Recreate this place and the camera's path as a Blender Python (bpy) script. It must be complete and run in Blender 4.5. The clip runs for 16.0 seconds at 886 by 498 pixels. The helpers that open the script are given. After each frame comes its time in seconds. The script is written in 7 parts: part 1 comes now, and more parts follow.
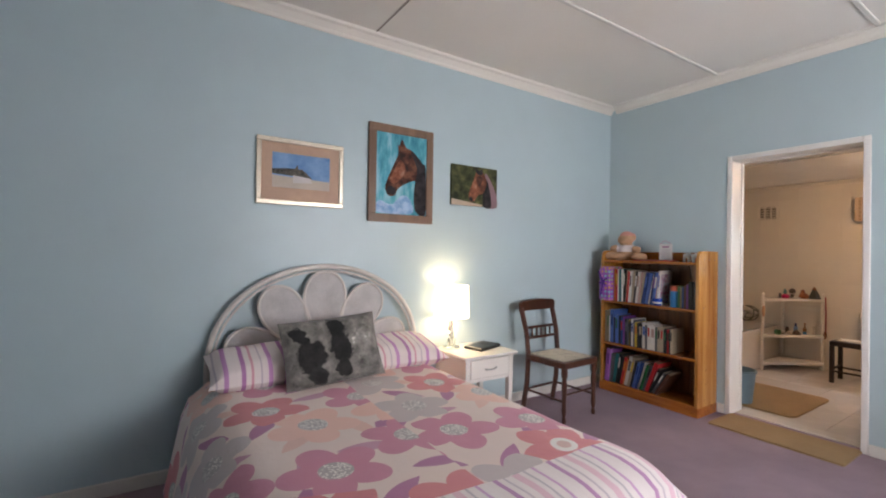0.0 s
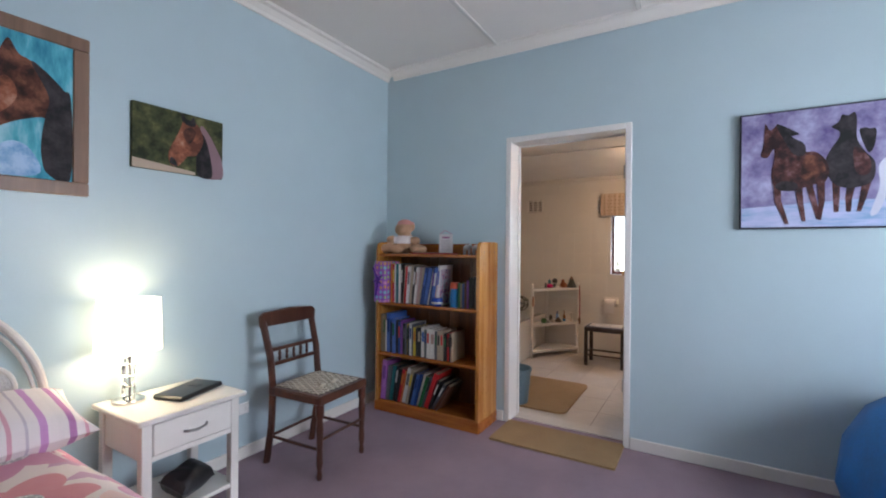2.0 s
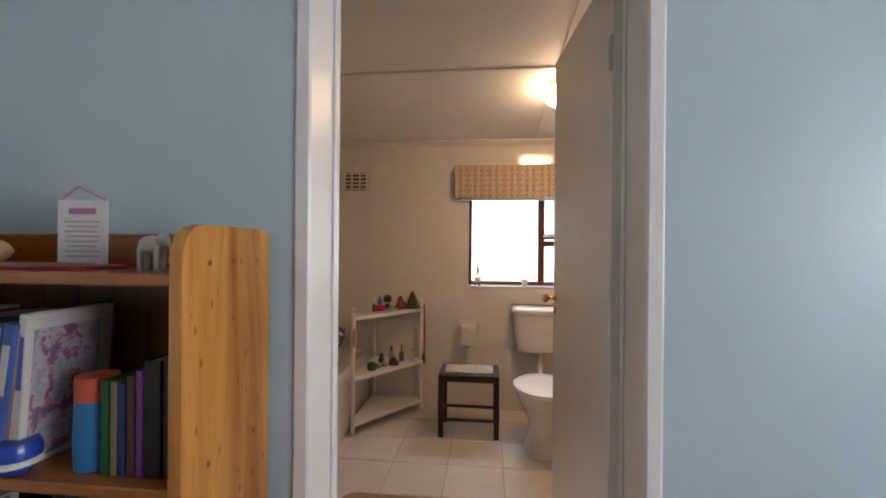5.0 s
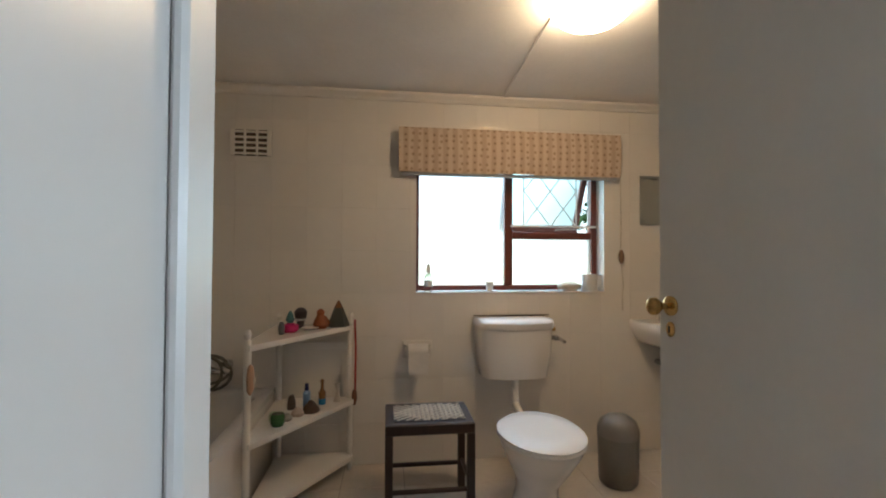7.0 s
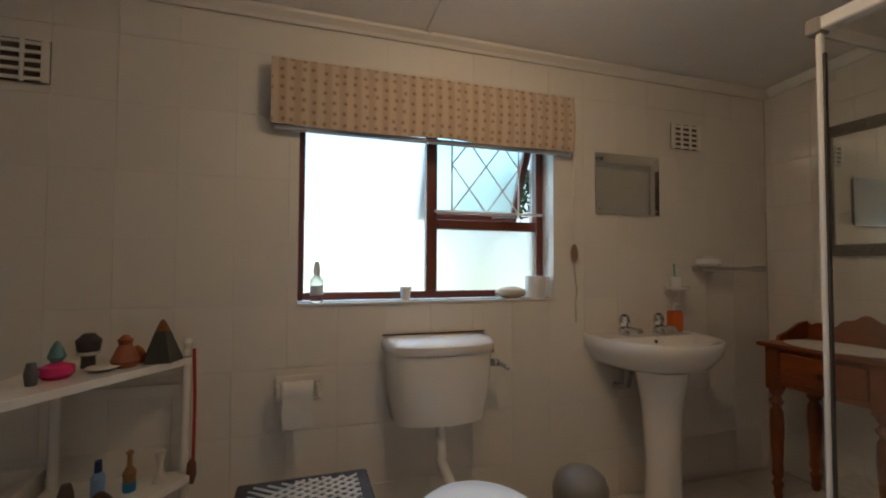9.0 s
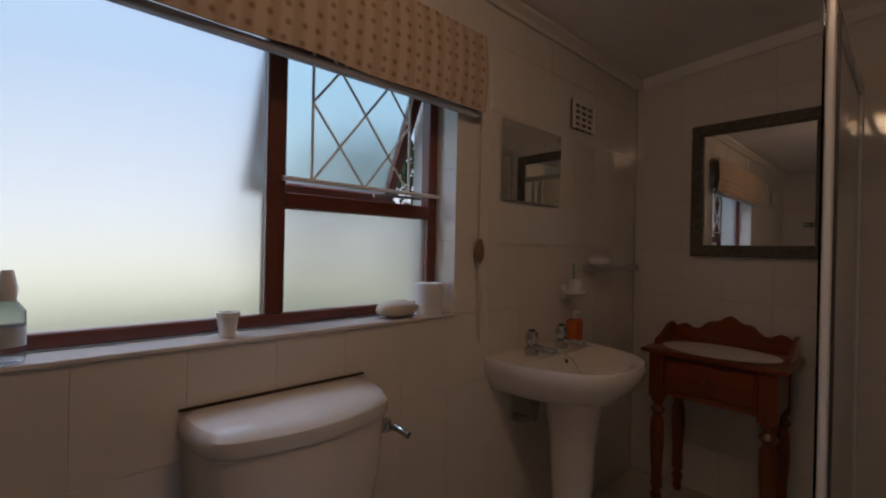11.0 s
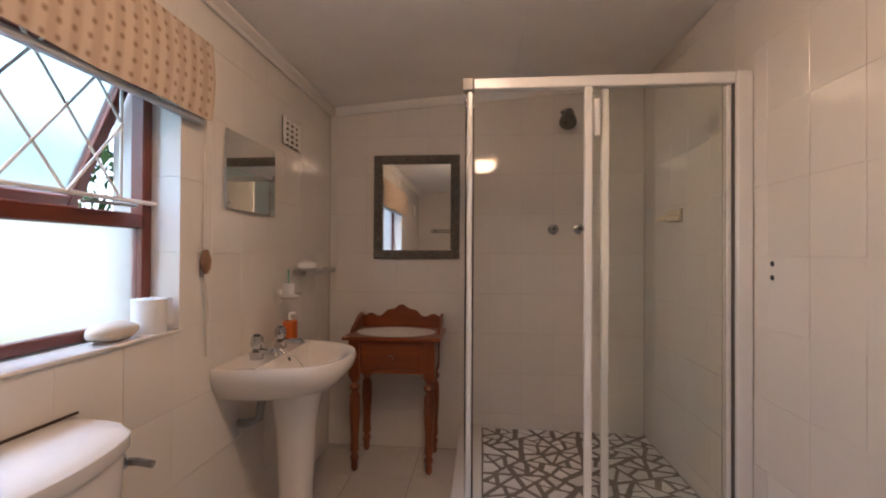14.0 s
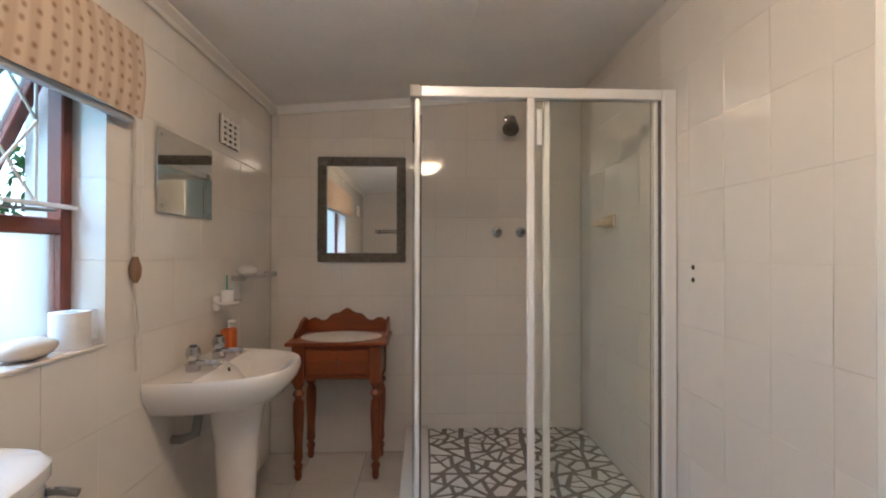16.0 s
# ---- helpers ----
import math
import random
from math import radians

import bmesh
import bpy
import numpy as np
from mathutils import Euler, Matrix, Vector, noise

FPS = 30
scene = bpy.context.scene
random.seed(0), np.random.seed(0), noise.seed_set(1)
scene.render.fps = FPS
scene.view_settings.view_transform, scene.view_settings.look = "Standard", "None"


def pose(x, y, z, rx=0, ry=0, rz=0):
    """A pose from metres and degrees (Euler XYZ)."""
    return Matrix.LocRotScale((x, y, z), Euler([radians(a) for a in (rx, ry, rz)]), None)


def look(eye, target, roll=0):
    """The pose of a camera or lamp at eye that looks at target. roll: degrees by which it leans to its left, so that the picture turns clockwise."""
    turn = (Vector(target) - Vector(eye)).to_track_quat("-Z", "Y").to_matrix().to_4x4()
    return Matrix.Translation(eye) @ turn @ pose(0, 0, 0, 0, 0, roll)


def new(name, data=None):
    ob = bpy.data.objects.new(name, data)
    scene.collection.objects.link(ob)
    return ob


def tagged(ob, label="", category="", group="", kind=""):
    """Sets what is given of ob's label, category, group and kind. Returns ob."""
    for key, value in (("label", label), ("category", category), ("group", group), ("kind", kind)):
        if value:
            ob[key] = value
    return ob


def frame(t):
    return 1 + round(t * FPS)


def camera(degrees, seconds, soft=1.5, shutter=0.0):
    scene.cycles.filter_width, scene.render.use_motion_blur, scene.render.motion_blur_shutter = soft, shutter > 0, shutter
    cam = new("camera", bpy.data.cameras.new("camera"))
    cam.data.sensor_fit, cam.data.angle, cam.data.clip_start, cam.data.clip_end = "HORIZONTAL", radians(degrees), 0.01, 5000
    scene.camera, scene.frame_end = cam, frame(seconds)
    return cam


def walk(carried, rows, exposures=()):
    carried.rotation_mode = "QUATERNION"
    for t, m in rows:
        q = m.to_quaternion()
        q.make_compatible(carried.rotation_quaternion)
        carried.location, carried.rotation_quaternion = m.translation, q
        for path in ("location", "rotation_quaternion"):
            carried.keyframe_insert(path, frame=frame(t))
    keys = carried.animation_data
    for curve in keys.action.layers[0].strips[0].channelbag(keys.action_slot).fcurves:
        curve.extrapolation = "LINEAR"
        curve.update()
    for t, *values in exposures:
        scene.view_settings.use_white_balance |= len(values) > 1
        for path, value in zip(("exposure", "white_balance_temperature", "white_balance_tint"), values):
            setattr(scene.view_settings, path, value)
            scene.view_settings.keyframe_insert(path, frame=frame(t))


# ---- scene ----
cam = camera(90.6, 16.0, soft=2.0)
PATH = [
    (0, (-0.199, 0.022, 1.277), (0.902, 1.692, 1.288), 0.9),
    (0.5, (-0.109, 0.015, 1.285), (1.009, 1.673, 1.293), 1.0),
    (1, (0.085, 0.17, 1.269), (1.401, 1.676, 1.269), 0.7),
    (1.5, (0.377, 0.336, 1.276), (1.92, 1.608, 1.274), 0.6),
    (2, (0.675, 0.476, 1.265), (2.395, 1.497, 1.262), 0.5),
    (2.5, (1.038, 0.639, 1.272), (2.849, 1.487, 1.267), 0.5),
    (3, (1.401, 0.784, 1.273), (3.268, 1.501, 1.266), 0.4),
    (3.5, (1.76, 0.865, 1.271), (3.672, 1.454, 1.264), 0.3),
    (4, (2.085, 1.0, 1.277), (4.032, 1.458, 1.271), 0.4),
    (4.5, (2.386, 1.161, 1.284), (4.358, 1.495, 1.277), 0.5),
    (5, (2.662, 1.258, 1.271), (4.652, 1.466, 1.269), 0.5),
    (5.2, (2.759, 1.286, 1.264), (4.752, 1.455, 1.268), 0.6),
    (7.3, (3.726, 1.594, 1.157), (5.704, 1.3, 1.209), 0.2),
    (7.5, (3.8, 1.573, 1.148), (5.774, 1.256, 1.206), 0.2),
    (8, (3.989, 1.528, 1.126), (5.948, 1.127, 1.188), 0.1),
    (8.2, (4.065, 1.504, 1.099), (6.014, 1.063, 1.181), 0.0),
    (10.3, (4.802, 1.321, 1.208), (6.52, 0.297, 1.183), 1.4),
    (10.5, (4.893, 1.324, 1.203), (6.556, 0.214, 1.189), 1.3),
    (11, (5.095, 1.308, 1.195), (6.562, -0.052, 1.192), 1.2),
    (11.5, (5.16, 1.299, 1.195), (6.377, -0.288, 1.192), 1.0),
    (12, (5.2, 1.329, 1.205), (6.142, -0.435, 1.207), 0.8),
    (12.5, (5.21, 1.426, 1.208), (5.884, -0.457, 1.217), 0.7),
    (13, (5.189, 1.515, 1.212), (5.628, -0.436, 1.226), 0.5),
    (13.5, (5.182, 1.571, 1.219), (5.46, -0.409, 1.233), 0.4),
    (14, (5.194, 1.596, 1.225), (5.37, -0.396, 1.24), 0.3),
    (14.5, (5.207, 1.61, 1.231), (5.305, -0.388, 1.244), 0.2),
    (15, (5.207, 1.62, 1.241), (5.235, -0.38, 1.252), 0.2),
    (15.5, (5.212, 1.616, 1.244), (5.174, -0.383, 1.255), 0.2),
    (16, (5.21, 1.612, 1.249), (5.129, -0.386, 1.26), 0.1),
]
EXPOSURES = [(0, -0.02, 6750, 18), (1.5, -0.10, 6400, 17), (2.5, -0.27, 5600, 14), (3.5, -0.29, 5600, 13), (5.0, -0.36, 6400, 15), (7.3, -0.53, 5500, 2), (8.2, -0.53, 5450, 2),
             (10.3, -2.26, 5800, 13), (11.5, -2.03, 5950, 23), (12.5, -1.10, 5950, 24), (13.5, -0.40, 5750, 22), (14.5, -0.18, 5450, 15), (16, 0.02, 5000, 6)]
walk(cam, [(t, look(e, g, r)) for t, e, g, r in PATH], EXPOSURES)

# ---- world, sun, large lights ----
world = bpy.data.worlds.new("sky")
scene.world = world
world.use_nodes = True
wn = world.node_tree
sky = wn.nodes.new("ShaderNodeTexSky")
sky.sky_type, sky.sun_disc = "NISHITA", False
sky.sun_elevation, sky.sun_rotation = radians(48), radians(-40)
wn.nodes["Background"].inputs["Strength"].default_value = 0.13
wn.links.new(sky.outputs["Color"], wn.nodes["Background"].inputs["Color"])
sun_data = bpy.data.lights.new("sun", "SUN")
sun_data.energy, sun_data.angle, sun_data.color = 3.0, radians(0.5), (1, 0.95, 0.88)
new("sun", sun_data).matrix_world = look((-20, 30, 40), (0, 0, 0))


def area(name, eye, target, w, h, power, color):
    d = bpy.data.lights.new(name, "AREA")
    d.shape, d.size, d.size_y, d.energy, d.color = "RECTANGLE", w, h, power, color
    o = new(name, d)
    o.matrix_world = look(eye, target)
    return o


def bulb(name, place, power, color, size):
    d = bpy.data.lights.new(name, "POINT")
    d.energy, d.color, d.shadow_soft_size = power, color, size
    o = new(name, d)
    o.location = place
    return o


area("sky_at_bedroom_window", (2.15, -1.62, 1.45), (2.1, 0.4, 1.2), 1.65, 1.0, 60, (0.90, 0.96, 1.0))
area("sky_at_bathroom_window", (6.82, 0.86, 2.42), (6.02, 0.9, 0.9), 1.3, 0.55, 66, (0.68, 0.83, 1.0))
bulb("bedside_bulb", (1.655, 2.70, 0.885), 5.0, (1.0, 0.78, 0.46), 0.075)

# ---- plan ----
XD, XDB = 3.685, 3.885          # wall with the door: bedroom face, bathroom face
YB = 2.83                       # wall behind the bed
XWEST, YSOUTH = -2.2, -1.45     # rest of the bedroom
XW, XWO = 6.163, 6.40           # bathroom wall with the window
YN, YS = 2.88, -1.14            # bathroom ends: over the bath, behind the shower
XT = 4.22                       # tiled wall beside the shower
YR = 0.80                       # its end, behind the open door
DY0, DY1, DZ = 0.909, 1.688, 2.041   # clear door opening
WY0, WY1, WZ0, WZ1 = 0.26, 1.42, 0.976, 1.80   # bathroom window opening
ZC = 2.765                      # bedroom ceiling


def zc(x):
    """Sloping bathroom ceiling."""
    return 2.135 + 0.075 * (XW - x)


# ---- materials ----
def material(name):
    m = bpy.data.materials.new(name)
    m.use_nodes = True
    return m, m.node_tree.nodes, m.node_tree.links, m.node_tree.nodes["Principled BSDF"]


def setv(node, **kw):
    for k, v in kw.items():
        node.inputs[k.replace("_", " ")].default_value = v
    return node


def ramp(nodes, stops, interp="LINEAR"):
    r = nodes.new("ShaderNodeValToRGB")
    r.color_ramp.interpolation = interp
    while len(r.color_ramp.elements) < len(stops):
        r.color_ramp.elements.new(0.5)
    for e, (p, c) in zip(r.color_ramp.elements, stops):
        e.position, e.color = p, (*c, 1)
    return r


def shade(c, f):
    return tuple(min(1.0, v * f) for v in c)


def paint(name, col, rough=0.5, var=0.06, scale=3.0, fine=120.0, bump=0.05, metal=0.0, spread=0.0, stretch=(1, 1, 1), coat=0.0, depth=0.002):
    """A surface with broad stains and fine grain; spread: how far pieces differ among each other."""
    m, n, l, p = material(name)
    co = n.new("ShaderNodeTexCoord")
    mp = n.new("ShaderNodeMapping")
    mp.inputs["Scale"].default_value = stretch
    l.new(co.outputs["Object"], mp.inputs["Vector"])
    big, small = n.new("ShaderNodeTexNoise"), n.new("ShaderNodeTexNoise")
    setv(big, Scale=scale, Detail=5.0, Roughness=0.6)
    setv(small, Scale=fine, Detail=3.0)
    l.new(mp.outputs[0], big.inputs["Vector"])
    l.new(mp.outputs[0], small.inputs["Vector"])
    r = ramp(n, [(0.3, shade(col, 1 - var)), (0.7, shade(col, 1 + var))])
    l.new(big.outputs["Fac"], r.inputs[0])
    mix = n.new("ShaderNodeMix")
    mix.data_type, mix.blend_type = "RGBA", "MULTIPLY"
    mix.inputs["Factor"].default_value = 1.0
    r2 = ramp(n, [(0.25, (1 - var * 0.8,) * 3), (0.75, (1, 1, 1))])
    l.new(small.outputs["Fac"], r2.inputs[0])
    l.new(r.outputs[0], mix.inputs["A"])
    l.new(r2.outputs[0], mix.inputs["B"])
    last = mix.outputs["Result"]
    if spread:
        info = n.new("ShaderNodeObjectInfo")
        hsv = n.new("ShaderNodeHueSaturation")
        mr = n.new("ShaderNodeMapRange")
        setv(mr, To_Min=1 - spread, To_Max=1 + spread)
        l.new(info.outputs["Random"], mr.inputs["Value"])
        l.new(mr.outputs[0], hsv.inputs["Value"])
        l.new(last, hsv.inputs["Color"])
        last = hsv.outputs[0]
    l.new(last, p.inputs["Base Color"])
    rr = n.new("ShaderNodeMapRange")
    setv(rr, To_Min=max(0.02, rough * 0.82), To_Max=min(1, rough * 1.15))
    l.new(big.outputs["Fac"], rr.inputs["Value"])
    l.new(rr.outputs[0], p.inputs["Roughness"])
    setv(p, Metallic=metal)
    p.inputs["Coat Weight"].default_value = coat
    if bump:
        b = n.new("ShaderNodeBump")
        setv(b, Strength=bump, Distance=depth)
        l.new(small.outputs["Fac"], b.inputs["Height"])
        l.new(b.outputs[0], p.inputs["Normal"])
    return m


def wood(name, light, dark, rough=0.35, axis=2, scale=14.0, coat=0.25, spread=0.08, knots=True):
    m, n, l, p = material(name)
    co = n.new("ShaderNodeTexCoord")
    mp = n.new("ShaderNodeMapping")
    s = [scale] * 3
    s[axis] = scale * 0.07
    mp.inputs["Scale"].default_value = s
    l.new(co.outputs["Object"], mp.inputs["Vector"])
    info = n.new("ShaderNodeObjectInfo")
    add = n.new("ShaderNodeVectorMath")
    l.new(mp.outputs[0], add.inputs[0])
    sc = n.new("ShaderNodeMath")
    sc.operation = "MULTIPLY"
    sc.inputs[1].default_value = 13.0
    l.new(info.outputs["Random"], sc.inputs[0])
    l.new(sc.outputs[0], add.inputs[1])
    g = n.new("ShaderNodeTexNoise")
    setv(g, Scale=1.0, Detail=6.0, Roughness=0.65, Distortion=0.8)
    l.new(add.outputs[0], g.inputs["Vector"])
    r = ramp(n, [(0.3, dark), (0.5, tuple((a + b) / 2 for a, b in zip(light, dark))), (0.68, light)])
    l.new(g.outputs["Fac"], r.inputs[0])
    last = r.outputs[0]
    if knots:
        v = n.new("ShaderNodeTexVoronoi")
        mp2 = n.new("ShaderNodeMapping")
        s2 = [7.0] * 3
        s2[axis] = 2.6
        mp2.inputs["Scale"].default_value = s2
        l.new(co.outputs["Object"], mp2.inputs["Vector"])
        l.new(mp2.outputs[0], v.inputs["Vector"])
        k = ramp(n, [(0.06, (0.25, 0.2, 0.18)), (0.16, (1, 1, 1))])
        l.new(v.outputs["Distance"], k.inputs[0])
        mx = n.new("ShaderNodeMix")
        mx.data_type, mx.blend_type = "RGBA", "MULTIPLY"
        mx.inputs["Factor"].default_value = 0.7
        l.new(last, mx.inputs["A"])
        l.new(k.outputs[0], mx.inputs["B"])
        last = mx.outputs["Result"]
    hsv = n.new("ShaderNodeHueSaturation")
    mr = n.new("ShaderNodeMapRange")
    setv(mr, To_Min=1 - spread, To_Max=1 + spread)
    l.new(info.outputs["Random"], mr.inputs["Value"])
    l.new(mr.outputs[0], hsv.inputs["Value"])
    l.new(last, hsv.inputs["Color"])
    l.new(hsv.outputs[0], p.inputs["Base Color"])
    setv(p, Roughness=rough)
    p.inputs["Coat Weight"].default_value = coat
    p.inputs["Coat Roughness"].default_value = 0.2
    b = n.new("ShaderNodeBump")
    setv(b, Strength=0.12, Distance=0.001)
    l.new(g.outputs["Fac"], b.inputs["Height"])
    l.new(b.outputs[0], p.inputs["Normal"])
    return m


def glass(name, rough=0.0, col=(1, 1, 1), ior=1.45):
    m, n, l, p = material(name)
    setv(p, Base_Color=(*col, 1), Roughness=rough, IOR=ior)
    p.inputs["Transmission Weight"].default_value = 1.0
    if rough > 0.1:
        t = n.new("ShaderNodeTexNoise")
        setv(t, Scale=220.0, Detail=2.0)
        b = n.new("ShaderNodeBump")
        setv(b, Strength=0.15, Distance=0.001)
        l.new(t.outputs["Fac"], b.inputs["Height"])
        l.new(b.outputs[0], p.inputs["Normal"])
    return m


def glow(name, col, strength):
    m, n, l, p = material(name)
    setv(p, Base_Color=(0.9, 0.88, 0.84, 1), Roughness=0.4)
    p.inputs["Emission Color"].default_value = (*col, 1)
    p.inputs["Emission Strength"].default_value = strength
    return m


def striped(name, axis, bands, period, rough=0.9):
    """Cloth printed with stripes across one axis."""
    m, n, l, p = material(name)
    co = n.new("ShaderNodeTexCoord")
    sep = n.new("ShaderNodeSeparateXYZ")
    l.new(co.outputs["Object"], sep.inputs[0])
    mu = n.new("ShaderNodeMath")
    mu.operation = "MULTIPLY"
    mu.inputs[1].default_value = 1 / period
    l.new(sep.outputs[axis], mu.inputs[0])
    fr = n.new("ShaderNodeMath")
    fr.operation = "FRACT"
    l.new(mu.outputs[0], fr.inputs[0])
    r = ramp(n, bands, "CONSTANT")
    l.new(fr.outputs[0], r.inputs[0])
    l.new(r.outputs[0], p.inputs["Base Color"])
    setv(p, Roughness=rough)
    w = n.new("ShaderNodeTexNoise")
    setv(w, Scale=35.0, Detail=4.0)
    b = n.new("ShaderNodeBump")
    setv(b, Strength=0.3, Distance=0.004)
    l.new(w.outputs["Fac"], b.inputs["Height"])
    l.new(b.outputs[0], p.inputs["Normal"])
    return m


def floral(name):
    """Bedspread print: large five-petalled flowers and leaves on cream, with a striped foot end."""
    m, n, l, p = material(name)

    def math_node(op, a, b=None, c=None):
        x = n.new("ShaderNodeMath")
        x.operation = op
        for i, v in enumerate((a, b, c)):
            if v is None:
                continue
            if isinstance(v, (int, float)):
                x.inputs[i].default_value = v
            else:
                l.new(v, x.inputs[i])
        return x.outputs[0]

    def blend(mask, a, b):
        x = n.new("ShaderNodeMix")
        x.data_type = "RGBA"
        l.new(mask, x.inputs["Factor"])
        for k, v in (("A", a), ("B", b)):
            if isinstance(v, tuple):
                x.inputs[k].default_value = (*v, 1)
            else:
                l.new(v, x.inputs[k])
        return x.outputs["Result"]

    co = n.new("ShaderNodeTexCoord")
    sep0 = n.new("ShaderNodeSeparateXYZ")
    l.new(co.outputs["Object"], sep0.inputs[0])
    flat = n.new("ShaderNodeCombineXYZ")
    drop = math_node("MULTIPLY", sep0.outputs[2], -0.8)
    side = math_node("MULTIPLY", math_node("SIGN", sep0.outputs[0]), drop)
    l.new(math_node("ADD", sep0.outputs[0], side), flat.inputs[0])
    l.new(sep0.outputs[1], flat.inputs[1])

    def flowers(scale, shift, petals, size, depth, rot):
        mp = n.new("ShaderNodeMapping")
        mp.inputs["Scale"].default_value = (scale,) * 3
        mp.inputs["Location"].default_value = shift
        l.new(flat.outputs[0], mp.inputs["Vector"])
        v = n.new("ShaderNodeTexVoronoi")
        v.voronoi_dimensions = "2D"
        setv(v, Scale=1.0, Randomness=0.55)
        l.new(mp.outputs[0], v.inputs["Vector"])
        d = n.new("ShaderNodeVectorMath")
        d.operation = "SUBTRACT"
        l.new(mp.outputs[0], d.inputs[0])
        l.new(v.outputs["Position"], d.inputs[1])
        s = n.new("ShaderNodeSeparateXYZ")
        l.new(d.outputs[0], s.inputs[0])
        ang = math_node("ARCTAN2", s.outputs[1], s.outputs[0])
        c = n.new("ShaderNodeSeparateXYZ")
        l.new(v.outputs["Color"], c.inputs[0])
        ph = math_node("MULTIPLY_ADD", c.outputs[1], 6.28, rot)
        wave = math_node("ABSOLUTE", math_node("COSINE", math_node("MULTIPLY_ADD", ang, petals / 2, ph)))
        edge = math_node("MULTIPLY_ADD", wave, depth, size)
        return math_node("LESS_THAN", v.outputs["Distance"], edge), v.outputs["Distance"], c, s

    base = (0.82, 0.66, 0.60)
    _, ld, lc, ls = flowers(4.3, (0.3, 0.7, 0), 2, 0.02, 0.36, 0.4)
    turn = math_node("MULTIPLY", lc.outputs[1], 6.28)
    cs_, sn_ = math_node("COSINE", turn), math_node("SINE", turn)
    along = math_node("ADD", math_node("MULTIPLY", ls.outputs[0], cs_), math_node("MULTIPLY", ls.outputs[1], sn_))
    across = math_node("SUBTRACT", math_node("MULTIPLY", ls.outputs[1], cs_), math_node("MULTIPLY", ls.outputs[0], sn_))
    width = math_node("MULTIPLY_ADD", math_node("MULTIPLY", along, along), -0.62, 0.155)
    leaf = math_node("LESS_THAN", math_node("ABSOLUTE", across), width)
    leafcol = ramp(n, [(0.0, (0.50, 0.21, 0.35)), (0.4, (0.62, 0.32, 0.42)), (0.62, (0.82, 0.66, 0.60)), (0.75, (0.80, 0.52, 0.45))], "CONSTANT")
    l.new(lc.outputs[0], leafcol.inputs[0])
    col = blend(leaf, base, leafcol.outputs[0])
    fl, dist, fc, fs = flowers(2.9, (0.1, 0.25, 0), 5, 0.33, 0.22, 0.0)
    flcol = ramp(n, [(0.0, (0.70, 0.25, 0.26)), (0.28, (0.60, 0.50, 0.49)), (0.45, (0.66, 0.27, 0.36)), (0.66, (0.85, 0.54, 0.46))], "CONSTANT")
    l.new(fc.outputs[0], flcol.inputs[0])
    col = blend(fl, col, flcol.outputs[0])
    speck = n.new("ShaderNodeTexVoronoi")
    setv(speck, Scale=95.0)
    l.new(flat.outputs[0], speck.inputs["Vector"])
    sp = ramp(n, [(0.35, (0.86, 0.80, 0.74)), (0.5, (0.50, 0.44, 0.43))])
    l.new(speck.outputs["Distance"], sp.inputs[0])
    ring = math_node("MULTIPLY", math_node("LESS_THAN", dist, 0.17), math_node("GREATER_THAN", fc.outputs[2], 0.3))
    col = blend(ring, col, sp.outputs[0])
    ring2 = math_node("MULTIPLY", math_node("LESS_THAN", dist, 0.15), math_node("LESS_THAN", fc.outputs[2], 0.3))
    col = blend(ring2, col, (0.82, 0.76, 0.72))
    ring3 = math_node("MULTIPLY", math_node("LESS_THAN", dist, 0.08), math_node("LESS_THAN", fc.outputs[2], 0.3))
    col = blend(ring3, col, (0.68, 0.46, 0.42))
    st = n.new("ShaderNodeMath")
    st.operation = "FRACT"
    l.new(math_node("MULTIPLY", sep0.outputs[0], 4.2), st.inputs[0])
    stripes = ramp(n, [(0.0, (0.82, 0.72, 0.70)), (0.12, (0.55, 0.28, 0.48)), (0.2, (0.84, 0.74, 0.72)), (0.3, (0.62, 0.52, 0.55)), (0.34, (0.84, 0.74, 0.72)), (0.46, (0.78, 0.52, 0.58)),
                       (0.58, (0.84, 0.74, 0.72)), (0.66, (0.58, 0.50, 0.52)), (0.7, (0.84, 0.74, 0.72)), (0.82, (0.66, 0.40, 0.58)), (0.87, (0.84, 0.74, 0.72))], "CONSTANT")
    l.new(st.outputs[0], stripes.inputs[0])
    foot = math_node("LESS_THAN", sep0.outputs[1], -0.70)
    col = blend(foot, col, stripes.outputs[0])
    l.new(col, p.inputs["Base Color"])
    setv(p, Roughness=0.95)
    p.inputs["Sheen Weight"].default_value = 0.15
    w = n.new("ShaderNodeTexNoise")
    setv(w, Scale=6.0, Detail=5.0)
    l.new(co.outputs["Object"], w.inputs["Vector"])
    b = n.new("ShaderNodeBump")
    setv(b, Strength=0.45, Distance=0.03)
    l.new(w.outputs["Fac"], b.inputs["Height"])
    l.new(b.outputs[0], p.inputs["Normal"])
    return m


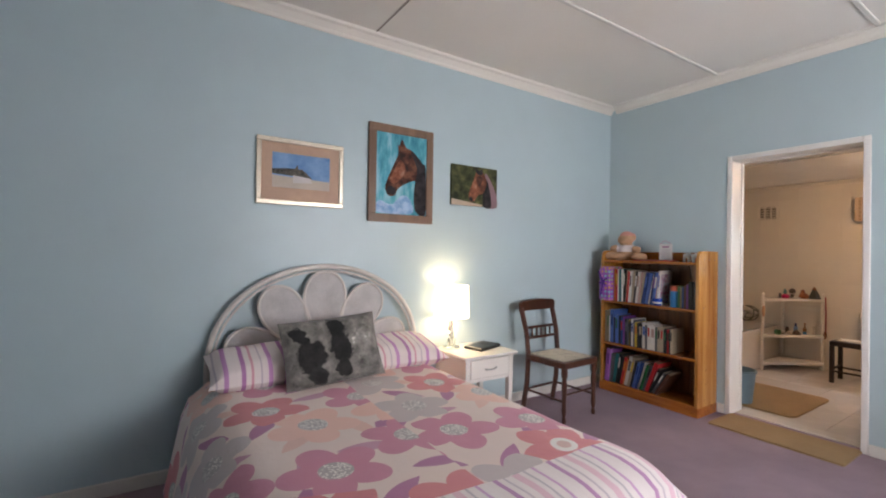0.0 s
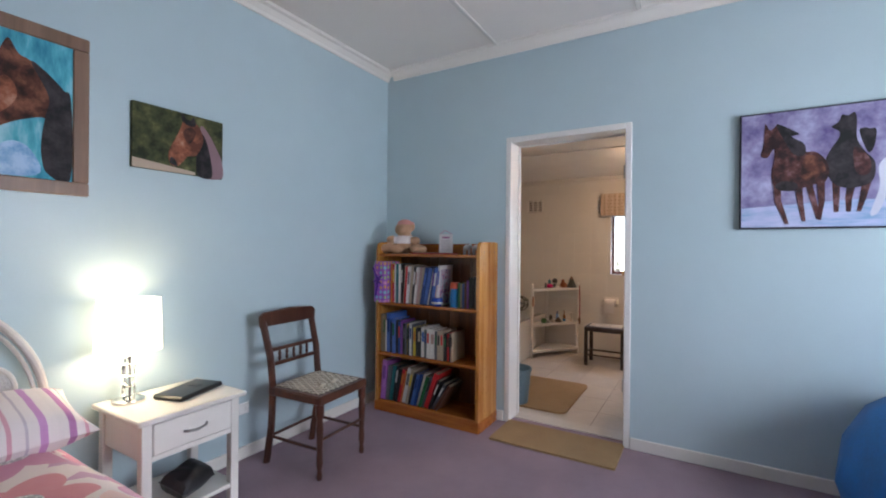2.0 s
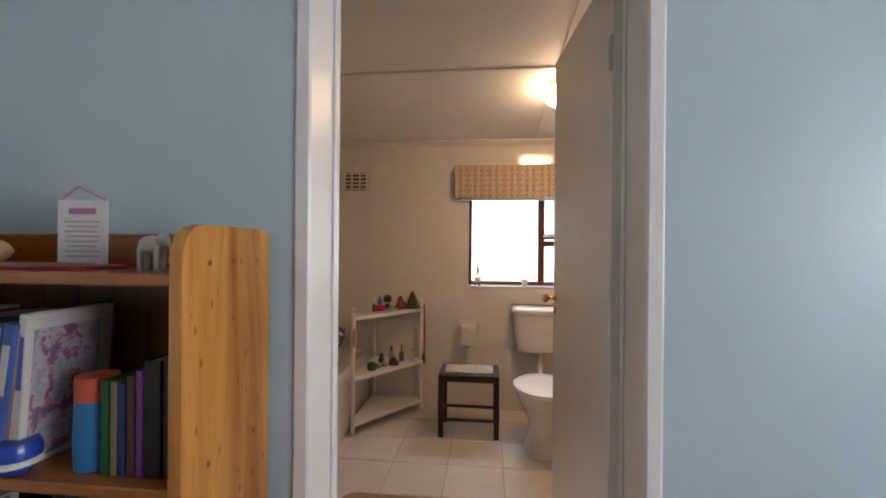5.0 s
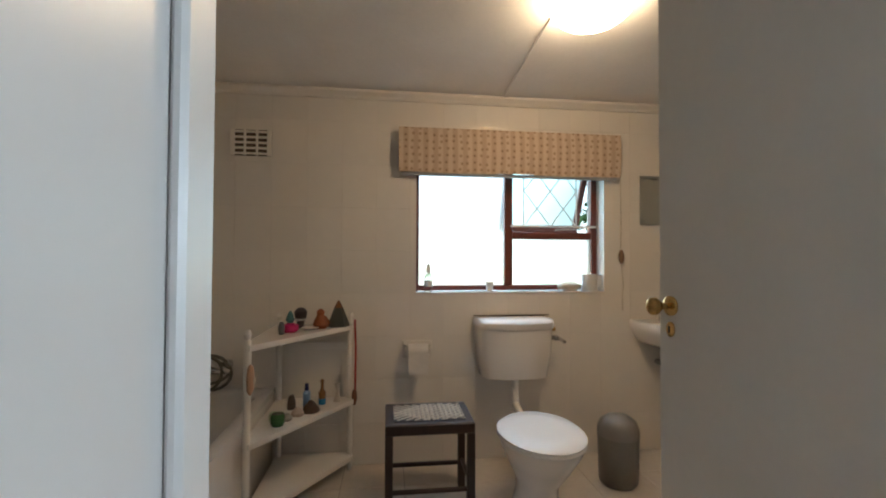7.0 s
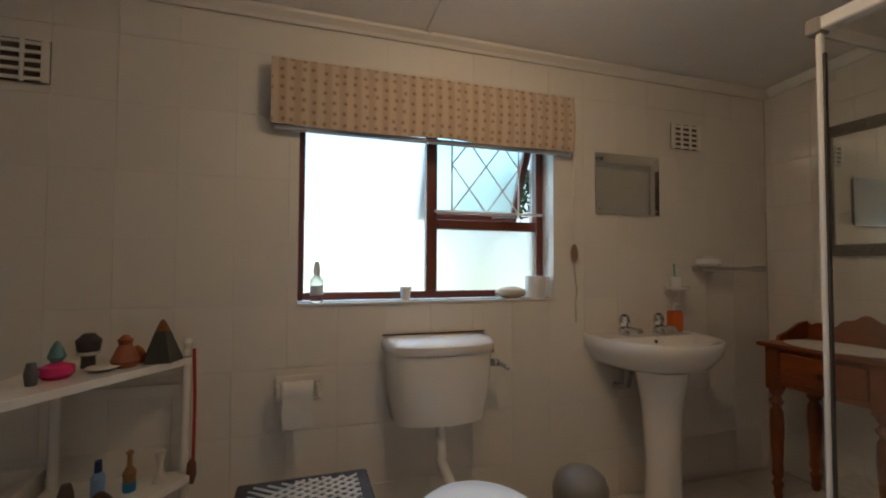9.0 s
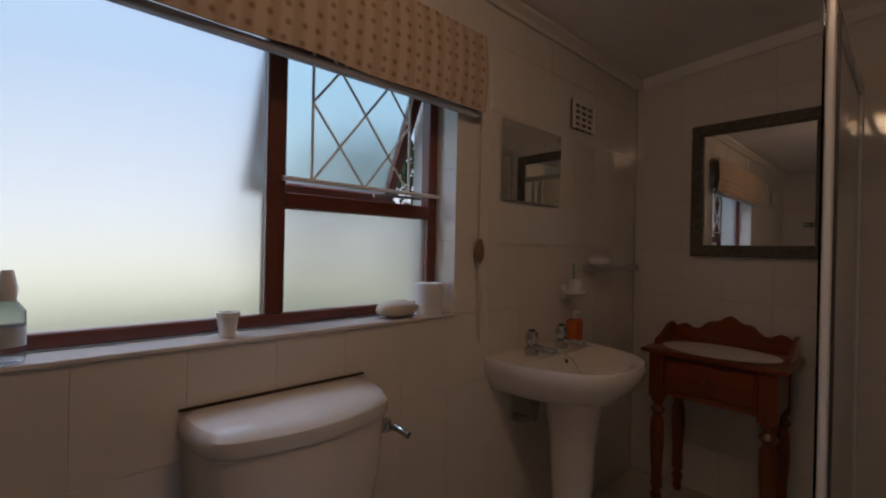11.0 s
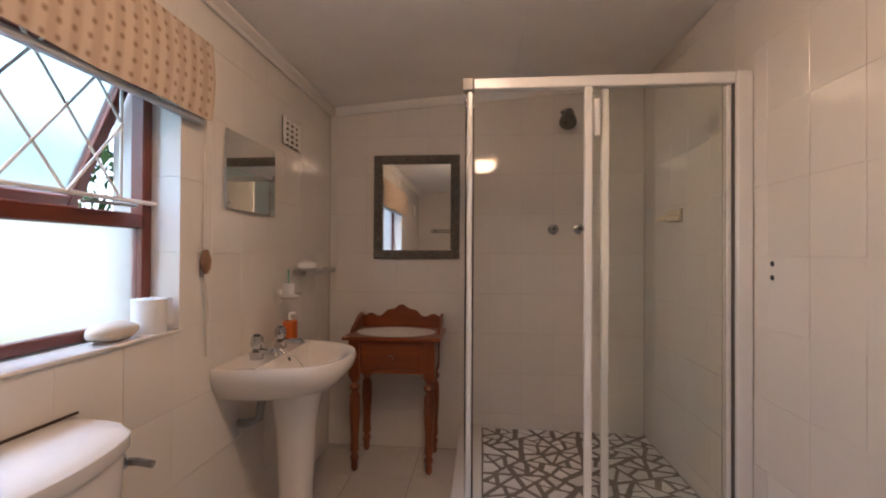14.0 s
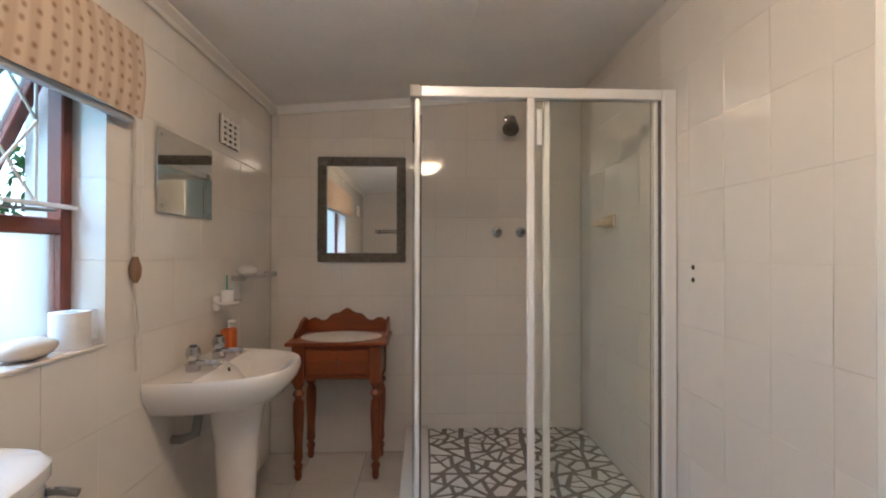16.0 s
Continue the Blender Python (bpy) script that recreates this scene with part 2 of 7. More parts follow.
def blotched(name, stops, scale, rough=0.85, detail=4.0, stretch=(1, 1, 1)):
    """A print of soft blotches in the given colours."""
    m, n, l, p = material(name)
    co = n.new("ShaderNodeTexCoord")
    mp = n.new("ShaderNodeMapping")
    mp.inputs["Scale"].default_value = stretch
    l.new(co.outputs["Object"], mp.inputs["Vector"])
    t = n.new("ShaderNodeTexNoise")
    setv(t, Scale=scale, Detail=detail, Roughness=0.65)
    l.new(mp.outputs[0], t.inputs["Vector"])
    r = ramp(n, stops)
    l.new(t.outputs["Fac"], r.inputs[0])
    l.new(r.outputs[0], p.inputs["Base Color"])
    setv(p, Roughness=rough)
    return m


def spotted(name):
    """Gift paper: rows of small coloured spots on purple."""
    m, n, l, p = material(name)
    co = n.new("ShaderNodeTexCoord")
    sep = n.new("ShaderNodeSeparateXYZ")
    l.new(co.outputs["Object"], sep.inputs[0])
    cm = n.new("ShaderNodeCombineXYZ")
    across = n.new("ShaderNodeMath")
    l.new(sep.outputs[0], across.inputs[0])
    l.new(sep.outputs[1], across.inputs[1])
    l.new(across.outputs[0], cm.inputs[0])
    l.new(sep.outputs[2], cm.inputs[1])
    v = n.new("ShaderNodeTexVoronoi")
    v.voronoi_dimensions = "2D"
    setv(v, Scale=27.0, Randomness=0.25)
    l.new(cm.outputs[0], v.inputs["Vector"])
    c = n.new("ShaderNodeSeparateXYZ")
    l.new(v.outputs["Color"], c.inputs[0])
    spot = ramp(n, [(0.0, (0.30, 0.50, 0.16)), (0.25, (0.62, 0.30, 0.08)), (0.5, (0.20, 0.50, 0.55)), (0.72, (0.60, 0.24, 0.42))], "CONSTANT")
    l.new(c.outputs[0], spot.inputs[0])
    edge = ramp(n, [(0.30, (1, 1, 1)), (0.34, (0, 0, 0))])
    l.new(v.outputs["Distance"], edge.inputs[0])
    mx = n.new("ShaderNodeMix")
    mx.data_type = "RGBA"
    l.new(edge.outputs[0], mx.inputs["Factor"])
    mx.inputs["A"].default_value = (0.30, 0.09, 0.42, 1)
    l.new(spot.outputs[0], mx.inputs["B"])
    l.new(mx.outputs["Result"], p.inputs["Base Color"])
    setv(p, Roughness=0.45)
    return m


def shapes_print(name, ground, marks):
    """Printed cloth: a blotched grey ground with soft-edged upright oval shapes; marks: x, z, half width, half height, tilt, colour."""
    m, n, l, p = material(name)
    co = n.new("ShaderNodeTexCoord")
    nz = n.new("ShaderNodeTexNoise")
    setv(nz, Scale=14.0, Detail=6.0, Roughness=0.62)
    l.new(co.outputs["Object"], nz.inputs["Vector"])
    r = ramp(n, ground)
    l.new(nz.outputs["Fac"], r.inputs[0])
    last = r.outputs[0]
    warp = n.new("ShaderNodeVectorMath")
    warp.operation = "SCALE"
    warp.inputs["Scale"].default_value = 0.12
    l.new(nz.outputs["Color"], warp.inputs[0])
    add = n.new("ShaderNodeVectorMath")
    l.new(co.outputs["Object"], add.inputs[0])
    l.new(warp.outputs[0], add.inputs[1])
    for x, z, w, h, tilt, col in marks:
        mp = n.new("ShaderNodeMapping")
        mp.vector_type = "TEXTURE"
        mp.inputs["Location"].default_value = (x + 0.06, 0.06, z + 0.06)
        mp.inputs["Rotation"].default_value = (0, radians(tilt), 0)
        mp.inputs["Scale"].default_value = (w, 9.0, h)
        l.new(add.outputs[0], mp.inputs["Vector"])
        ln = n.new("ShaderNodeVectorMath")
        ln.operation = "LENGTH"
        l.new(mp.outputs[0], ln.inputs[0])
        e = ramp(n, [(0.82, (1, 1, 1)), (0.95, (0, 0, 0))])
        l.new(ln.outputs["Value"], e.inputs[0])
        tone = ramp(n, [(0.35, shade(col, 0.35)), (0.6, col), (0.72, shade(col, 2.6))])
        l.new(nz.outputs["Fac"], tone.inputs[0])
        mx = n.new("ShaderNodeMix")
        mx.data_type = "RGBA"
        l.new(e.outputs[0], mx.inputs["Factor"])
        l.new(last, mx.inputs["A"])
        l.new(tone.outputs[0], mx.inputs["B"])
        last = mx.outputs["Result"]
    l.new(last, p.inputs["Base Color"])
    setv(p, Roughness=0.85)
    return m


def dotted(name):
    """Blind cloth: beige with rows of small dark sprigs and faint stripes."""
    m, n, l, p = material(name)
    co = n.new("ShaderNodeTexCoord")
    sep = n.new("ShaderNodeSeparateXYZ")
    l.new(co.outputs["Object"], sep.inputs[0])
    cm = n.new("ShaderNodeCombineXYZ")
    l.new(sep.outputs[1], cm.inputs[0])
    l.new(sep.outputs[2], cm.inputs[1])
    v = n.new("ShaderNodeTexVoronoi")
    v.voronoi_dimensions = "2D"
    setv(v, Scale=25.0, Randomness=0.3)
    l.new(cm.outputs[0], v.inputs["Vector"])
    r = ramp(n, [(0.08, (0.31, 0.21, 0.14)), (0.27, (0.56, 0.44, 0.34))])
    l.new(v.outputs["Distance"], r.inputs[0])
    w = n.new("ShaderNodeTexWave")
    w.bands_direction = "X"
    setv(w, Scale=5.5, Distortion=0.5)
    l.new(cm.outputs[0], w.inputs["Vector"])
    r2 = ramp(n, [(0.2, (0.82, 0.78, 0.74)), (0.8, (1, 1, 1))])
    l.new(w.outputs["Fac"], r2.inputs[0])
    mx = n.new("ShaderNodeMix")
    mx.data_type, mx.blend_type = "RGBA", "MULTIPLY"
    mx.inputs["Factor"].default_value = 1.0
    l.new(r.outputs[0], mx.inputs["A"])
    l.new(r2.outputs[0], mx.inputs["B"])
    l.new(mx.outputs["Result"], p.inputs["Base Color"])
    setv(p, Roughness=0.9)
    p.inputs["Transmission Weight"].default_value = 0.0
    return m


BLUE = paint("pale_blue_wall_paint", (0.475, 0.585, 0.62), 0.38, 0.035, 1.4, 160, 0.10)
CEIL = paint("bedroom_ceiling_paint", (0.80, 0.75, 0.69), 0.75, 0.03, 1.2, 90, 0.04)
CEILB = paint("bathroom_ceiling_paint", (0.88, 0.85, 0.81), 0.6, 0.05, 2.2, 60, 0.05)
WHITE = paint("white_gloss_paint", (0.78, 0.74, 0.69), 0.26, 0.03, 4, 60, 0.03, coat=0.15)
CARPET = paint("mauve_carpet", (0.34, 0.24, 0.285), 0.98, 0.12, 2.5, 420, 0.7, depth=0.006)
JUTE = paint("tan_mat_pile", (0.36, 0.23, 0.11), 0.98, 0.10, 5, 380, 0.7, depth=0.005)
GROUT = paint("white_grout", (0.70, 0.65, 0.58), 0.6, 0.05, 3, 120, 0.1)
GROUTS = paint("stained_shower_grout", (0.50, 0.42, 0.34), 0.6, 0.15, 3, 120, 0.1)
GROUTF = paint("floor_grout", (0.33, 0.30, 0.27), 0.85, 0.1, 3, 120, 0.1)
TILE = paint("white_glazed_tile", (0.76, 0.71, 0.65), 0.035, 0.02, 5, 16, 0.05, spread=0.02, depth=0.0012)
TILE.node_tree.nodes["Principled BSDF"].inputs["IOR"].default_value = 1.62
FTILE = paint("cream_floor_tile", (0.66, 0.60, 0.54), 0.20, 0.05, 6, 40, 0.05, spread=0.04)
STONE = paint("broken_white_tile", (0.78, 0.75, 0.70), 0.25, 0.05, 9, 60, 0.06, spread=0.10)
DGROUT = paint("dark_shower_grout", (0.19, 0.16, 0.13), 0.7, 0.15, 6, 90, 0.3)
CERAMIC = paint("white_sanitary_ceramic", (0.80, 0.75, 0.70), 0.08, 0.015, 3, 80, 0.0, coat=0.4)
SEATW = paint("white_plastic", (0.82, 0.80, 0.78), 0.2, 0.015, 3, 80, 0.0)
CHROME = paint("chrome", (0.55, 0.55, 0.56), 0.10, 0.05, 9, 90, 0.0, metal=1.0)
STEEL = paint("brushed_steel", (0.52, 0.51, 0.49), 0.3, 0.08, 9, 120, 0.05, metal=1.0)
DSTEEL = paint("dark_flexible_steel", (0.20, 0.19, 0.17), 0.3, 0.2, 30, 300, 0.5, metal=0.9)
BRASS = paint("aged_brass", (0.70, 0.48, 0.19), 0.15, 0.12, 12, 120, 0.04, metal=1.0)
FRAMEP = paint("door_frame_enamel", (0.79, 0.755, 0.72), 0.32, 0.02, 2, 30, 0.0)
BLACK = paint("black_plastic", (0.015, 0.015, 0.017), 0.35, 0.1, 9, 120, 0.05)
PINE = wood("varnished_pine", (0.64, 0.31, 0.07), (0.31, 0.095, 0.012), 0.2, 2, scale=12.0)
PINEY = wood("varnished_pine_boards", (0.44, 0.145, 0.022), (0.24, 0.065, 0.010), 0.25, 1)
# pine with the shade behind the books put into its colour
PINEDK = wood("shaded_pine_back_boards", (0.25, 0.085, 0.018), (0.12, 0.036, 0.008), 0.35, 2)
DARKW = wood("dark_stained_wood", (0.105, 0.035, 0.018), (0.045, 0.014, 0.009), 0.3, 2, knots=False)
BLACKW = wood("black_brown_wood", (0.040, 0.020, 0.014), (0.018, 0.010, 0.008), 0.5, 2, coat=0.05, knots=False)
STANDW = wood("reddish_pine", (0.27, 0.065, 0.013), (0.14, 0.030, 0.008), 0.28, 2)
STANDX = wood("reddish_pine_boards", (0.29, 0.070, 0.014), (0.15, 0.032, 0.008), 0.28, 0)
SASH = wood("mahogany_window_varnish", (0.17, 0.040, 0.022), (0.09, 0.020, 0.012), 0.3, 2, knots=False)
SASHY = wood("mahogany_rail_varnish", (0.17, 0.040, 0.022), (0.09, 0.020, 0.012), 0.3, 1, knots=False)
OAKF = wood("brown_oak_frame", (0.24, 0.13, 0.075), (0.15, 0.08, 0.045), 0.5, 2, knots=False)
SILVER = paint("silver_gilt_frame", (0.60, 0.52, 0.42), 0.3, 0.1, 20, 150, 0.1, metal=0.85)
PEWTER = paint("embossed_pewter", (0.16, 0.145, 0.125), 0.38, 0.35, 60, 140, 0.9, metal=0.8, depth=0.006)
MIRROR = paint("mirror_silvering", (0.86, 0.87, 0.85), 0.015, 0.0, 1, 1, 0.0, metal=1.0)
CANE = paint("white_cane", (0.70, 0.64, 0.60), 0.45, 0.06, 12, 160, 0.2)
CLEAR = glass("clear_glass", 0.0, (0.97, 0.99, 0.97))
MILKY = glass("milky_plastic", 0.25, (0.92, 0.95, 0.97), 1.2)
FROST = glass("frosted_glass", 0.34, (0.98, 0.99, 0.98))
FROSTB = glass("frosted_sash_glass", 0.30, (0.80, 0.97, 0.93))
SHOWERG = glass("shower_glass", 0.0, (0.965, 0.99, 0.965), 1.42)
CREAM = paint("cream_webbing", (0.62, 0.56, 0.47), 0.8, 0.1, 20, 200, 0.3)
BLIND = dotted("sprigged_blind_cloth")
BEDPRINT = floral("flower_print_cotton")
PILLOW = striped("striped_pillow_cotton", 0, [(0.0, (0.80, 0.70, 0.68)), (0.14, (0.50, 0.22, 0.44)), (0.24, (0.82, 0.72, 0.70)), (0.36, (0.70, 0.36, 0.42)), (0.42, (0.82, 0.72, 0.70)),
                                             (0.58, (0.60, 0.50, 0.54)), (0.62, (0.82, 0.72, 0.70)), (0.76, (0.62, 0.30, 0.56)), (0.86, (0.82, 0.72, 0.70))], 0.21)
CUSHION = shapes_print("grey_photo_print", [(0.3, (0.07, 0.062, 0.058)), (0.5, (0.19, 0.172, 0.158)), (0.7, (0.34, 0.31, 0.28))],
                       [(-0.13, -0.03, 0.085, 0.095, 20, (0.030, 0.027, 0.026)), (-0.18, 0.09, 0.045, 0.070, -30, (0.022, 0.020, 0.020)), (-0.11, -0.13, 0.060, 0.05, 0, (0.045, 0.042, 0.04)),
                        (0.03, 0.0, 0.070, 0.115, 4, (0.020, 0.018, 0.018)), (0.01, 0.11, 0.050, 0.055, 0, (0.016, 0.015, 0.015)), (0.03, -0.12, 0.050, 0.05, 0, (0.03, 0.028, 0.026)),
                        (0.17, 0.03, 0.060, 0.095, 24, (0.34, 0.31, 0.28)), (0.21, 0.12, 0.035, 0.050, -20, (0.36, 0.33, 0.30)), (0.14, -0.10, 0.028, 0.07, 12, (0.30, 0.28, 0.25))])
GIFT = spotted("spotted_purple_paper")
PLUSH = paint("tan_plush", (0.50, 0.29, 0.17), 0.95, 0.15, 14, 200, 0.6)


def dressed(m):
    """Colours of cap and shirt, by height and place on the toy."""
    n, l, p = m.node_tree.nodes, m.node_tree.links, m.node_tree.nodes["Principled BSDF"]
    co = n.new("ShaderNodeTexCoord")
    sep = n.new("ShaderNodeSeparateXYZ")
    l.new(co.outputs["Object"], sep.inputs[0])
    ab = n.new("ShaderNodeMath")
    ab.operation = "ABSOLUTE"
    l.new(sep.outputs[1], ab.inputs[0])
    fur = p.inputs["Base Color"].links[0].from_socket
    near = ramp(n, [(0.070, (1, 1, 1)), (0.074, (0, 0, 0))])
    l.new(ab.outputs[0], near.inputs[0])
    shirt = ramp(n, [(0.0, (0, 0, 0)), (0.075, (1, 1, 1)), (0.138, (0, 0, 0))], "CONSTANT")
    l.new(sep.outputs[2], shirt.inputs[0])
    cap = ramp(n, [(0.226, (0, 0, 0)), (0.230, (1, 1, 1))])
    l.new(sep.outputs[2], cap.inputs[0])
    both = n.new("ShaderNodeMath")
    both.operation = "MULTIPLY"
    l.new(near.outputs[0], both.inputs[0])
    l.new(shirt.outputs[0], both.inputs[1])
    last = fur
    for mask, col in ((both.outputs[0], (0.66, 0.58, 0.58)), (cap.outputs[0], (0.60, 0.27, 0.23))):
        mx = n.new("ShaderNodeMix")
        mx.data_type = "RGBA"
        l.new(mask, mx.inputs["Factor"])
        l.new(last, mx.inputs["A"])
        mx.inputs["B"].default_value = (*col, 1)
        last = mx.outputs["Result"]
    l.new(last, p.inputs["Base Color"])


dressed(PLUSH)
CLAY = paint("blue_vinyl", (0.010, 0.16, 0.50), 0.4, 0.2, 5, 90, 0.2)
SHADEM = glow("lit_lampshade", (1.0, 0.84, 0.54), 3.4)
DOMEM = glow("lit_opal_glass", (1.0, 0.66, 0.37), 48.0)
LAWN = paint("lawn", (0.10, 0.16, 0.04), 0.95, 0.3, 0.6, 30, 0.4)
LEAF = paint("leaf_green", (0.06, 0.13, 0.03), 0.6, 0.35, 3, 30, 0.1)
OUTER = paint("cream_outside_plaster", (0.62, 0.55, 0.42), 0.8, 0.06, 1.5, 60, 0.2)


def plain(name, col, rough=0.5, metal=0.0):
    return paint(name, col, rough, 0.08, 9, 120, 0.05, metal=metal)


_tints = {}


def tint(col, rough=0.5):
    key = (tuple(col), rough)
    if key not in _tints:
        _tints[key] = plain("colour_%d" % len(_tints), col, rough)
    return _tints[key]


# ---- mesh helpers ----
def box(bm, a, b, bevel=0.0, seg=1):
    vs = bmesh.ops.create_cube(bm, size=1)["verts"]
    for v in vs:
        v.co = Vector([a[i] + (v.co[i] + 0.5) * (b[i] - a[i]) for i in range(3)])
    if bevel:
        es = list({e for v in vs for e in v.link_edges})
        bmesh.ops.bevel(bm, geom=es, offset=bevel, segments=seg, affect="EDGES", profile=0.5, clamp_overlap=True)
    return bm


def mbox(a, b, bevel=0.0, seg=1):
    return box(bmesh.new(), a, b, bevel, seg)


def lathe(bm, profile, at=(0, 0, 0), seg=20, sx=1.0, sy=1.0, caps=True):
    """profile: rows of radius and height, from the bottom up."""
    rings = []
    for r, z in profile:
        rings.append([bm.verts.new((at[0] + sx * r * math.cos(2 * math.pi * k / seg), at[1] + sy * r * math.sin(2 * math.pi * k / seg), at[2] + z)) for k in range(seg)])
    for a, b in zip(rings, rings[1:]):
        for k in range(seg):
            bm.faces.new((a[k], a[(k + 1) % seg], b[(k + 1) % seg], b[k]))
    if caps:
        bm.faces.new(list(reversed(rings[0])))
        bm.faces.new(rings[-1])
    return bm


def tube(bm, pts, r, seg=8, closed=False, r1=None):
    pts = [Vector(p) for p in pts]
    n = len(pts)
    rings = []
    up = Vector((0.123, 0.456, 0.88)).normalized()
    for i, p in enumerate(pts):
        d = (pts[(i + 1) % n] - pts[i - 1]) if closed else (pts[min(i + 1, n - 1)] - pts[max(i - 1, 0)])
        d.normalize()
        s = d.cross(up)
        if s.length < 0.05:
            s = d.cross(Vector((1, 0, 0)))
        s.normalize()
        t = s.cross(d)
        rr = r if r1 is None else r + (r1 - r) * i / (n - 1)
        rings.append([bm.verts.new(p + rr * (s * math.cos(2 * math.pi * k / seg) + t * math.sin(2 * math.pi * k / seg))) for k in range(seg)])
    for i in range(n if closed else n - 1):
        a, b = rings[i], rings[(i + 1) % n]
        for k in range(seg):
            bm.faces.new((a[k], a[(k + 1) % seg], b[(k + 1) % seg], b[k]))
    if not closed:
        bm.faces.new(list(reversed(rings[0])))
        bm.faces.new(rings[-1])
    return bm


def prism(bm, outline, axis, lo, hi):
    """A flat outline (pairs) given depth along an axis: 0 x, 1 y, 2 z."""
    def at(p, h):
        q = [p[0], p[1]]
        q.insert(axis, h)
        return bm.verts.new(q)
    a = [at(p, lo) for p in outline]
    b = [at(p, hi) for p in outline]
    bm.faces.new(a)
    bm.faces.new(list(reversed(b)))
    for i in range(len(a)):
        j = (i + 1) % len(a)
        bm.faces.new((a[j], a[i], b[i], b[j]))
    bmesh.ops.recalc_face_normals(bm, faces=bm.faces[:])
    return bm


def mesh_of(name, bm, mat, smooth=None):
    bmesh.ops.recalc_face_normals(bm, faces=bm.faces[:])
    me = bpy.data.meshes.new(name)
    bm.to_mesh(me)
    bm.free()
    me.materials.append(mat)
    if smooth:
        me.polygons.foreach_set("use_smooth", [True] * len(me.polygons))
        me.set_sharp_from_angle(angle=radians(smooth))
    return me


def part(name, bm, mat, parent, label="", smooth=35):
    o = new(name, mesh_of(name, bm, mat, smooth))
    o.parent = parent
    if label:
        tagged(o, label)
    return o


def thing(name, label, category, m=None, group="", kind=""):
    o = new(name)
    o.empty_display_size = 0.1
    if m is not None:
        o.matrix_world = m
    return tagged(o, label, category, group, kind)


def single(name, bm, mat, label, category, m=None, group="", kind="", smooth=35):
    o = new(name, mesh_of(name, bm, mat, smooth))
    if m is not None:
        o.matrix_world = m
    return tagged(o, label, category, group, kind)


def structure(name, bm, mat, label, category="", smooth=None):
    return single(name, bm, mat, label, category, kind="structure", smooth=smooth)


def cushion_mesh(w, h, d, n=14, puff=0.55, pinch=0.06):
    """A stuffed pillow, w along x, h along z, d thick along y."""
    bm = bmesh.new()
    for sgn in (-1, 1):
        grid = []
        for i in range(n + 1):
            row = []
            for j in range(n + 1):
                u, v = 2 * i / n - 1, 2 * j / n - 1
                f = max(0.0, (1 - u ** 4) * (1 - v ** 4)) ** puff
                x = 0.5 * w * u * (1 - pinch * (1 - v * v))
                z = 0.5 * h * v * (1 - pinch * (1 - u * u))
                wob = 0.012 * noise.noise(Vector((u * 2, v * 2, sgn * 3)))
                row.append(bm.verts.new((x, sgn * (0.5 * d * f + wob * f), z)))
            grid.append(row)
        for i in range(n):
            for j in range(n):
                q = (grid[i][j], grid[i + 1][j], grid[i + 1][j + 1], grid[i][j + 1])
                bm.faces.new(q if sgn < 0 else tuple(reversed(q)))
    bmesh.ops.remove_doubles(bm, verts=bm.verts[:], dist=0.0005)
    return bm

# ---- large structure ----
ground = structure("ground", prism(bmesh.new(), [(-150, -150), (150, -150), (150, 150), (-150, 150)], 2, -0.6, -0.25), LAWN, "green lawn around the house", "ground")
structure("floor", mbox((XWEST, YSOUTH, -0.2), (XD + 0.14, YB, 0)), CARPET, "mauve cut-pile bedroom carpet", "carpet")
wall_bed = structure("wall_north", mbox((XWEST - 0.2, YB, -0.2), (XDB, YB + 0.2, 3.0)), BLUE, "pale blue painted bedroom wall behind the bed", "wall")
structure("wall_west", mbox((XWEST - 0.2, YSOUTH - 0.2, -0.2), (XWEST, YB, 3.0)), BLUE, "pale blue painted bedroom wall", "wall")
bm = bmesh.new()
WX0, WX1 = 1.3, 3.0
box(bm, (XWEST, YSOUTH - 0.2, -0.2), (WX0, YSOUTH, 3.0))
box(bm, (WX1, YSOUTH - 0.2, -0.2), (XD, YSOUTH, 3.0))
box(bm, (WX0, YSOUTH - 0.2, -0.2), (WX1, YSOUTH, 0.92))
box(bm, (WX0, YSOUTH - 0.2, 2.0), (WX1, YSOUTH, 3.0))
structure("wall_south", bm, BLUE, "pale blue painted bedroom wall with a window", "wall")
bm = bmesh.new()
FW = 0.040
box(bm, (XD, YSOUTH - 0.2, -0.2), (XDB, DY0 - FW, 3.0))
box(bm, (XD, DY1 + FW, -0.2), (XDB, YB, 3.0))
box(bm, (XD, DY0 - FW, DZ + FW), (XDB, DY1 + FW, 3.0))
structure("wall_east", bm, BLUE, "pale blue painted wall with the bathroom doorway", "wall")
structure("ceiling", mbox((XWEST, YSOUTH, ZC), (XD, YB, 3.0)), CEIL, "off-white boarded bedroom ceiling", "ceiling")
structure("roof", mbox((XWEST - 0.5, YS - 0.8, 3.0), (XWO + 0.1, YN + 0.5, 3.15)), OUTER, "plain house roof", "roof")
# ceiling battens and cornice
for y in (1.79, 0.83, -0.13, -1.09):
    structure("ceiling_batten", mbox((XWEST, y - 0.014, ZC - 0.012), (XD - 0.06, y + 0.014, ZC - 0.0005), 0.003), WHITE, "thin white batten over a ceiling joint", "batten")
structure("ceiling_joint", mbox((1.035, YSOUTH + 0.07, ZC - 0.003), (1.047, YB - 0.07, ZC - 0.0004)), paint("dark_joint", (0.30, 0.26, 0.23), 0.8), "dark line of a ceiling board joint", "joint")


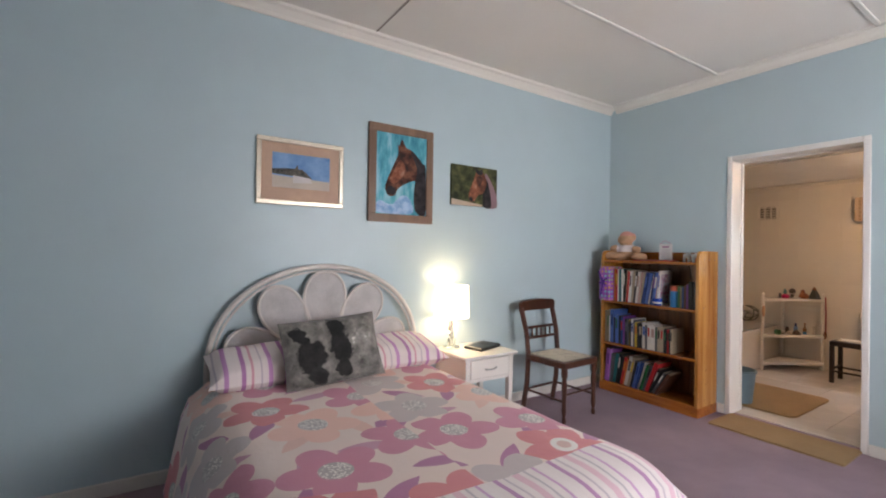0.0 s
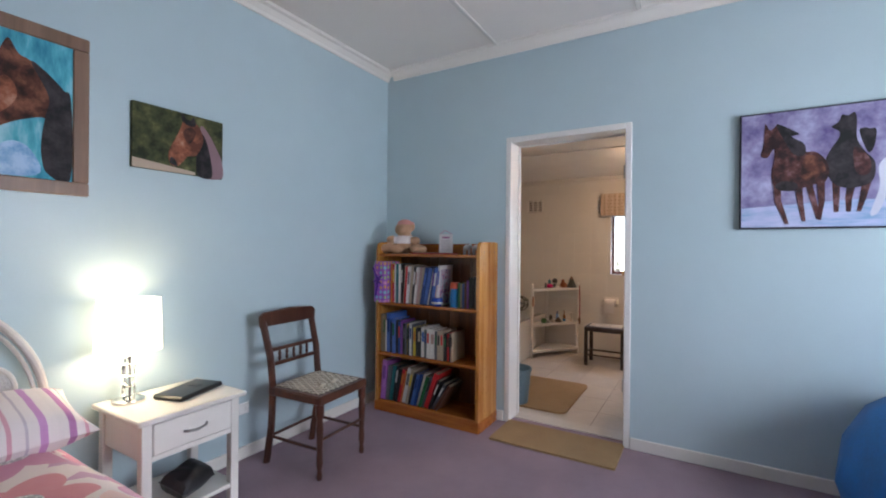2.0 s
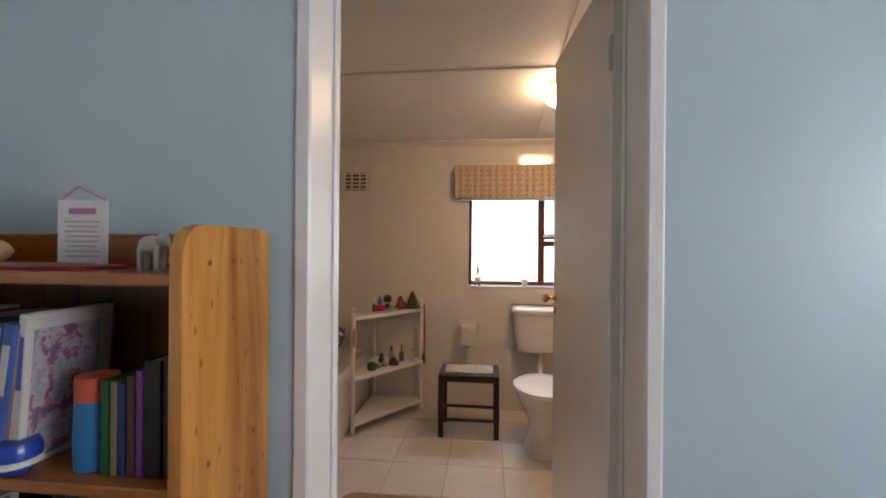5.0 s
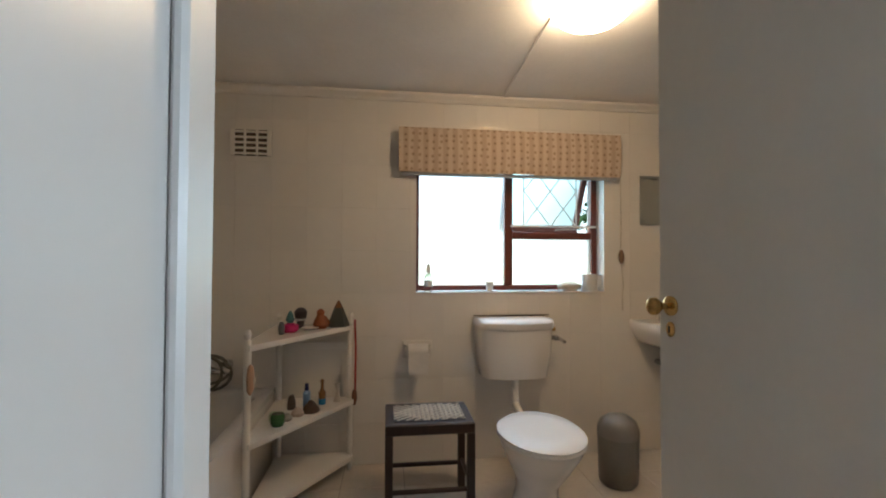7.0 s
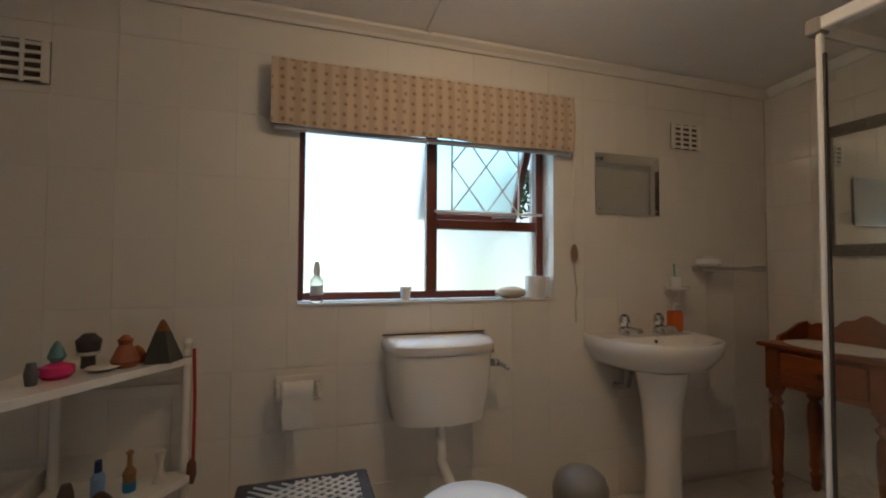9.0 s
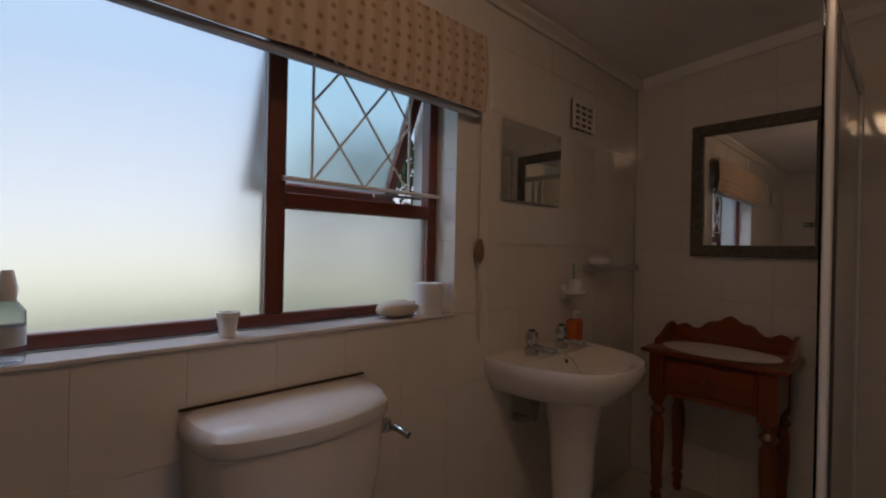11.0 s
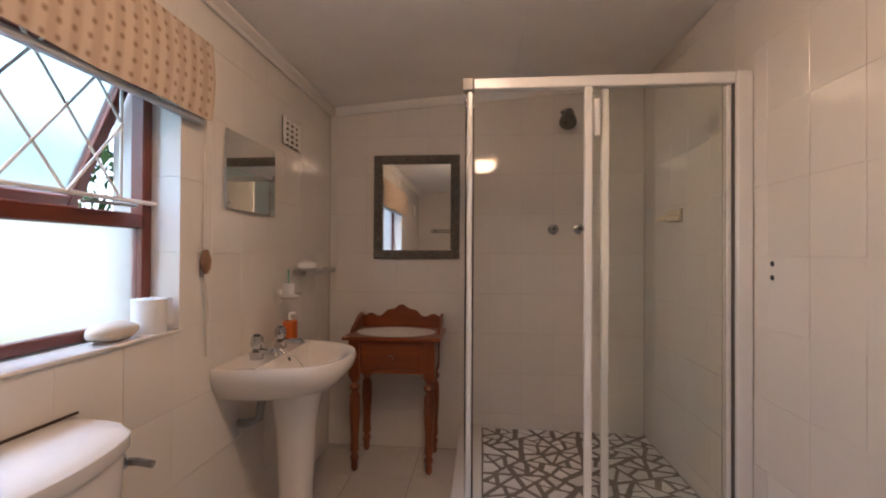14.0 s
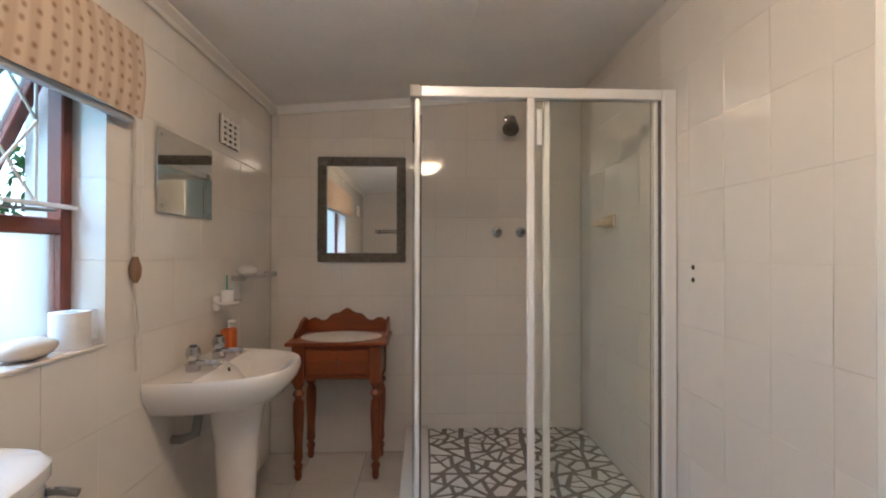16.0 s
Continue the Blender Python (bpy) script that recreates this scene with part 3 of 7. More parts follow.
def cornice(name, p, q, inward, h=0.075):
    """Moulded strip in the angle of wall and ceiling, along p to q; inward: direction into the room."""
    prof = [(0.0, 0.0), (0.0, -h), (0.012, -h), (0.02, -h * 0.72), (0.045, -h * 0.35), (h * 0.9, -0.018), (h * 0.9, 0.0)]
    b = bmesh.new()
    ends = []
    for e in (p, q):
        ends.append([b.verts.new((e[0] + inward[0] * d, e[1] + inward[1] * d, e[2] + z)) for d, z in prof])
    k = len(prof)
    for i in range(k):
        b.faces.new((ends[0][i], ends[0][(i + 1) % k], ends[1][(i + 1) % k], ends[1][i]))
    b.faces.new(ends[0])
    b.faces.new(list(reversed(ends[1])))
    structure(name, b, CEIL, "white moulded cornice", "cornice")


cornice("trim", (XWEST, YB, ZC), (XD, YB, ZC), (0, -1))
cornice("trim", (XD, YSOUTH, ZC), (XD, YB - 0.07, ZC), (-1, 0))
cornice("trim", (XWEST, YSOUTH, ZC), (XD, YSOUTH, ZC), (0, 1))
structure("baseboard", mbox((XWEST, YB - 0.014, 0), (XD, YB, 0.075), 0.004), WHITE, "low white painted skirting board", "skirting")
structure("baseboard", mbox((XD - 0.014, YSOUTH, 0), (XD, DY0 - FW - 0.002, 0.075), 0.004), WHITE, "low white painted skirting board", "skirting")
structure("baseboard", mbox((XD - 0.014, DY1 + FW + 0.002, 0), (XD, YB - 0.016, 0.075), 0.004), WHITE, "low white painted skirting board", "skirting")

# bedroom window
win = tagged(new("window_2"), "white framed bedroom window", "window", kind="structure")
for a, b in (((WX0, 0.92), (WX0 + 0.05, 2.0)), ((WX1 - 0.05, 0.92), (WX1, 2.0)), ((WX0 + 0.05, 0.92), (WX1 - 0.05, 0.97)), ((WX0 + 0.05, 1.95), (WX1 - 0.05, 2.0)), ((2.125, 0.97), (2.175, 1.95))):
    part("window_frame", mbox((a[0], YSOUTH - 0.12, a[1]), (b[0], YSOUTH - 0.07, b[1]), 0.004), WHITE, win)
for x0, x1 in ((WX0 + 0.05, 2.125), (2.175, WX1 - 0.05)):
    o = part("pane", mbox((x0, YSOUTH - 0.098, 0.97), (x1, YSOUTH - 0.093, 1.95)), CLEAR, win)
    o.visible_shadow = False

# door frame and open door
df = tagged(new("door_frame"), "white gloss painted steel door frame", "door frame", kind="structure")
for y0, y1, z0, z1 in ((DY0 - FW, DY0, 0, DZ + FW), (DY1, DY1 + FW, 0, DZ + FW), (DY0, DY1, DZ, DZ + FW)):
    part("jamb", mbox((XD - 0.006, y0, z0), (XDB + 0.008, y1, z1), 0.005), FRAMEP, df)
part("stop", mbox((XDB - 0.055, DY1 - 0.009, 0), (XDB - 0.045, DY1, DZ - 0.009), 0.003), FRAMEP, df)
part("stop", mbox((XDB - 0.055, DY0, 0), (XDB - 0.045, DY0 + 0.009, DZ - 0.009), 0.003), FRAMEP, df)
part("stop", mbox((XDB - 0.055, DY0, DZ - 0.009), (XDB - 0.045, DY1, DZ), 0.003), FRAMEP, df)
structure("threshold", mbox((XD + 0.10, DY0, -0.1), (XDB + 0.03, DY1, 0.008), 0.003), FTILE, "pale tiled door sill", "sill")
leaf_angle = 5.0
door = tagged(new("door_1"), "white painted flush door standing open on brass knobs", "door", kind="structure")
door.matrix_world = pose(XDB - 0.015, DY0 + 0.028, 0, 0, 0, leaf_angle)
LW = 0.635
part("leaf", mbox((0, -0.04, 0.012), (LW, 0, DZ - 0.006), 0.003), WHITE, door)
for z in (0.3, 1.75):
    hb = bmesh.new()
    lathe(hb, [(0.006, 0), (0.006, 0.09)], (-0.004, 0.004, z), 8)
    part("hinge", hb, STEEL, door)
kb = lathe(bmesh.new(), [(0.021, 0), (0.021, 0.004), (0.016, 0.007), (0.007, 0.009), (0.007, 0.026), (0.014, 0.031), (0.0185, 0.039), (0.0175, 0.047), (0.010, 0.052)], seg=22)
bmesh.ops.transform(kb, matrix=pose(LW - 0.036, 0, 1.075, -90, 0, 0), verts=kb.verts[:])
part("knob", kb, BRASS, door, "brass door knob on a round rose")
eb = lathe(bmesh.new(), [(0.012, 0), (0.012, 0.003), (0.009, 0.005)], seg=18, sx=1.0, sy=1.35)
bmesh.ops.transform(eb, matrix=pose(LW - 0.036, 0, 1.026, -90, 0, 0), verts=eb.verts[:])
part("escutcheon", eb, BRASS, door, "oval brass keyhole plate")
part("keyhole", mbox((LW - 0.038, 0, 1.019), (LW - 0.034, 0.0065, 1.033)), BLACK, door)

# bathroom shell
structure("floor_2", mbox((XDB, YS, -0.2), (XW, YN, -0.006)), GROUTF, "bathroom floor bed under the tiles", "floor")
floor2 = bpy.data.objects["floor_2"]
bm = bmesh.new()
for z0, z1, y0, y1 in ((-0.2, 2.6, YS, WY0), (-0.2, 2.6, WY1, YN), (-0.2, WZ0 - 0.004, WY0, WY1), (WZ1, 2.6, WY0, WY1)):
    box(bm, (XW + 0.004, y0, z0), (XWO, y1, z1))
wall_win = structure("wall_east_2", bm, GROUT, "white tiled bathroom wall with the window", "wall")
wall_sh = structure("wall_south_2", mbox((XDB, YS - 0.2, -0.2), (XWO, YS - 0.004, 2.6)), GROUTS, "white tiled wall behind the shower and washstand", "wall")
wall_bath = structure("wall_north_2", mbox((XDB, YN + 0.004, -0.2), (XWO, YN + 0.2, 2.6)), GROUT, "white tiled wall over the bath", "wall")
wall_tap = structure("wall_west_2", mbox((XDB, YS - 0.004, -0.2), (XT - 0.004, YR, 2.6)), GROUT, "white tiled wall beside the shower", "wall")
bm = bmesh.new()
vs = []
for y in (YS - 0.1, YN + 0.1):
    vs.append([bm.verts.new((x, y, z)) for x, z in ((XDB, zc(XDB)), (XWO, zc(XWO)), (XWO, 2.7), (XDB, 2.7))])
for i in range(4):
    bm.faces.new((vs[0][i], vs[0][(i + 1) % 4], vs[1][(i + 1) % 4], vs[1][i]))
bm.faces.new(vs[0])
bm.faces.new(vs[1])
structure("ceiling_2", bm, CEILB, "off-white sloping bathroom ceiling", "ceiling")
structure("roof_2", mbox((XDB - 0.05, YS - 0.3, 2.70), (XWO + 0.15, YN + 0.3, 2.8)), OUTER, "plain roof over the bathroom", "roof")


def slope_strip(name, x0, x1, y0, y1, d, mat):
    b = bmesh.new()
    v = [[b.verts.new((x, y, zc(x) - dz)) for x, dz in ((x0, d), (x1, d), (x1, 0.0005), (x0, 0.0005))] for y in (y0, y1)]
    for i in range(4):
        b.faces.new((v[0][i], v[0][(i + 1) % 4], v[1][(i + 1) % 4], v[1][i]))
    b.faces.new(v[0])
    b.faces.new(v[1])
    structure(name, b, mat, "thin batten over a bathroom ceiling joint", "batten")


slope_strip("ceiling_batten", XDB, XW - 0.04, 0.885, 0.910, 0.010, CEILB)
slope_strip("ceiling_batten", 4.985, 5.01, YS, YN, 0.010, CEILB)
cornice("trim", (XW, YS, zc(XW)), (XW, YN, zc(XW)), (-1, 0), 0.045)
b = bmesh.new()
v = [[b.verts.new((x, YS + d, zc(x) + z)) for d, z in ((0, 0.001), (0, -0.045), (0.012, -0.045), (0.035, -0.012), (0.04, 0.001))] for x in (XT, XW - 0.04)]
for i in range(5):
    b.faces.new((v[0][i], v[0][(i + 1) % 5], v[1][(i + 1) % 5], v[1][i]))
b.faces.new(v[0])
b.faces.new(v[1])
structure("trim", b, CEILB, "white moulded cornice", "cornice")

# bathroom window
win = tagged(new("window_1"), "varnished mahogany bathroom window with frosted panes", "window", kind="structure")
XF0, XF1 = 6.262, 6.308
for y0, y1, z0, z1, mt in ((WY0, WY0 + 0.038, WZ0, WZ1, SASH), (WY1 - 0.024, WY1, WZ0, WZ1, SASH), (WY0 + 0.038, WY1 - 0.024, WZ0 + 0.002, WZ0 + 0.034, SASHY), (WY0 + 0.038, WY1 - 0.024, WZ1 - 0.04, WZ1, SASHY),
                           (0.812, 0.864, WZ0 + 0.034, WZ1 - 0.04, SASH), (WY0 + 0.038, 0.812, 1.295, 1.341, SASHY)):
    part("window_frame", mbox((XF0, y0, z0), (XF1, y1, z1), 0.004), mt, win)
o = part("pane", mbox((XF0 + 0.02, 0.864, WZ0 + 0.034), (XF0 + 0.024, WY1 - 0.024, WZ1 - 0.04)), FROST, win, "large frosted pane")
o.visible_shadow = False
o = part("pane", mbox((XF0 + 0.02, WY0 + 0.038, WZ0 + 0.034), (XF0 + 0.024, 0.812, 1.295)), FROST, win, "frosted lower pane")
o.visible_shadow = False
sash_h = 0.462
sash_m = pose(XF1 + 0.004, 0.0, WZ1 - 0.028, 0, -25, 0)
for y0, y1, z0, z1, mt in ((0.280, 0.318, -sash_h, 0, SASH), (0.802, 0.842, -sash_h, 0, SASH), (0.318, 0.802, -sash_h, -sash_h + 0.044, SASHY), (0.318, 0.802, -0.036, 0, SASHY)):
    sb = mbox((0, y0, z0), (0.036, y1, z1), 0.003)
    bmesh.ops.transform(sb, matrix=sash_m, verts=sb.verts[:])
    part("sash_rail", sb, mt, win, "top-hung sash pushed open")
sb = mbox((0.016, 0.318, -sash_h + 0.044), (0.02, 0.802, -0.036))
bmesh.ops.transform(sb, matrix=sash_m, verts=sb.verts[:])
o = part("pane", sb, FROSTB, win, "frosted pane in the open sash")
o.visible_shadow = False
# sill tiles in the reveal
part("window_sill", mbox((XW - 0.006, WY0 + 0.001, WZ0 - 0.012), (XF0, WY1 - 0.001, WZ0 - 0.001), 0.002), TILE, win, "white tiled window sill")
sb = bmesh.new()
tube(sb, [(XF0 - 0.03, 0.55, 1.352), (XF0 - 0.035, 0.52, 1.356), (XF0 - 0.03, 0.36, 1.360)], 0.005)
part("stay", sb, STEEL, win, "metal casement stay")
# burglar bars
bars = thing("burglar_bars", "white painted diamond burglar bars across the opening sash", "burglar bars")
XB = XF0 - 0.016
part("rail", tube(bmesh.new(), [(XB, 0.83, 1.375), (XB, 0.268, 1.375)], 0.007), WHITE, bars)
part("rail", tube(bmesh.new(), [(XB, 0.83, 1.745), (XB, 0.268, 1.745)], 0.007), WHITE, bars)
for y in (0.747, 0.404):
    part("bar", tube(bmesh.new(), [(XB, y, 1.375), (XB, y, 1.745)], 0.0045, 6), WHITE, bars)
cw, rh_, base_z, top_z = 0.0858, 0.1105, 1.375, 1.745
for c0 in (-4, -2, 0, 2):
    for up in (1, -1):
        col = c0 if up > 0 else c0 + 2
        pts = [(0.747 - cw * q, base_z + rh_ * ((q - col) if up > 0 else (4 + col - q - 2))) for q in [0.05 * k for k in range(81)]]
        pts = [p for p in pts if base_z <= p[1] <= top_z]
        if len(pts) > 4:
            part("bar", tube(bmesh.new(), [(XB - 0.004 * (up > 0), *pts[0]), (XB - 0.004 * (up > 0), *pts[-1])], 0.004, 6), WHITE, bars)

# air bricks
def vent(y0, y1, z0, z1):
    t = thing("air_vent", "white plaster air vent with a grid of dark slots", "vent", group="wall vents")
    part("backing", mbox((XW - 0.003, y0, z0), (XW - 0.0005, y1, z1)), tint((0.09, 0.065, 0.045), 0.8), t)
    w, h, rows, cols = y1 - y0, z1 - z0, 4, 3
    for k in range(rows + 1):
        z = z0 + 0.012 + (h - 0.024) * k / rows
        part("slat", mbox((XW - 0.012, y0, z - 0.006), (XW - 0.003, y1, z + 0.006), 0.002), CEIL, t)
    for k in range(cols + 1):
        y = y0 + 0.012 + (w - 0.024) * k / cols
        part("divider", mbox((XW - 0.013, y - (0.012 if k in (0, cols) else 0.006), z0), (XW - 0.003, y + (0.012 if k in (0, cols) else 0.006), z1), 0.002), CEIL, t)


vent(2.235, 2.455, 1.742, 1.888)
vent(-0.648, -0.451, 1.752, 1.886)

# outside: shrub and glowing backdrop
def daylight(name):
    """Emitting backdrop for a bright hazy garden: pale yellow-green low down, white and blue above."""
    m, n, l, p = material(name)
    co = n.new("ShaderNodeTexCoord")
    sep = n.new("ShaderNodeSeparateXYZ")
    l.new(co.outputs["Object"], sep.inputs[0])
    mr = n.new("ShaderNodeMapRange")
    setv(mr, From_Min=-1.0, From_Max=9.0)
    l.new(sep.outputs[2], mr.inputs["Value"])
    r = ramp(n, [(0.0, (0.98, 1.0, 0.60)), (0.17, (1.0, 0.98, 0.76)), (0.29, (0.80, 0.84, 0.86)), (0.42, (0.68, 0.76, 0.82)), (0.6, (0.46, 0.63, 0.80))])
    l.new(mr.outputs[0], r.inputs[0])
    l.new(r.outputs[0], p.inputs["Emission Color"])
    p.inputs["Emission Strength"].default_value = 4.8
    setv(p, Base_Color=(0.2, 0.25, 0.1, 1), Roughness=1.0)
    return m


# added panel that emits, brightening the frosted panes and the bathroom
structure("backdrop", mbox((16, -16, -0.25), (16.2, 18, 9)), daylight("glowing_backdrop"), "glowing panel in hazy garden and sky colours beyond the window", "backdrop")
sh = thing("shrub", "leafy green shrub outside the bathroom window", "shrub", pose(8.2, -0.9, -0.25))
part("trunk", tube(bmesh.new(), [(0, 0, 0), (0.03, 0.02, 0.8), (-0.05, 0.05, 1.5)], 0.05, 8, r1=0.02), DARKW, sh)
rng = random.Random(4)
lb = bmesh.new()
for k in range(1500):
    a, e, rr = rng.uniform(0, 6.28), rng.uniform(-0.6, 1.4), rng.uniform(0.35, 1.0) ** 0.6
    c = Vector((math.cos(a) * math.cos(e) * rr * 1.0, math.sin(a) * math.cos(e) * rr * 1.2, 1.5 + math.sin(e) * rr * 0.9))
    mm = Matrix.Translation(c) @ Euler((rng.uniform(0, 6), rng.uniform(0, 6), rng.uniform(0, 6))).to_matrix().to_4x4()
    s = rng.uniform(0.03, 0.07)
    vv = [lb.verts.new(mm @ Vector(q)) for q in ((-s, 0, 0), (0, -s * 0.45, 0.006), (s, 0, 0), (0, s * 0.45, 0.006))]
    lb.faces.new(vv)
part("crown", lb, LEAF, sh, smooth=None)

# ================= bedroom =================
# bed
BX, BY = 0.675, 1.79
bed = thing("bed", "double bed made up with a pink flowered bedspread", "bed", pose(BX, BY, 0))
nx, ny = 40, 46
bm = bmesh.new()
HWX, HLY, TOP = 0.70, 0.95, 0.555
grid = []
for i in range(nx + 1):
    row = []
    for j in range(ny + 1):
        u, v = 2 * i / nx - 1, 2 * j / ny - 1
        over_u, over_v = max(0, abs(u) - 0.74) / 0.26, max(0, -v - 0.82) / 0.18
        x = u / 0.74 * HWX if abs(u) <= 0.74 else math.copysign(HWX + 0.03 * math.sin(min(1, over_u * 3) * 1.57) + 0.07 * over_u, u)
        y = (v + 0.82) / 1.82 * (2 * HLY) - HLY if v >= -0.82 else -HLY - 0.03 * math.sin(min(1, over_v * 3) * 1.57) - 0.03 * over_v
        dropz = max(over_u, over_v)
        z = TOP - 0.02 * (abs(u) > 0.66) - (0.46 * dropz if dropz else 0) - 0.045 * max(0, (abs(u) - 0.55) / 0.19) ** 2 * (abs(u) <= 0.74) - 0.045 * (abs(u) > 0.74)
        z -= 0.04 * max(0, (-v - 0.66) / 0.16) ** 2 * (v >= -0.82) + 0.04 * (v < -0.82)
        z += 0.010 * noise.noise(Vector((x * 3.1, y * 3.1, 0))) + 0.006 * noise.noise(Vector((x * 8, y * 8, 2)))
        x += 0.018 * over_u * math.sin(y * 17) * (1 if u > 0 else -1)
        y += 0.015 * over_v * math.sin(x * 19)
        row.append(bm.verts.new((x, y, max(z, 0.04))))
    grid.append(row)
for i in range(nx):
    for j in range(ny):
        bm.faces.new((grid[i][j], grid[i + 1][j], grid[i + 1][j + 1], grid[i][j + 1]))
part("bedspread", bm, BEDPRINT, bed, "bedspread with large pink, red and mauve flowers", 60)
part("mattress", mbox((-0.66, -0.91, 0.26), (0.66, 0.925, 0.50), 0.05, 3), WHITE, bed)
part("base", mbox((-0.66, -0.91, 0.06), (0.66, 0.925, 0.26), 0.01), DARKW, bed)
for x in (-0.6, 0.6):
    for y in (-0.85, 0.85):
        part("leg", lathe(bmesh.new(), [(0.025, 0), (0.03, 0.06)], (x, y, 0), 10), BLACK, bed)

# headboard
hb = thing("headboard", "white cane headboard with petal-shaped woven panels", "headboard", pose(0.72, 2.775, 0))
HA, HZ, HT = 0.665, 0.60, 1.17


def arch(k, a, h):
    th = math.pi * k
    return (-a * math.cos(th), 0, HZ + h * math.sin(th) ** 0.92)


part("outer_hoop", tube(bmesh.new(), [(-HA, 0, 0.02)] + [arch(k / 40, HA, HT - HZ) for k in range(41)] + [(HA, 0, 0.02)], 0.016, 10), CANE, hb)
part("inner_hoop", tube(bmesh.new(), [(-HA + 0.030, 0, 0.02)] + [arch(k / 40, HA - 0.030, HT - HZ - 0.030) for k in range(41)] + [(HA - 0.030, 0, 0.02)], 0.008, 8), CANE, hb)
part("lower_rail", tube(bmesh.new(), [(-HA, 0, 0.5), (HA, 0, 0.5)], 0.014), CANE, hb)
for deg, length, wide in ((90, 0.622, 0.150), (56, 0.625, 0.142), (124, 0.625, 0.142), (22, 0.61, 0.135), (158, 0.61, 0.135)):
    d = Vector((math.cos(radians(deg)), 0, math.sin(radians(deg))))
    s = Vector((-d.z, 0, d.x))
    o0 = Vector((0, 0, 0.515))
    loop = []
    for k in range(40):
        a = 2 * math.pi * k / 40
        t = 0.5 - 0.5 * math.cos(a)
        wdt = math.sin(a) * wide * (0.25 + 0.95 * t ** 0.8)
        loop.append(o0 + d * (0.10 + (length - 0.10) * t) + s * wdt)
    petal = part("petal", tube(bmesh.new(), loop, 0.010, 8, True), CANE, hb)
    wb = bmesh.new()
    for face_y in (-0.002, 0.002):
        ring = [wb.verts.new(p + Vector((0, face_y, 0))) for p in loop]
        wb.faces.new(ring)
    part("woven_panel", wb, paint("woven_cane", (0.60, 0.56, 0.55), 0.6, 0.14, 8, 130, 1.0, depth=0.005) if deg == 90 else bpy.data.materials["woven_cane"], petal, smooth=None)

single("pillow", cushion_mesh(0.66, 0.36, 0.17), PILLOW, "striped pink and white pillow against the headboard", "pillow", pose(0.36, 2.57, 0.636, -74, 0, 0), "bed pillows")
single("pillow", cushion_mesh(0.66, 0.36, 0.17), PILLOW, "striped pink and white pillow against the headboard", "pillow", pose(1.10, 2.57, 0.625, -76, 0, 0), "bed pillows")
single("cushion", cushion_mesh(0.54, 0.365, 0.12, pinch=0.04), CUSHION, "oblong cushion with a black and grey photographic print", "cushion", pose(0.63, 2.36, 0.730, -24, -4, -2))

# bedside table
nt = thing("bedside_table", "white painted bedside table with one drawer and a lower shelf", "bedside table", pose(1.79, 2.60, 0))
part("top", mbox((-0.24, -0.215, 0.54), (0.24, 0.20, 0.562), 0.005), WHITE, nt)
for x in (-0.215, 0.175):
    for y in (-0.19, 0.15):
        part("leg", mbox((x, y, 0), (x + 0.04, y + 0.04, 0.54), 0.003), WHITE, nt)
for x in (-0.205, 0.19):
    part("side_panel", mbox((x, -0.15, 0.38), (x + 0.015, 0.15, 0.54)), WHITE, nt)
part("back_panel", mbox((-0.175, 0.16, 0.38), (0.175, 0.175, 0.54)), WHITE, nt)
dr = part("drawer_front", mbox((-0.172, -0.193, 0.40), (0.172, -0.175, 0.53), 0.004), WHITE, nt)
part("handle", tube(bmesh.new(), [(-0.05, -0.195, 0.462), (-0.04, -0.212, 0.462), (0, -0.217, 0.458), (0.04, -0.212, 0.466), (0.05, -0.195, 0.468)], 0.0055), STEEL, dr, "dark metal bow handle")
part("front_rail", mbox((-0.175, -0.185, 0.375), (0.175, -0.165, 0.397)), WHITE, nt)
part("shelf", mbox((-0.21, -0.185, 0.11), (0.21, 0.185, 0.13), 0.003), WHITE, nt)
tl = thing("table_lamp", "lit bedside lamp with a cream drum shade on a glass stem", "lamp", pose(1.655, 2.70, 0.562))
part("foot", lathe(bmesh.new(), [(0.065, 0), (0.065, 0.012), (0.05, 0.018), (0.012, 0.024)], seg=28), CHROME, tl)
for k, (r, z, h) in enumerate(((0.022, 0.024, 0.05), (0.016, 0.076, 0.035), (0.022, 0.113, 0.05), (0.016, 0.165, 0.03))):
    part("glass_block", mbox((-r, -r, z), (r, r, z + h), 0.003), CLEAR, tl)
part("stem", lathe(bmesh.new(), [(0.005, 0.02), (0.005, 0.24)], seg=8), CHROME, tl)
sb = lathe(bmesh.new(), [(0.128, 0.232), (0.120, 0.462)], seg=36, caps=False)
lathe(sb, [(0.125, 0.234), (0.117, 0.460)], seg=36, caps=False)
part("shade", sb, SHADEM, tl, "glowing cream drum shade")
fo = thing("folder", "closed black leatherette folder on the bedside table", "folder", pose(1.87, 2.60, 0.562, 0, 0, 18))
part("cover", mbox((-0.13, -0.08, 0), (0.13, 0.08, 0.022), 0.006), BLACK, fo)
part("strap", mbox((0.02, -0.03, 0.022), (0.05, 0.03, 0.025), 0.001), tint((0.05, 0.05, 0.055)), fo)
single("shoe_bag", cushion_mesh(0.2, 0.14, 0.12), BLACK, "small black bag on the lower shelf", "bag", pose(1.82, 2.52, 0.192, -70, 0, 20))


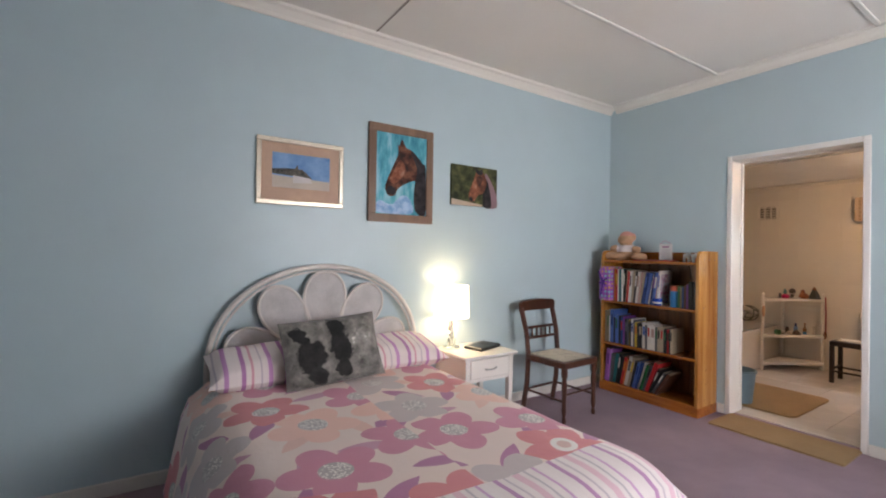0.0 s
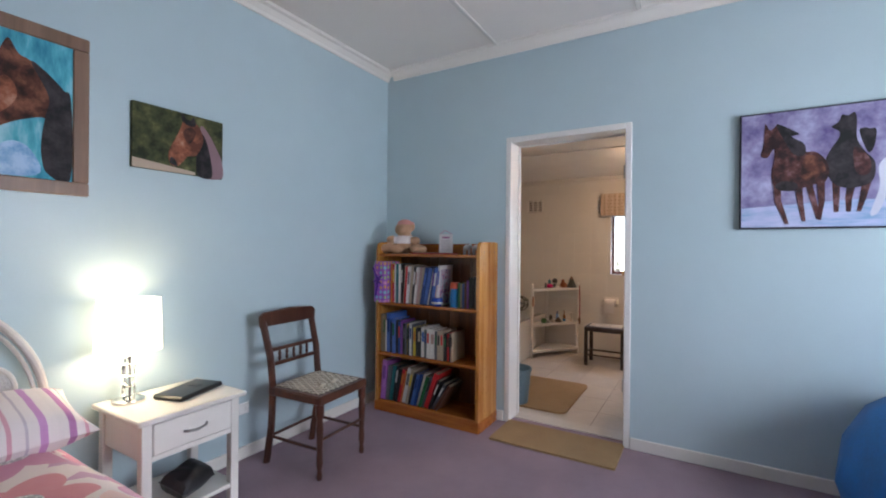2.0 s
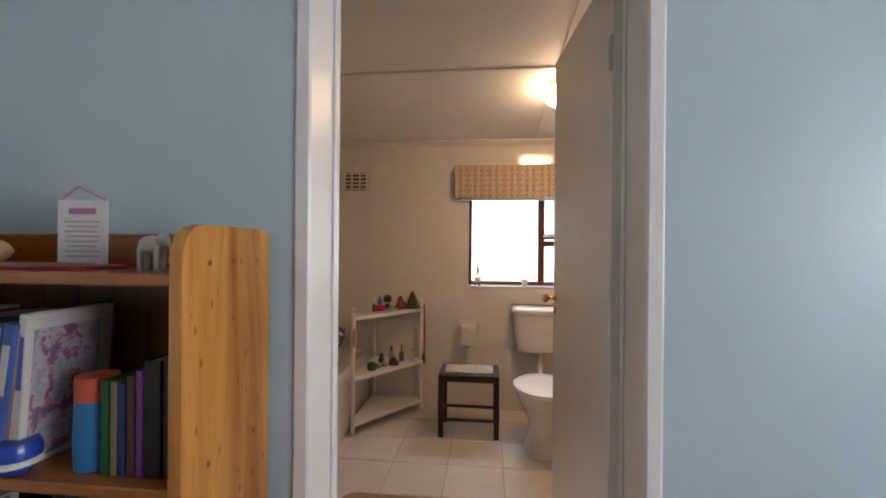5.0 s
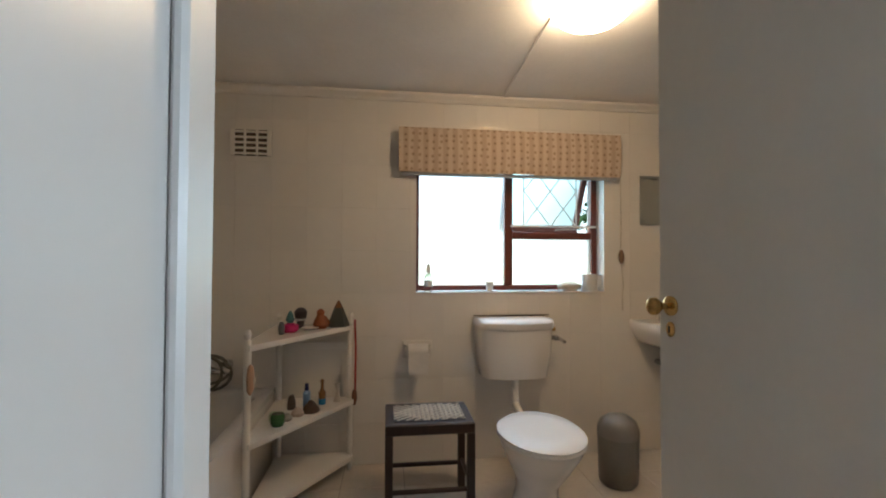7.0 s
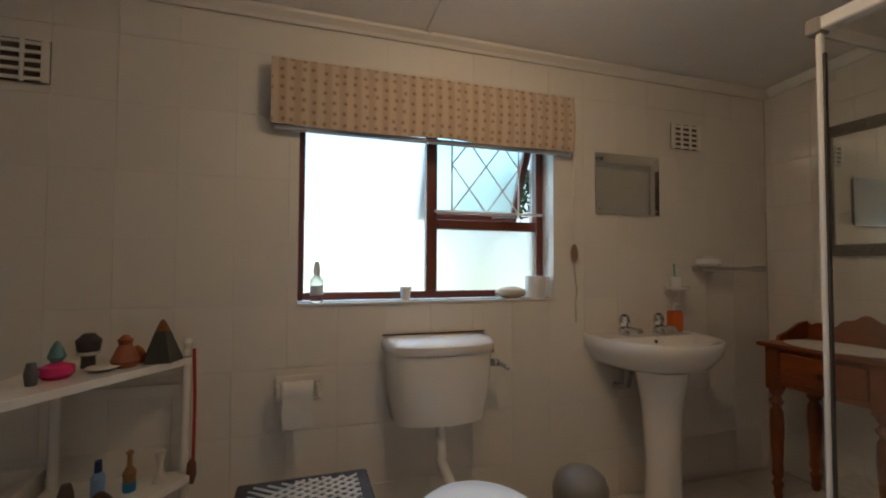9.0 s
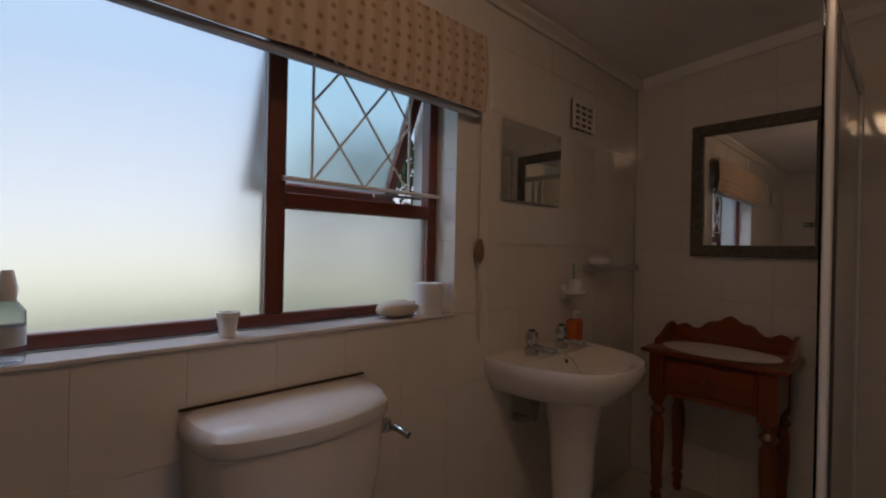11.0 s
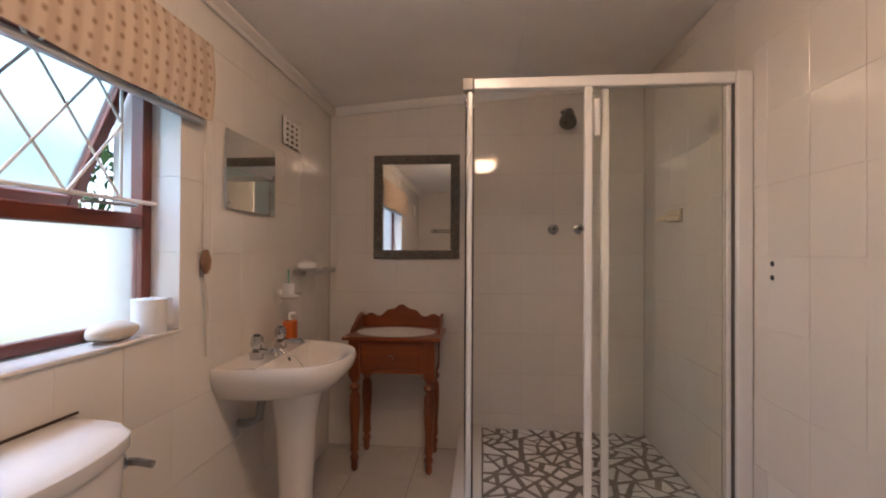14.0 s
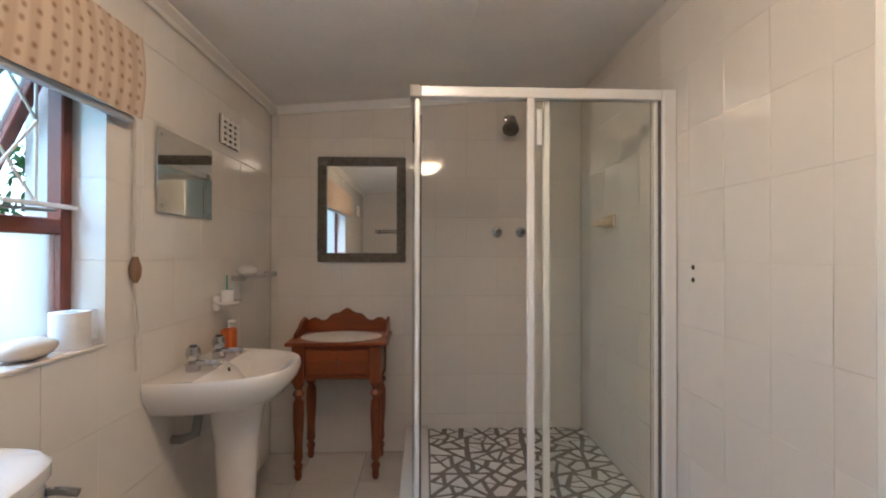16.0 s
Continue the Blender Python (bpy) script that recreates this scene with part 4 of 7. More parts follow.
# dining chair
def dining_chair(m):
    c = thing("dining_chair", "dark wooden chair with a woven thong seat and spindle back", "chair", m)
    part("seat_frame", mbox((-0.205, -0.20, 0.405), (0.205, 0.20, 0.455), 0.008), DARKW, c)
    sw = part("woven_seat", mbox((-0.178, -0.172, 0.452), (0.178, 0.172, 0.4565), 0.002), tint((0.045, 0.03, 0.025)), c, "woven cream thong seat")

    def thong(p, d):
        """One thong across the seat through p along d, cut at the frame."""
        lo, hi = -1.0, 1.0
        for k, lim in ((0, 0.174), (1, 0.168)):
            if abs(d[k]) < 1e-6:
                if abs(p[k]) > lim:
                    return
                continue
            a, b_ = sorted(((-lim - p[k]) / d[k], (lim - p[k]) / d[k]))
            lo, hi = max(lo, a), min(hi, b_)
        if hi - lo > 0.02:
            q = [Vector((p[0] + d[0] * u, p[1] + d[1] * u, 0.4585)) for u in (lo, (lo + hi) / 2, hi)]
            part("thong", tube(bmesh.new(), q, 0.0036, 5), CREAM, sw)

    for k in range(-9, 10):
        u = 0.040 * k
        thong((u, 0.0), (0.5, 0.866))
        thong((u + 0.004, 0.0), (-0.5, 0.866))
    for y in (-0.085, -0.075, -0.065):
        for x in (-0.05, 0.05):
            part("thong", tube(bmesh.new(), [(x - 0.035, y - 0.02, 0.461), (x, y, 0.462), (x + 0.035, y + 0.02, 0.461)], 0.0045, 5), CREAM, sw)
    for sx in (-1, 1):
        part("leg", lathe(bmesh.new(), [(0.014, 0), (0.018, 0.02), (0.012, 0.05), (0.020, 0.09), (0.016, 0.16), (0.021, 0.28), (0.016, 0.33), (0.024, 0.35), (0.024, 0.41)], (sx * 0.182, -0.178, 0), 12), DARKW, c)
        part("back_post", tube(bmesh.new(), [(sx * 0.182, 0.235, 0), (sx * 0.182, 0.195, 0.22), (sx * 0.182, 0.185, 0.45), (sx * 0.185, 0.205, 0.62), (sx * 0.192, 0.262, 0.82)], 0.021, 8), DARKW, c)
        part("stretcher", tube(bmesh.new(), [(sx * 0.182, -0.178, 0.16), (sx * 0.182, 0.205, 0.16)], 0.009), DARKW, c)
    part("stretcher", tube(bmesh.new(), [(-0.182, -0.178, 0.21), (0.182, -0.178, 0.21)], 0.009), DARKW, c)
    part("stretcher", tube(bmesh.new(), [(-0.182, 0.205, 0.16), (0.182, 0.205, 0.16)], 0.009), DARKW, c)
    tb = bmesh.new()
    prism(tb, [(-0.214, 0.785), (-0.220, 0.855), (-0.19, 0.877), (0, 0.888), (0.19, 0.877), (0.220, 0.855), (0.214, 0.785), (0.15, 0.793), (-0.15, 0.793)], 1, 0.245, 0.272)
    bmesh.ops.bevel(tb, geom=tb.edges[:], offset=0.005, segments=1, affect="EDGES")
    part("top_rail", tb, DARKW, c)
    for z in (0.565, 0.645):
        y = 0.197 + (z - 0.55) * 0.25
        part("back_rail", mbox((-0.18, y - 0.009, z), (0.18, y + 0.009, z + 0.022), 0.004), DARKW, c)
    for k in range(5):
        part("spindle", lathe(bmesh.new(), [(0.006, 0), (0.010, 0.015), (0.006, 0.028), (0.010, 0.043), (0.006, 0.06)], (-0.11 + 0.055 * k, 0.212, 0.586), 8), DARKW, c)
    return c


dining_chair(pose(2.56, 2.45, 0, 0, 0, 3))

# bookcase
SX0, SX1, SY0, SY1 = 3.365, 3.668, 1.782, 2.68
bc = thing("bookcase", "varnished knotty pine bookcase with three shelves of books", "bookcase", pose(0, 0, 0))
for y in (SY0, SY1 - 0.024):
    sb = bmesh.new()
    prism(sb, [(SX0, 0), (SX1, 0), (SX1, 1.305), (SX1 - 0.06, 1.312), (SX0 + 0.06, 1.312), (SX0 + 0.032, 1.306), (SX0 + 0.012, 1.29), (SX0 + 0.002, 1.262), (SX0, 1.23)], 1, y, y + 0.024)
    part("side_panel", sb, PINE, bc)
for z in (0.085, 0.455, 0.845, 1.222):
    part("shelf", mbox((SX0 + 0.004, SY0 + 0.024, z - 0.022), (SX1 - 0.012, SY1 - 0.024, z), 0.003), PINEY, bc)
part("plinth", mbox((SX0 - 0.006, SY0 - 0.004, 0), (SX0 + 0.014, SY1 + 0.004, 0.075), 0.003), PINEY, bc)
part("plinth_side", mbox((SX0 + 0.014, SY0 - 0.006, 0), (SX1 - 0.005, SY0 - 0.0005, 0.075), 0.002), PINEY, bc)
part("back_rail", mbox((SX1 - 0.012, SY0 + 0.024, 1.222), (SX1, SY1 - 0.024, 1.30), 0.003), PINEY, bc)
# back boards, coloured darker than the other pine to deepen the recess shade
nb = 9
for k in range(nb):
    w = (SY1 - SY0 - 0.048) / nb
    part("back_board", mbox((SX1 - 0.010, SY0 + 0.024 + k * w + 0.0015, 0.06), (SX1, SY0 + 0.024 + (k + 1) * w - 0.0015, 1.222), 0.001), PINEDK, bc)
for x, z in ((3.44, 1.24), (3.52, 1.24), (3.61, 1.24), (3.44, 0.86), (3.6, 0.86)):
    part("screw_plug", lathe(bmesh.new(), [(0.006, 0), (0.006, 0.001)], (0, 0, 0), 8), tint((0.16, 0.07, 0.02)), bc).matrix_world = pose(x, SY0 - 0.0005, z, 90, 0, 0)

PAGE = paint("paper_pages", (0.30, 0.23, 0.16), 0.9, 0.08, 20, 300, 0.3, stretch=(1, 30, 1))


def book(y, z, thick, height, depth, col, lean=0.0, front=0.0, band=None):
    """A book standing on a shelf, its spine to the room."""
    m = pose(SX0 + 0.02 + front, y, z, lean, 0, 0)
    b = bmesh.new()
    t = 0.0025
    box(b, (0, 0, 0), (depth, t, height))
    box(b, (0, thick - t, 0), (depth, thick, height))
    box(b, (-0.002, t * 0.3, 0), (t, thick - t * 0.3, height), 0.001)
    o = single("book", b, tint(col, 0.42), "book standing on a bookcase shelf, spine outwards", "book", m, "books in the bookcase")
    part("page_block", mbox((t, t, 0.003), (depth - 0.004, thick - t, height - 0.003)), PAGE, o)
    if band:
        part("spine_label", mbox((-0.003, thick * 0.2, height * 0.52), (-0.0018, thick * 0.8, height * 0.86)), tint(band, 0.5), o)
    return o


C = dict(pu=(0.172, 0.039, 0.234), re=(0.52, 0.018, 0.02), or_=(0.62, 0.17, 0.02), te=(0.0039, 0.117, 0.125), wh=(0.62, 0.58, 0.53), bl=(0.0109, 0.039, 0.172), lb=(0.0585, 0.125, 0.374), bk=(0.00936, 0.00858, 0.00936),
         gr=(0.00936, 0.109, 0.0312), cr=(0.359, 0.281, 0.195), ye=(0.62, 0.42, 0.03), gy=(0.0936, 0.0936, 0.101), br=(0.101, 0.0351, 0.0195), pi=(0.39, 0.234, 0.211), li=(0.343, 0.109, 0.406), go=(0.203, 0.148, 0.078))
# left end of each shelf is at the larger y; rows: colour, thickness, height, lean, label colour
top_row = [("or_", .02, .30, 0, None), ("re", .022, .30, 0, "ye"), ("wh", .013, .30, 0, None), ("te", .022, .30, 0, None), ("wh", .012, .295, 0, None), ("bk", .020, .30, 0, "wh"), ("cr", .012, .29, -3, None),
           ("re", .018, .285, -4, None), ("wh", .024, .285, -4, "gy"), ("cr", .022, .285, -5, None), ("bk", .020, .28, -5, "wh"), ("wh", .020, .285, -6, "pi"), ("pi", .018, .28, -8, None), ("cr", .014, .28, -9, None),
           ("bl", .026, .275, -10, "lb"), ("lb", .030, .275, -10, None), ("wh", .014, .27, -11, None), ("bl", .022, .28, -9, "pu"), ("lb", .024, .285, -8, "wh"), ("pi", .012, .26, -6, None), ("wh", .018, .29, -4, "lb")]
mid_row = [("go", .022, .29, 0, None), ("go", .018, .285, 0, "gr"), ("wh", .008, .24, 0, None), ("lb", .036, .30, 0, "bl"), ("bk", .022, .235, 0, None), ("lb", .028, .27, 0, "gr"), ("bk", .026, .26, 0, None), ("bl", .020, .25, 0, "re"),
           ("pu", .014, .25, 0, None), ("bk", .024, .235, 0, "gy"), ("gy", .014, .235, 0, None), ("ye", .010, .235, 0, "gr"), ("bk", .012, .23, 0, None), ("wh", .022, .245, 0, "bl"), ("gy", .008, .24, 0, None), ("ye", .024, .215, 0, "or_"),
           ("bk", .010, .21, 0, None), ("bk", .036, .215, 0, "cr"), ("wh", .032, .22, 0, "lb"), ("gy", .020, .21, 0, "bl"), ("wh", .026, .215, 0, "re"), ("wh", .040, .215, 0, "pi"), ("gy", .022, .21, 0, "gr"), ("cr", .024, .215, 0, "bk"),
           ("cr", .024, .21, 0, "re"), ("bk", .022, .20, 0, "gr"), ("re", .024, .20, 0, "br"), ("bk", .010, .20, 0, None), ("cr", .014, .21, 0, "bk")]
low_row = [("li", .046, .30, -4, "pu"), ("gy", .03, .26, -6, None), ("te", .028, .275, -8, None), ("bk", .024, .275, -9, "wh"), ("bk", .02, .265, -10, None), ("re", .026, .255, -11, "or_"), ("or_", .012, .25, -11, None),
           ("wh", .034, .265, -12, "gy"), ("cr", .026, .265, -12, "ye"), ("bk", .018, .25, -13, None), ("lb", .024, .25, -14, "bl"), ("bl", .020, .25, -14, None), ("wh", .020, .25, -16, None), ("gr", .024, .245, -17, "gr"),
           ("gy", .02, .25, -18, "bk"), ("re", .036, .27, -19, None), ("bk", .02, .235, -22, "wh"), ("gy", .02, .22, -28, "wh"), ("br", .024, .22, -32, None)]
rngb = random.Random(7)
for row, z, y in ((top_row, 0.845, SY1 - 0.118), (mid_row, 0.455, SY1 - 0.03), (low_row, 0.085, SY1 - 0.035)):
    for name, th, h, lean, lab in row:
        step = th / max(0.6, math.cos(radians(lean)))
        y -= step + 0.0012
        last = book(y, z + 0.001, th, h * rngb.uniform(0.97, 1.02), rngb.uniform(0.17, 0.22), C[name], -lean, rngb.uniform(0, 0.015), C[lab] if lab else None)
    if row is top_row:
        part("cover_print", mbox((0.012, -0.0012, 0.012), (0.155, -0.0002, 0.265)), blotched("picture_cover", [(0.40, (0.32, 0.31, 0.38)), (0.5, (0.46, 0.44, 0.46)), (0.56, (0.40, 0.09, 0.15)), (0.64, (0.07, 0.17, 0.32))], 26.0), last, "printed picture cover")
# gift bag, beaker, short books at the end of the top row
gb = thing("gift_bag", "purple gift bag with coloured spots and a bow, among the books", "gift bag", pose(3.335, SY1 - 0.112, 0.846))
part("bag", mbox((0, 0, 0), (0.20, 0.110, 0.312), 0.003), GIFT, gb)
for dy, dz in ((0.050, 0.105), (-0.030, -0.020), (0.048, -0.010), (-0.040, 0.040)):
    part("ribbon", tube(bmesh.new(), [(-0.004, 0.066, 0.165), (-0.014, 0.066 + dy * 0.45, 0.165 + dz * 0.55), (-0.006, 0.066 + dy, 0.165 + dz)], 0.010, 6, r1=0.006), tint((0.085, 0.015, 0.24)), gb, "dark purple bow")
part("ribbon", tube(bmesh.new(), [(-0.005, 0.072, 0.165), (-0.006, 0.080, 0.09), (-0.005, 0.092, 0.045)], 0.008, 6), tint((0.085, 0.015, 0.24)), gb)
bk = thing("drinking_bottle", "blue plastic bottle with an orange band beside the books", "bottle", pose(3.44, 2.012, 0.846))
part("body", lathe(bmesh.new(), [(0.036, 0), (0.038, 0.05), (0.036, 0.13)], seg=18), tint((0.02, 0.17, 0.40), 0.35), bk)
part("sleeve", lathe(bmesh.new(), [(0.0365, 0.13), (0.036, 0.175)], seg=18), tint((0.62, 0.10, 0.04), 0.4), bk)
for y, th, h, c in ((1.955, .016, .175, "gr"), (1.938, .014, .172, "go"), (1.922, .014, .17, "bl"), (1.903, .016, .185, "br"), (1.886, .014, .195, "pu"), (1.850, .034, .215, "bk"), (1.812, .034, .22, "bk")):
    book(y, 0.846, th, h, 0.16, C[c], 0, 0.02, None)
tn = thing("round_tin", "small blue and white round tub on the shelf edge", "tub", pose(3.395, 2.135, 0.846))
part("tub", lathe(bmesh.new(), [(0.022, 0), (0.038, 0.018), (0.040, 0.045), (0.034, 0.06)], seg=20), tint((0.02, 0.06, 0.34), 0.25), tn)
part("band", lathe(bmesh.new(), [(0.0395, 0.018), (0.0412, 0.03)], seg=20), tint((0.7, 0.72, 0.6), 0.3), tn)
# on top of the bookcase
bm = bmesh.new()
for p, r, sc in (((0, 0, 0.082), 0.085, (0.85, 1.05, 1)), ((-0.03, 0.0, 0.190), 0.066, (0.9, 1.1, 0.9)), ((-0.005, 0.0, 0.235), 0.062, (0.9, 1.0, 0.62)), ((0.0, -0.062, 0.215), 0.030, (0.7, 0.8, 1.3)), ((-0.078, 0.0, 0.176), 0.027, (0.9, 1.1, 0.8)),
                 ((-0.05, 0.135, 0.040), 0.052, (1.2, 1.5, 0.75)), ((-0.06, 0.05, 0.035), 0.045, (1.3, 1.4, 0.8)), ((-0.05, -0.135, 0.035), 0.048, (1.3, 1.5, 0.75)), ((-0.03, 0.095, 0.11), 0.034, (1, 1.6, 1.0)), ((-0.03, -0.095, 0.10), 0.034, (1, 1.5, 1.0))):
    vs = bmesh.ops.create_icosphere(bm, subdivisions=2, radius=r)["verts"]
    for w in vs:
        w.co = Vector((w.co[0] * sc[0] + p[0], w.co[1] * sc[1] + p[1], w.co[2] * sc[2] + p[2]))
toy = single("soft_toy", bm, PLUSH, "tan plush toy in a pale shirt and pink cap", "soft toy", pose(3.53, 2.525, 1.222, 0, 0, 12), smooth=60)
rm = toy.modifiers.new("one_body", "REMESH")
rm.mode, rm.voxel_size, rm.use_smooth_shade = "VOXEL", 0.007, True
cd = thing("greeting_card", "white printed card with a pink loop propped upright", "card", pose(3.55, 2.157, 1.222, 0, 0, 6))
part("card", mbox((-0.002, -0.055, 0), (0.002, 0.055, 0.15)), tint((0.74, 0.70, 0.70), 0.6), cd)
part("title_bar", mbox((-0.0032, -0.03, 0.118), (-0.002, 0.03, 0.132)), tint((0.40, 0.16, 0.30)), cd)
for k in range(8):
    part("text_line", mbox((-0.003, -0.04 + 0.004 * (k % 3), 0.10 - 0.011 * k), (-0.002, 0.04 - 0.005 * (k % 2), 0.104 - 0.011 * k)), tint((0.45, 0.40, 0.42)), cd)
part("loop", tube(bmesh.new(), [(0, -0.05, 0.15), (0, -0.02, 0.165), (0, 0.01, 0.18), (0, 0.03, 0.165), (0, 0.05, 0.15)], 0.003, 6), tint((0.55, 0.25, 0.36)), cd)
rf = thing("red_folder", "flat red folder lying on the bookcase", "folder", pose(3.49, 2.22, 1.222, 0, 0, 4))
part("cover", mbox((-0.06, -0.17, 0), (0.06, 0.17, 0.008), 0.002), tint((0.40, 0.02, 0.02)), rf)
part("paper", mbox((-0.05, -0.10, 0.008), (0.05, 0.12, 0.011)), PAGE, rf)
for off in (0, 0.075):
    bm, dy = bmesh.new(), 0
    for p, r, sc in (((0, dy, 0.052), 0.022, (0.8, 1.25, 0.9)), ((0, dy - 0.026, 0.062), 0.015, (1, 1, 1))):
        for w in bmesh.ops.create_icosphere(bm, subdivisions=2, radius=r)["verts"]:
            w.co = Vector((w.co[0] * sc[0] + p[0], w.co[1] * sc[1] + p[1], w.co[2] * sc[2] + p[2]))
    for ly in (-0.018, 0.018):
        for lx in (-0.009, 0.009):
            tube(bm, [(lx, dy + ly, 0), (lx, dy + ly, 0.045)], 0.006, 6)
    tube(bm, [(0, dy - 0.038, 0.06), (0, dy - 0.046, 0.04), (0, dy - 0.042, 0.015)], 0.005, 6)
    orn = single("ornament", bm, tint((0.66, 0.62, 0.60), 0.4), "small white animal-shaped ornament on the bookcase", "ornament", pose(3.50, 1.876 + off, 1.222), smooth=60)
    rm = orn.modifiers.new("one_body", "REMESH")
    rm.mode, rm.voxel_size, rm.use_smooth_shade = "VOXEL", 0.003, True


# pictures
def picture_y(name, label, x0, x1, z0, z1, fr, fmat, canvas, shapes, matt=None, depth=0.022):
    t = thing(name, label, "picture", pose(0, YB - 0.001, 0))
    if fr:
        for a, b, c, d in ((x0, x1, z0, z0 + fr), (x0, x1, z1 - fr, z1), (x0, x0 + fr, z0 + fr, z1 - fr), (x1 - fr, x1, z0 + fr, z1 - fr)):
            part("frame", mbox((a, -depth, c), (b, 0, d), 0.004), fmat, t)
    iy = -depth + 0.008 if fr else -depth
    part("canvas", mbox((x0 + fr, iy, z0 + fr), (x1 - fr, -0.001, z1 - fr), 0.0 if fr else 0.003), canvas, t)
    for k, (mt, pts) in enumerate(shapes):
        part("painted_shape", prism(bmesh.new(), [(x0 + u * (x1 - x0), z0 + w * (z1 - z0)) for u, w in pts], 1, iy - 0.0012 - 0.0006 * k, iy - 0.0002), mt, t, smooth=None)
    return t


SKYP = blotched("printed_sky", [(0.3, (0.10, 0.24, 0.52)), (0.7, (0.30, 0.48, 0.72))], 6.0)
picture_y("framed_photograph", "beach photograph in a beige mount and silver frame", 0.30, 0.84, 1.548, 1.958, 0.030, SILVER, tint((0.56, 0.36, 0.25), 0.6),
          [(SKYP, [(0.17, 0.26), (0.83, 0.26), (0.83, 0.78), (0.17, 0.78)]), (tint((0.55, 0.46, 0.38)), [(0.17, 0.26), (0.83, 0.26), (0.83, 0.40), (0.17, 0.44)]),
           (blotched("printed_rocks", [(0.4, (0.03, 0.035, 0.03)), (0.6, (0.16, 0.14, 0.12))], 30.0), [(0.17, 0.46), (0.48, 0.44), (0.62, 0.42), (0.56, 0.50), (0.5, 0.56), (0.46, 0.55), (0.45, 0.62), (0.42, 0.56), (0.30, 0.55), (0.17, 0.53)]),
           (tint((0.62, 0.56, 0.55)), [(0.40, 0.34), (0.62, 0.36), (0.60, 0.43), (0.40, 0.46)])])
TEAL = blotched("teal_brushwork", [(0.35, (0.03, 0.22, 0.32)), (0.5, (0.10, 0.42, 0.52)), (0.65, (0.35, 0.62, 0.70))], 14.0, stretch=(1, 1, 0.25))
BAY = blotched("brown_brushwork", [(0.38, (0.025, 0.010, 0.008)), (0.52, (0.10, 0.032, 0.018)), (0.66, (0.24, 0.09, 0.05))], 16.0)
DARKP = blotched("black_brushwork", [(0.4, (0.010, 0.009, 0.010)), (0.65, (0.05, 0.04, 0.045))], 16.0)
LIGHTB = blotched("chestnut_brushwork", [(0.38, (0.12, 0.035, 0.018)), (0.55, (0.30, 0.10, 0.05)), (0.7, (0.46, 0.24, 0.16))], 16.0)


def curve(pts, steps=5):
    """A closed outline rounded through its corners."""
    out, n_ = [], len(pts)
    for i in range(n_):
        p0, p1, p2, p3 = pts[i - 1], pts[i], pts[(i + 1) % n_], pts[(i + 2) % n_]
        for k in range(steps):
            t = k / steps
            out.append(tuple(0.5 * (2 * p1[c] + (p2[c] - p0[c]) * t + (2 * p0[c] - 5 * p1[c] + 4 * p2[c] - p3[c]) * t * t + (3 * p1[c] - p0[c] - 3 * p2[c] + p3[c]) * t ** 3) for c in (0, 1)))
    return out


def taper(pts, w0, w1):
    """The outline of a bent bar that narrows along its points."""
    left, right = [], []
    for i, (x, z) in enumerate(pts):
        w = w0 + (w1 - w0) * i / (len(pts) - 1)
        left.append((x - w, z))
        right.append((x + w, z))
    return left + right[::-1]


def inset(pts, u0=0.112, w0=0.084):
    return [(u0 + a_ * (1 - 2 * u0), w0 + b_ * (1 - 2 * w0)) for a_, b_ in pts]


head = curve(inset([(0.40, 0.90), (0.43, 0.85), (0.49, 0.94), (0.57, 0.85), (0.64, 0.83), (0.78, 0.77), (0.90, 0.69), (0.98, 0.60), (0.985, 0.40), (0.86, 0.38), (0.765, 0.44), (0.63, 0.41), (0.52, 0.37), (0.41, 0.31), (0.36, 0.235), (0.23, 0.23),
                    (0.17, 0.33), (0.23, 0.455), (0.36, 0.655), (0.42, 0.77)]))
neck = curve(inset([(0.66, 0.82), (0.80, 0.76), (0.92, 0.67), (0.985, 0.60), (0.985, 0.02), (0.80, 0.04), (0.75, 0.14), (0.745, 0.28), (0.775, 0.45), (0.80, 0.60)]))
picture_y("framed_painting", "turquoise painting with a plain brown shape in a brown wooden frame", 1.02, 1.54, 1.478, 2.166, 0.058, OAKF, TEAL,
          [(blotched("pale_brushwork", [(0.35, (0.16, 0.34, 0.60)), (0.6, (0.45, 0.60, 0.78))], 18.0), curve(inset([(0.02, 0.02), (0.70, 0.02), (0.66, 0.20), (0.50, 0.24), (0.30, 0.12), (0.05, 0.16)]))), (BAY, head), (DARKP, neck),
           (LIGHTB, curve(inset([(0.26, 0.42), (0.38, 0.60), (0.48, 0.68), (0.56, 0.58), (0.50, 0.47), (0.36, 0.38)]))),
           (DARKP, curve(inset([(0.19, 0.30), (0.24, 0.245), (0.35, 0.25), (0.37, 0.31), (0.27, 0.35)])))])
GREENP = blotched("green_photo_print", [(0.35, (0.012, 0.018, 0.006)), (0.55, (0.07, 0.075, 0.025)), (0.7, (0.16, 0.16, 0.06))], 14.0)
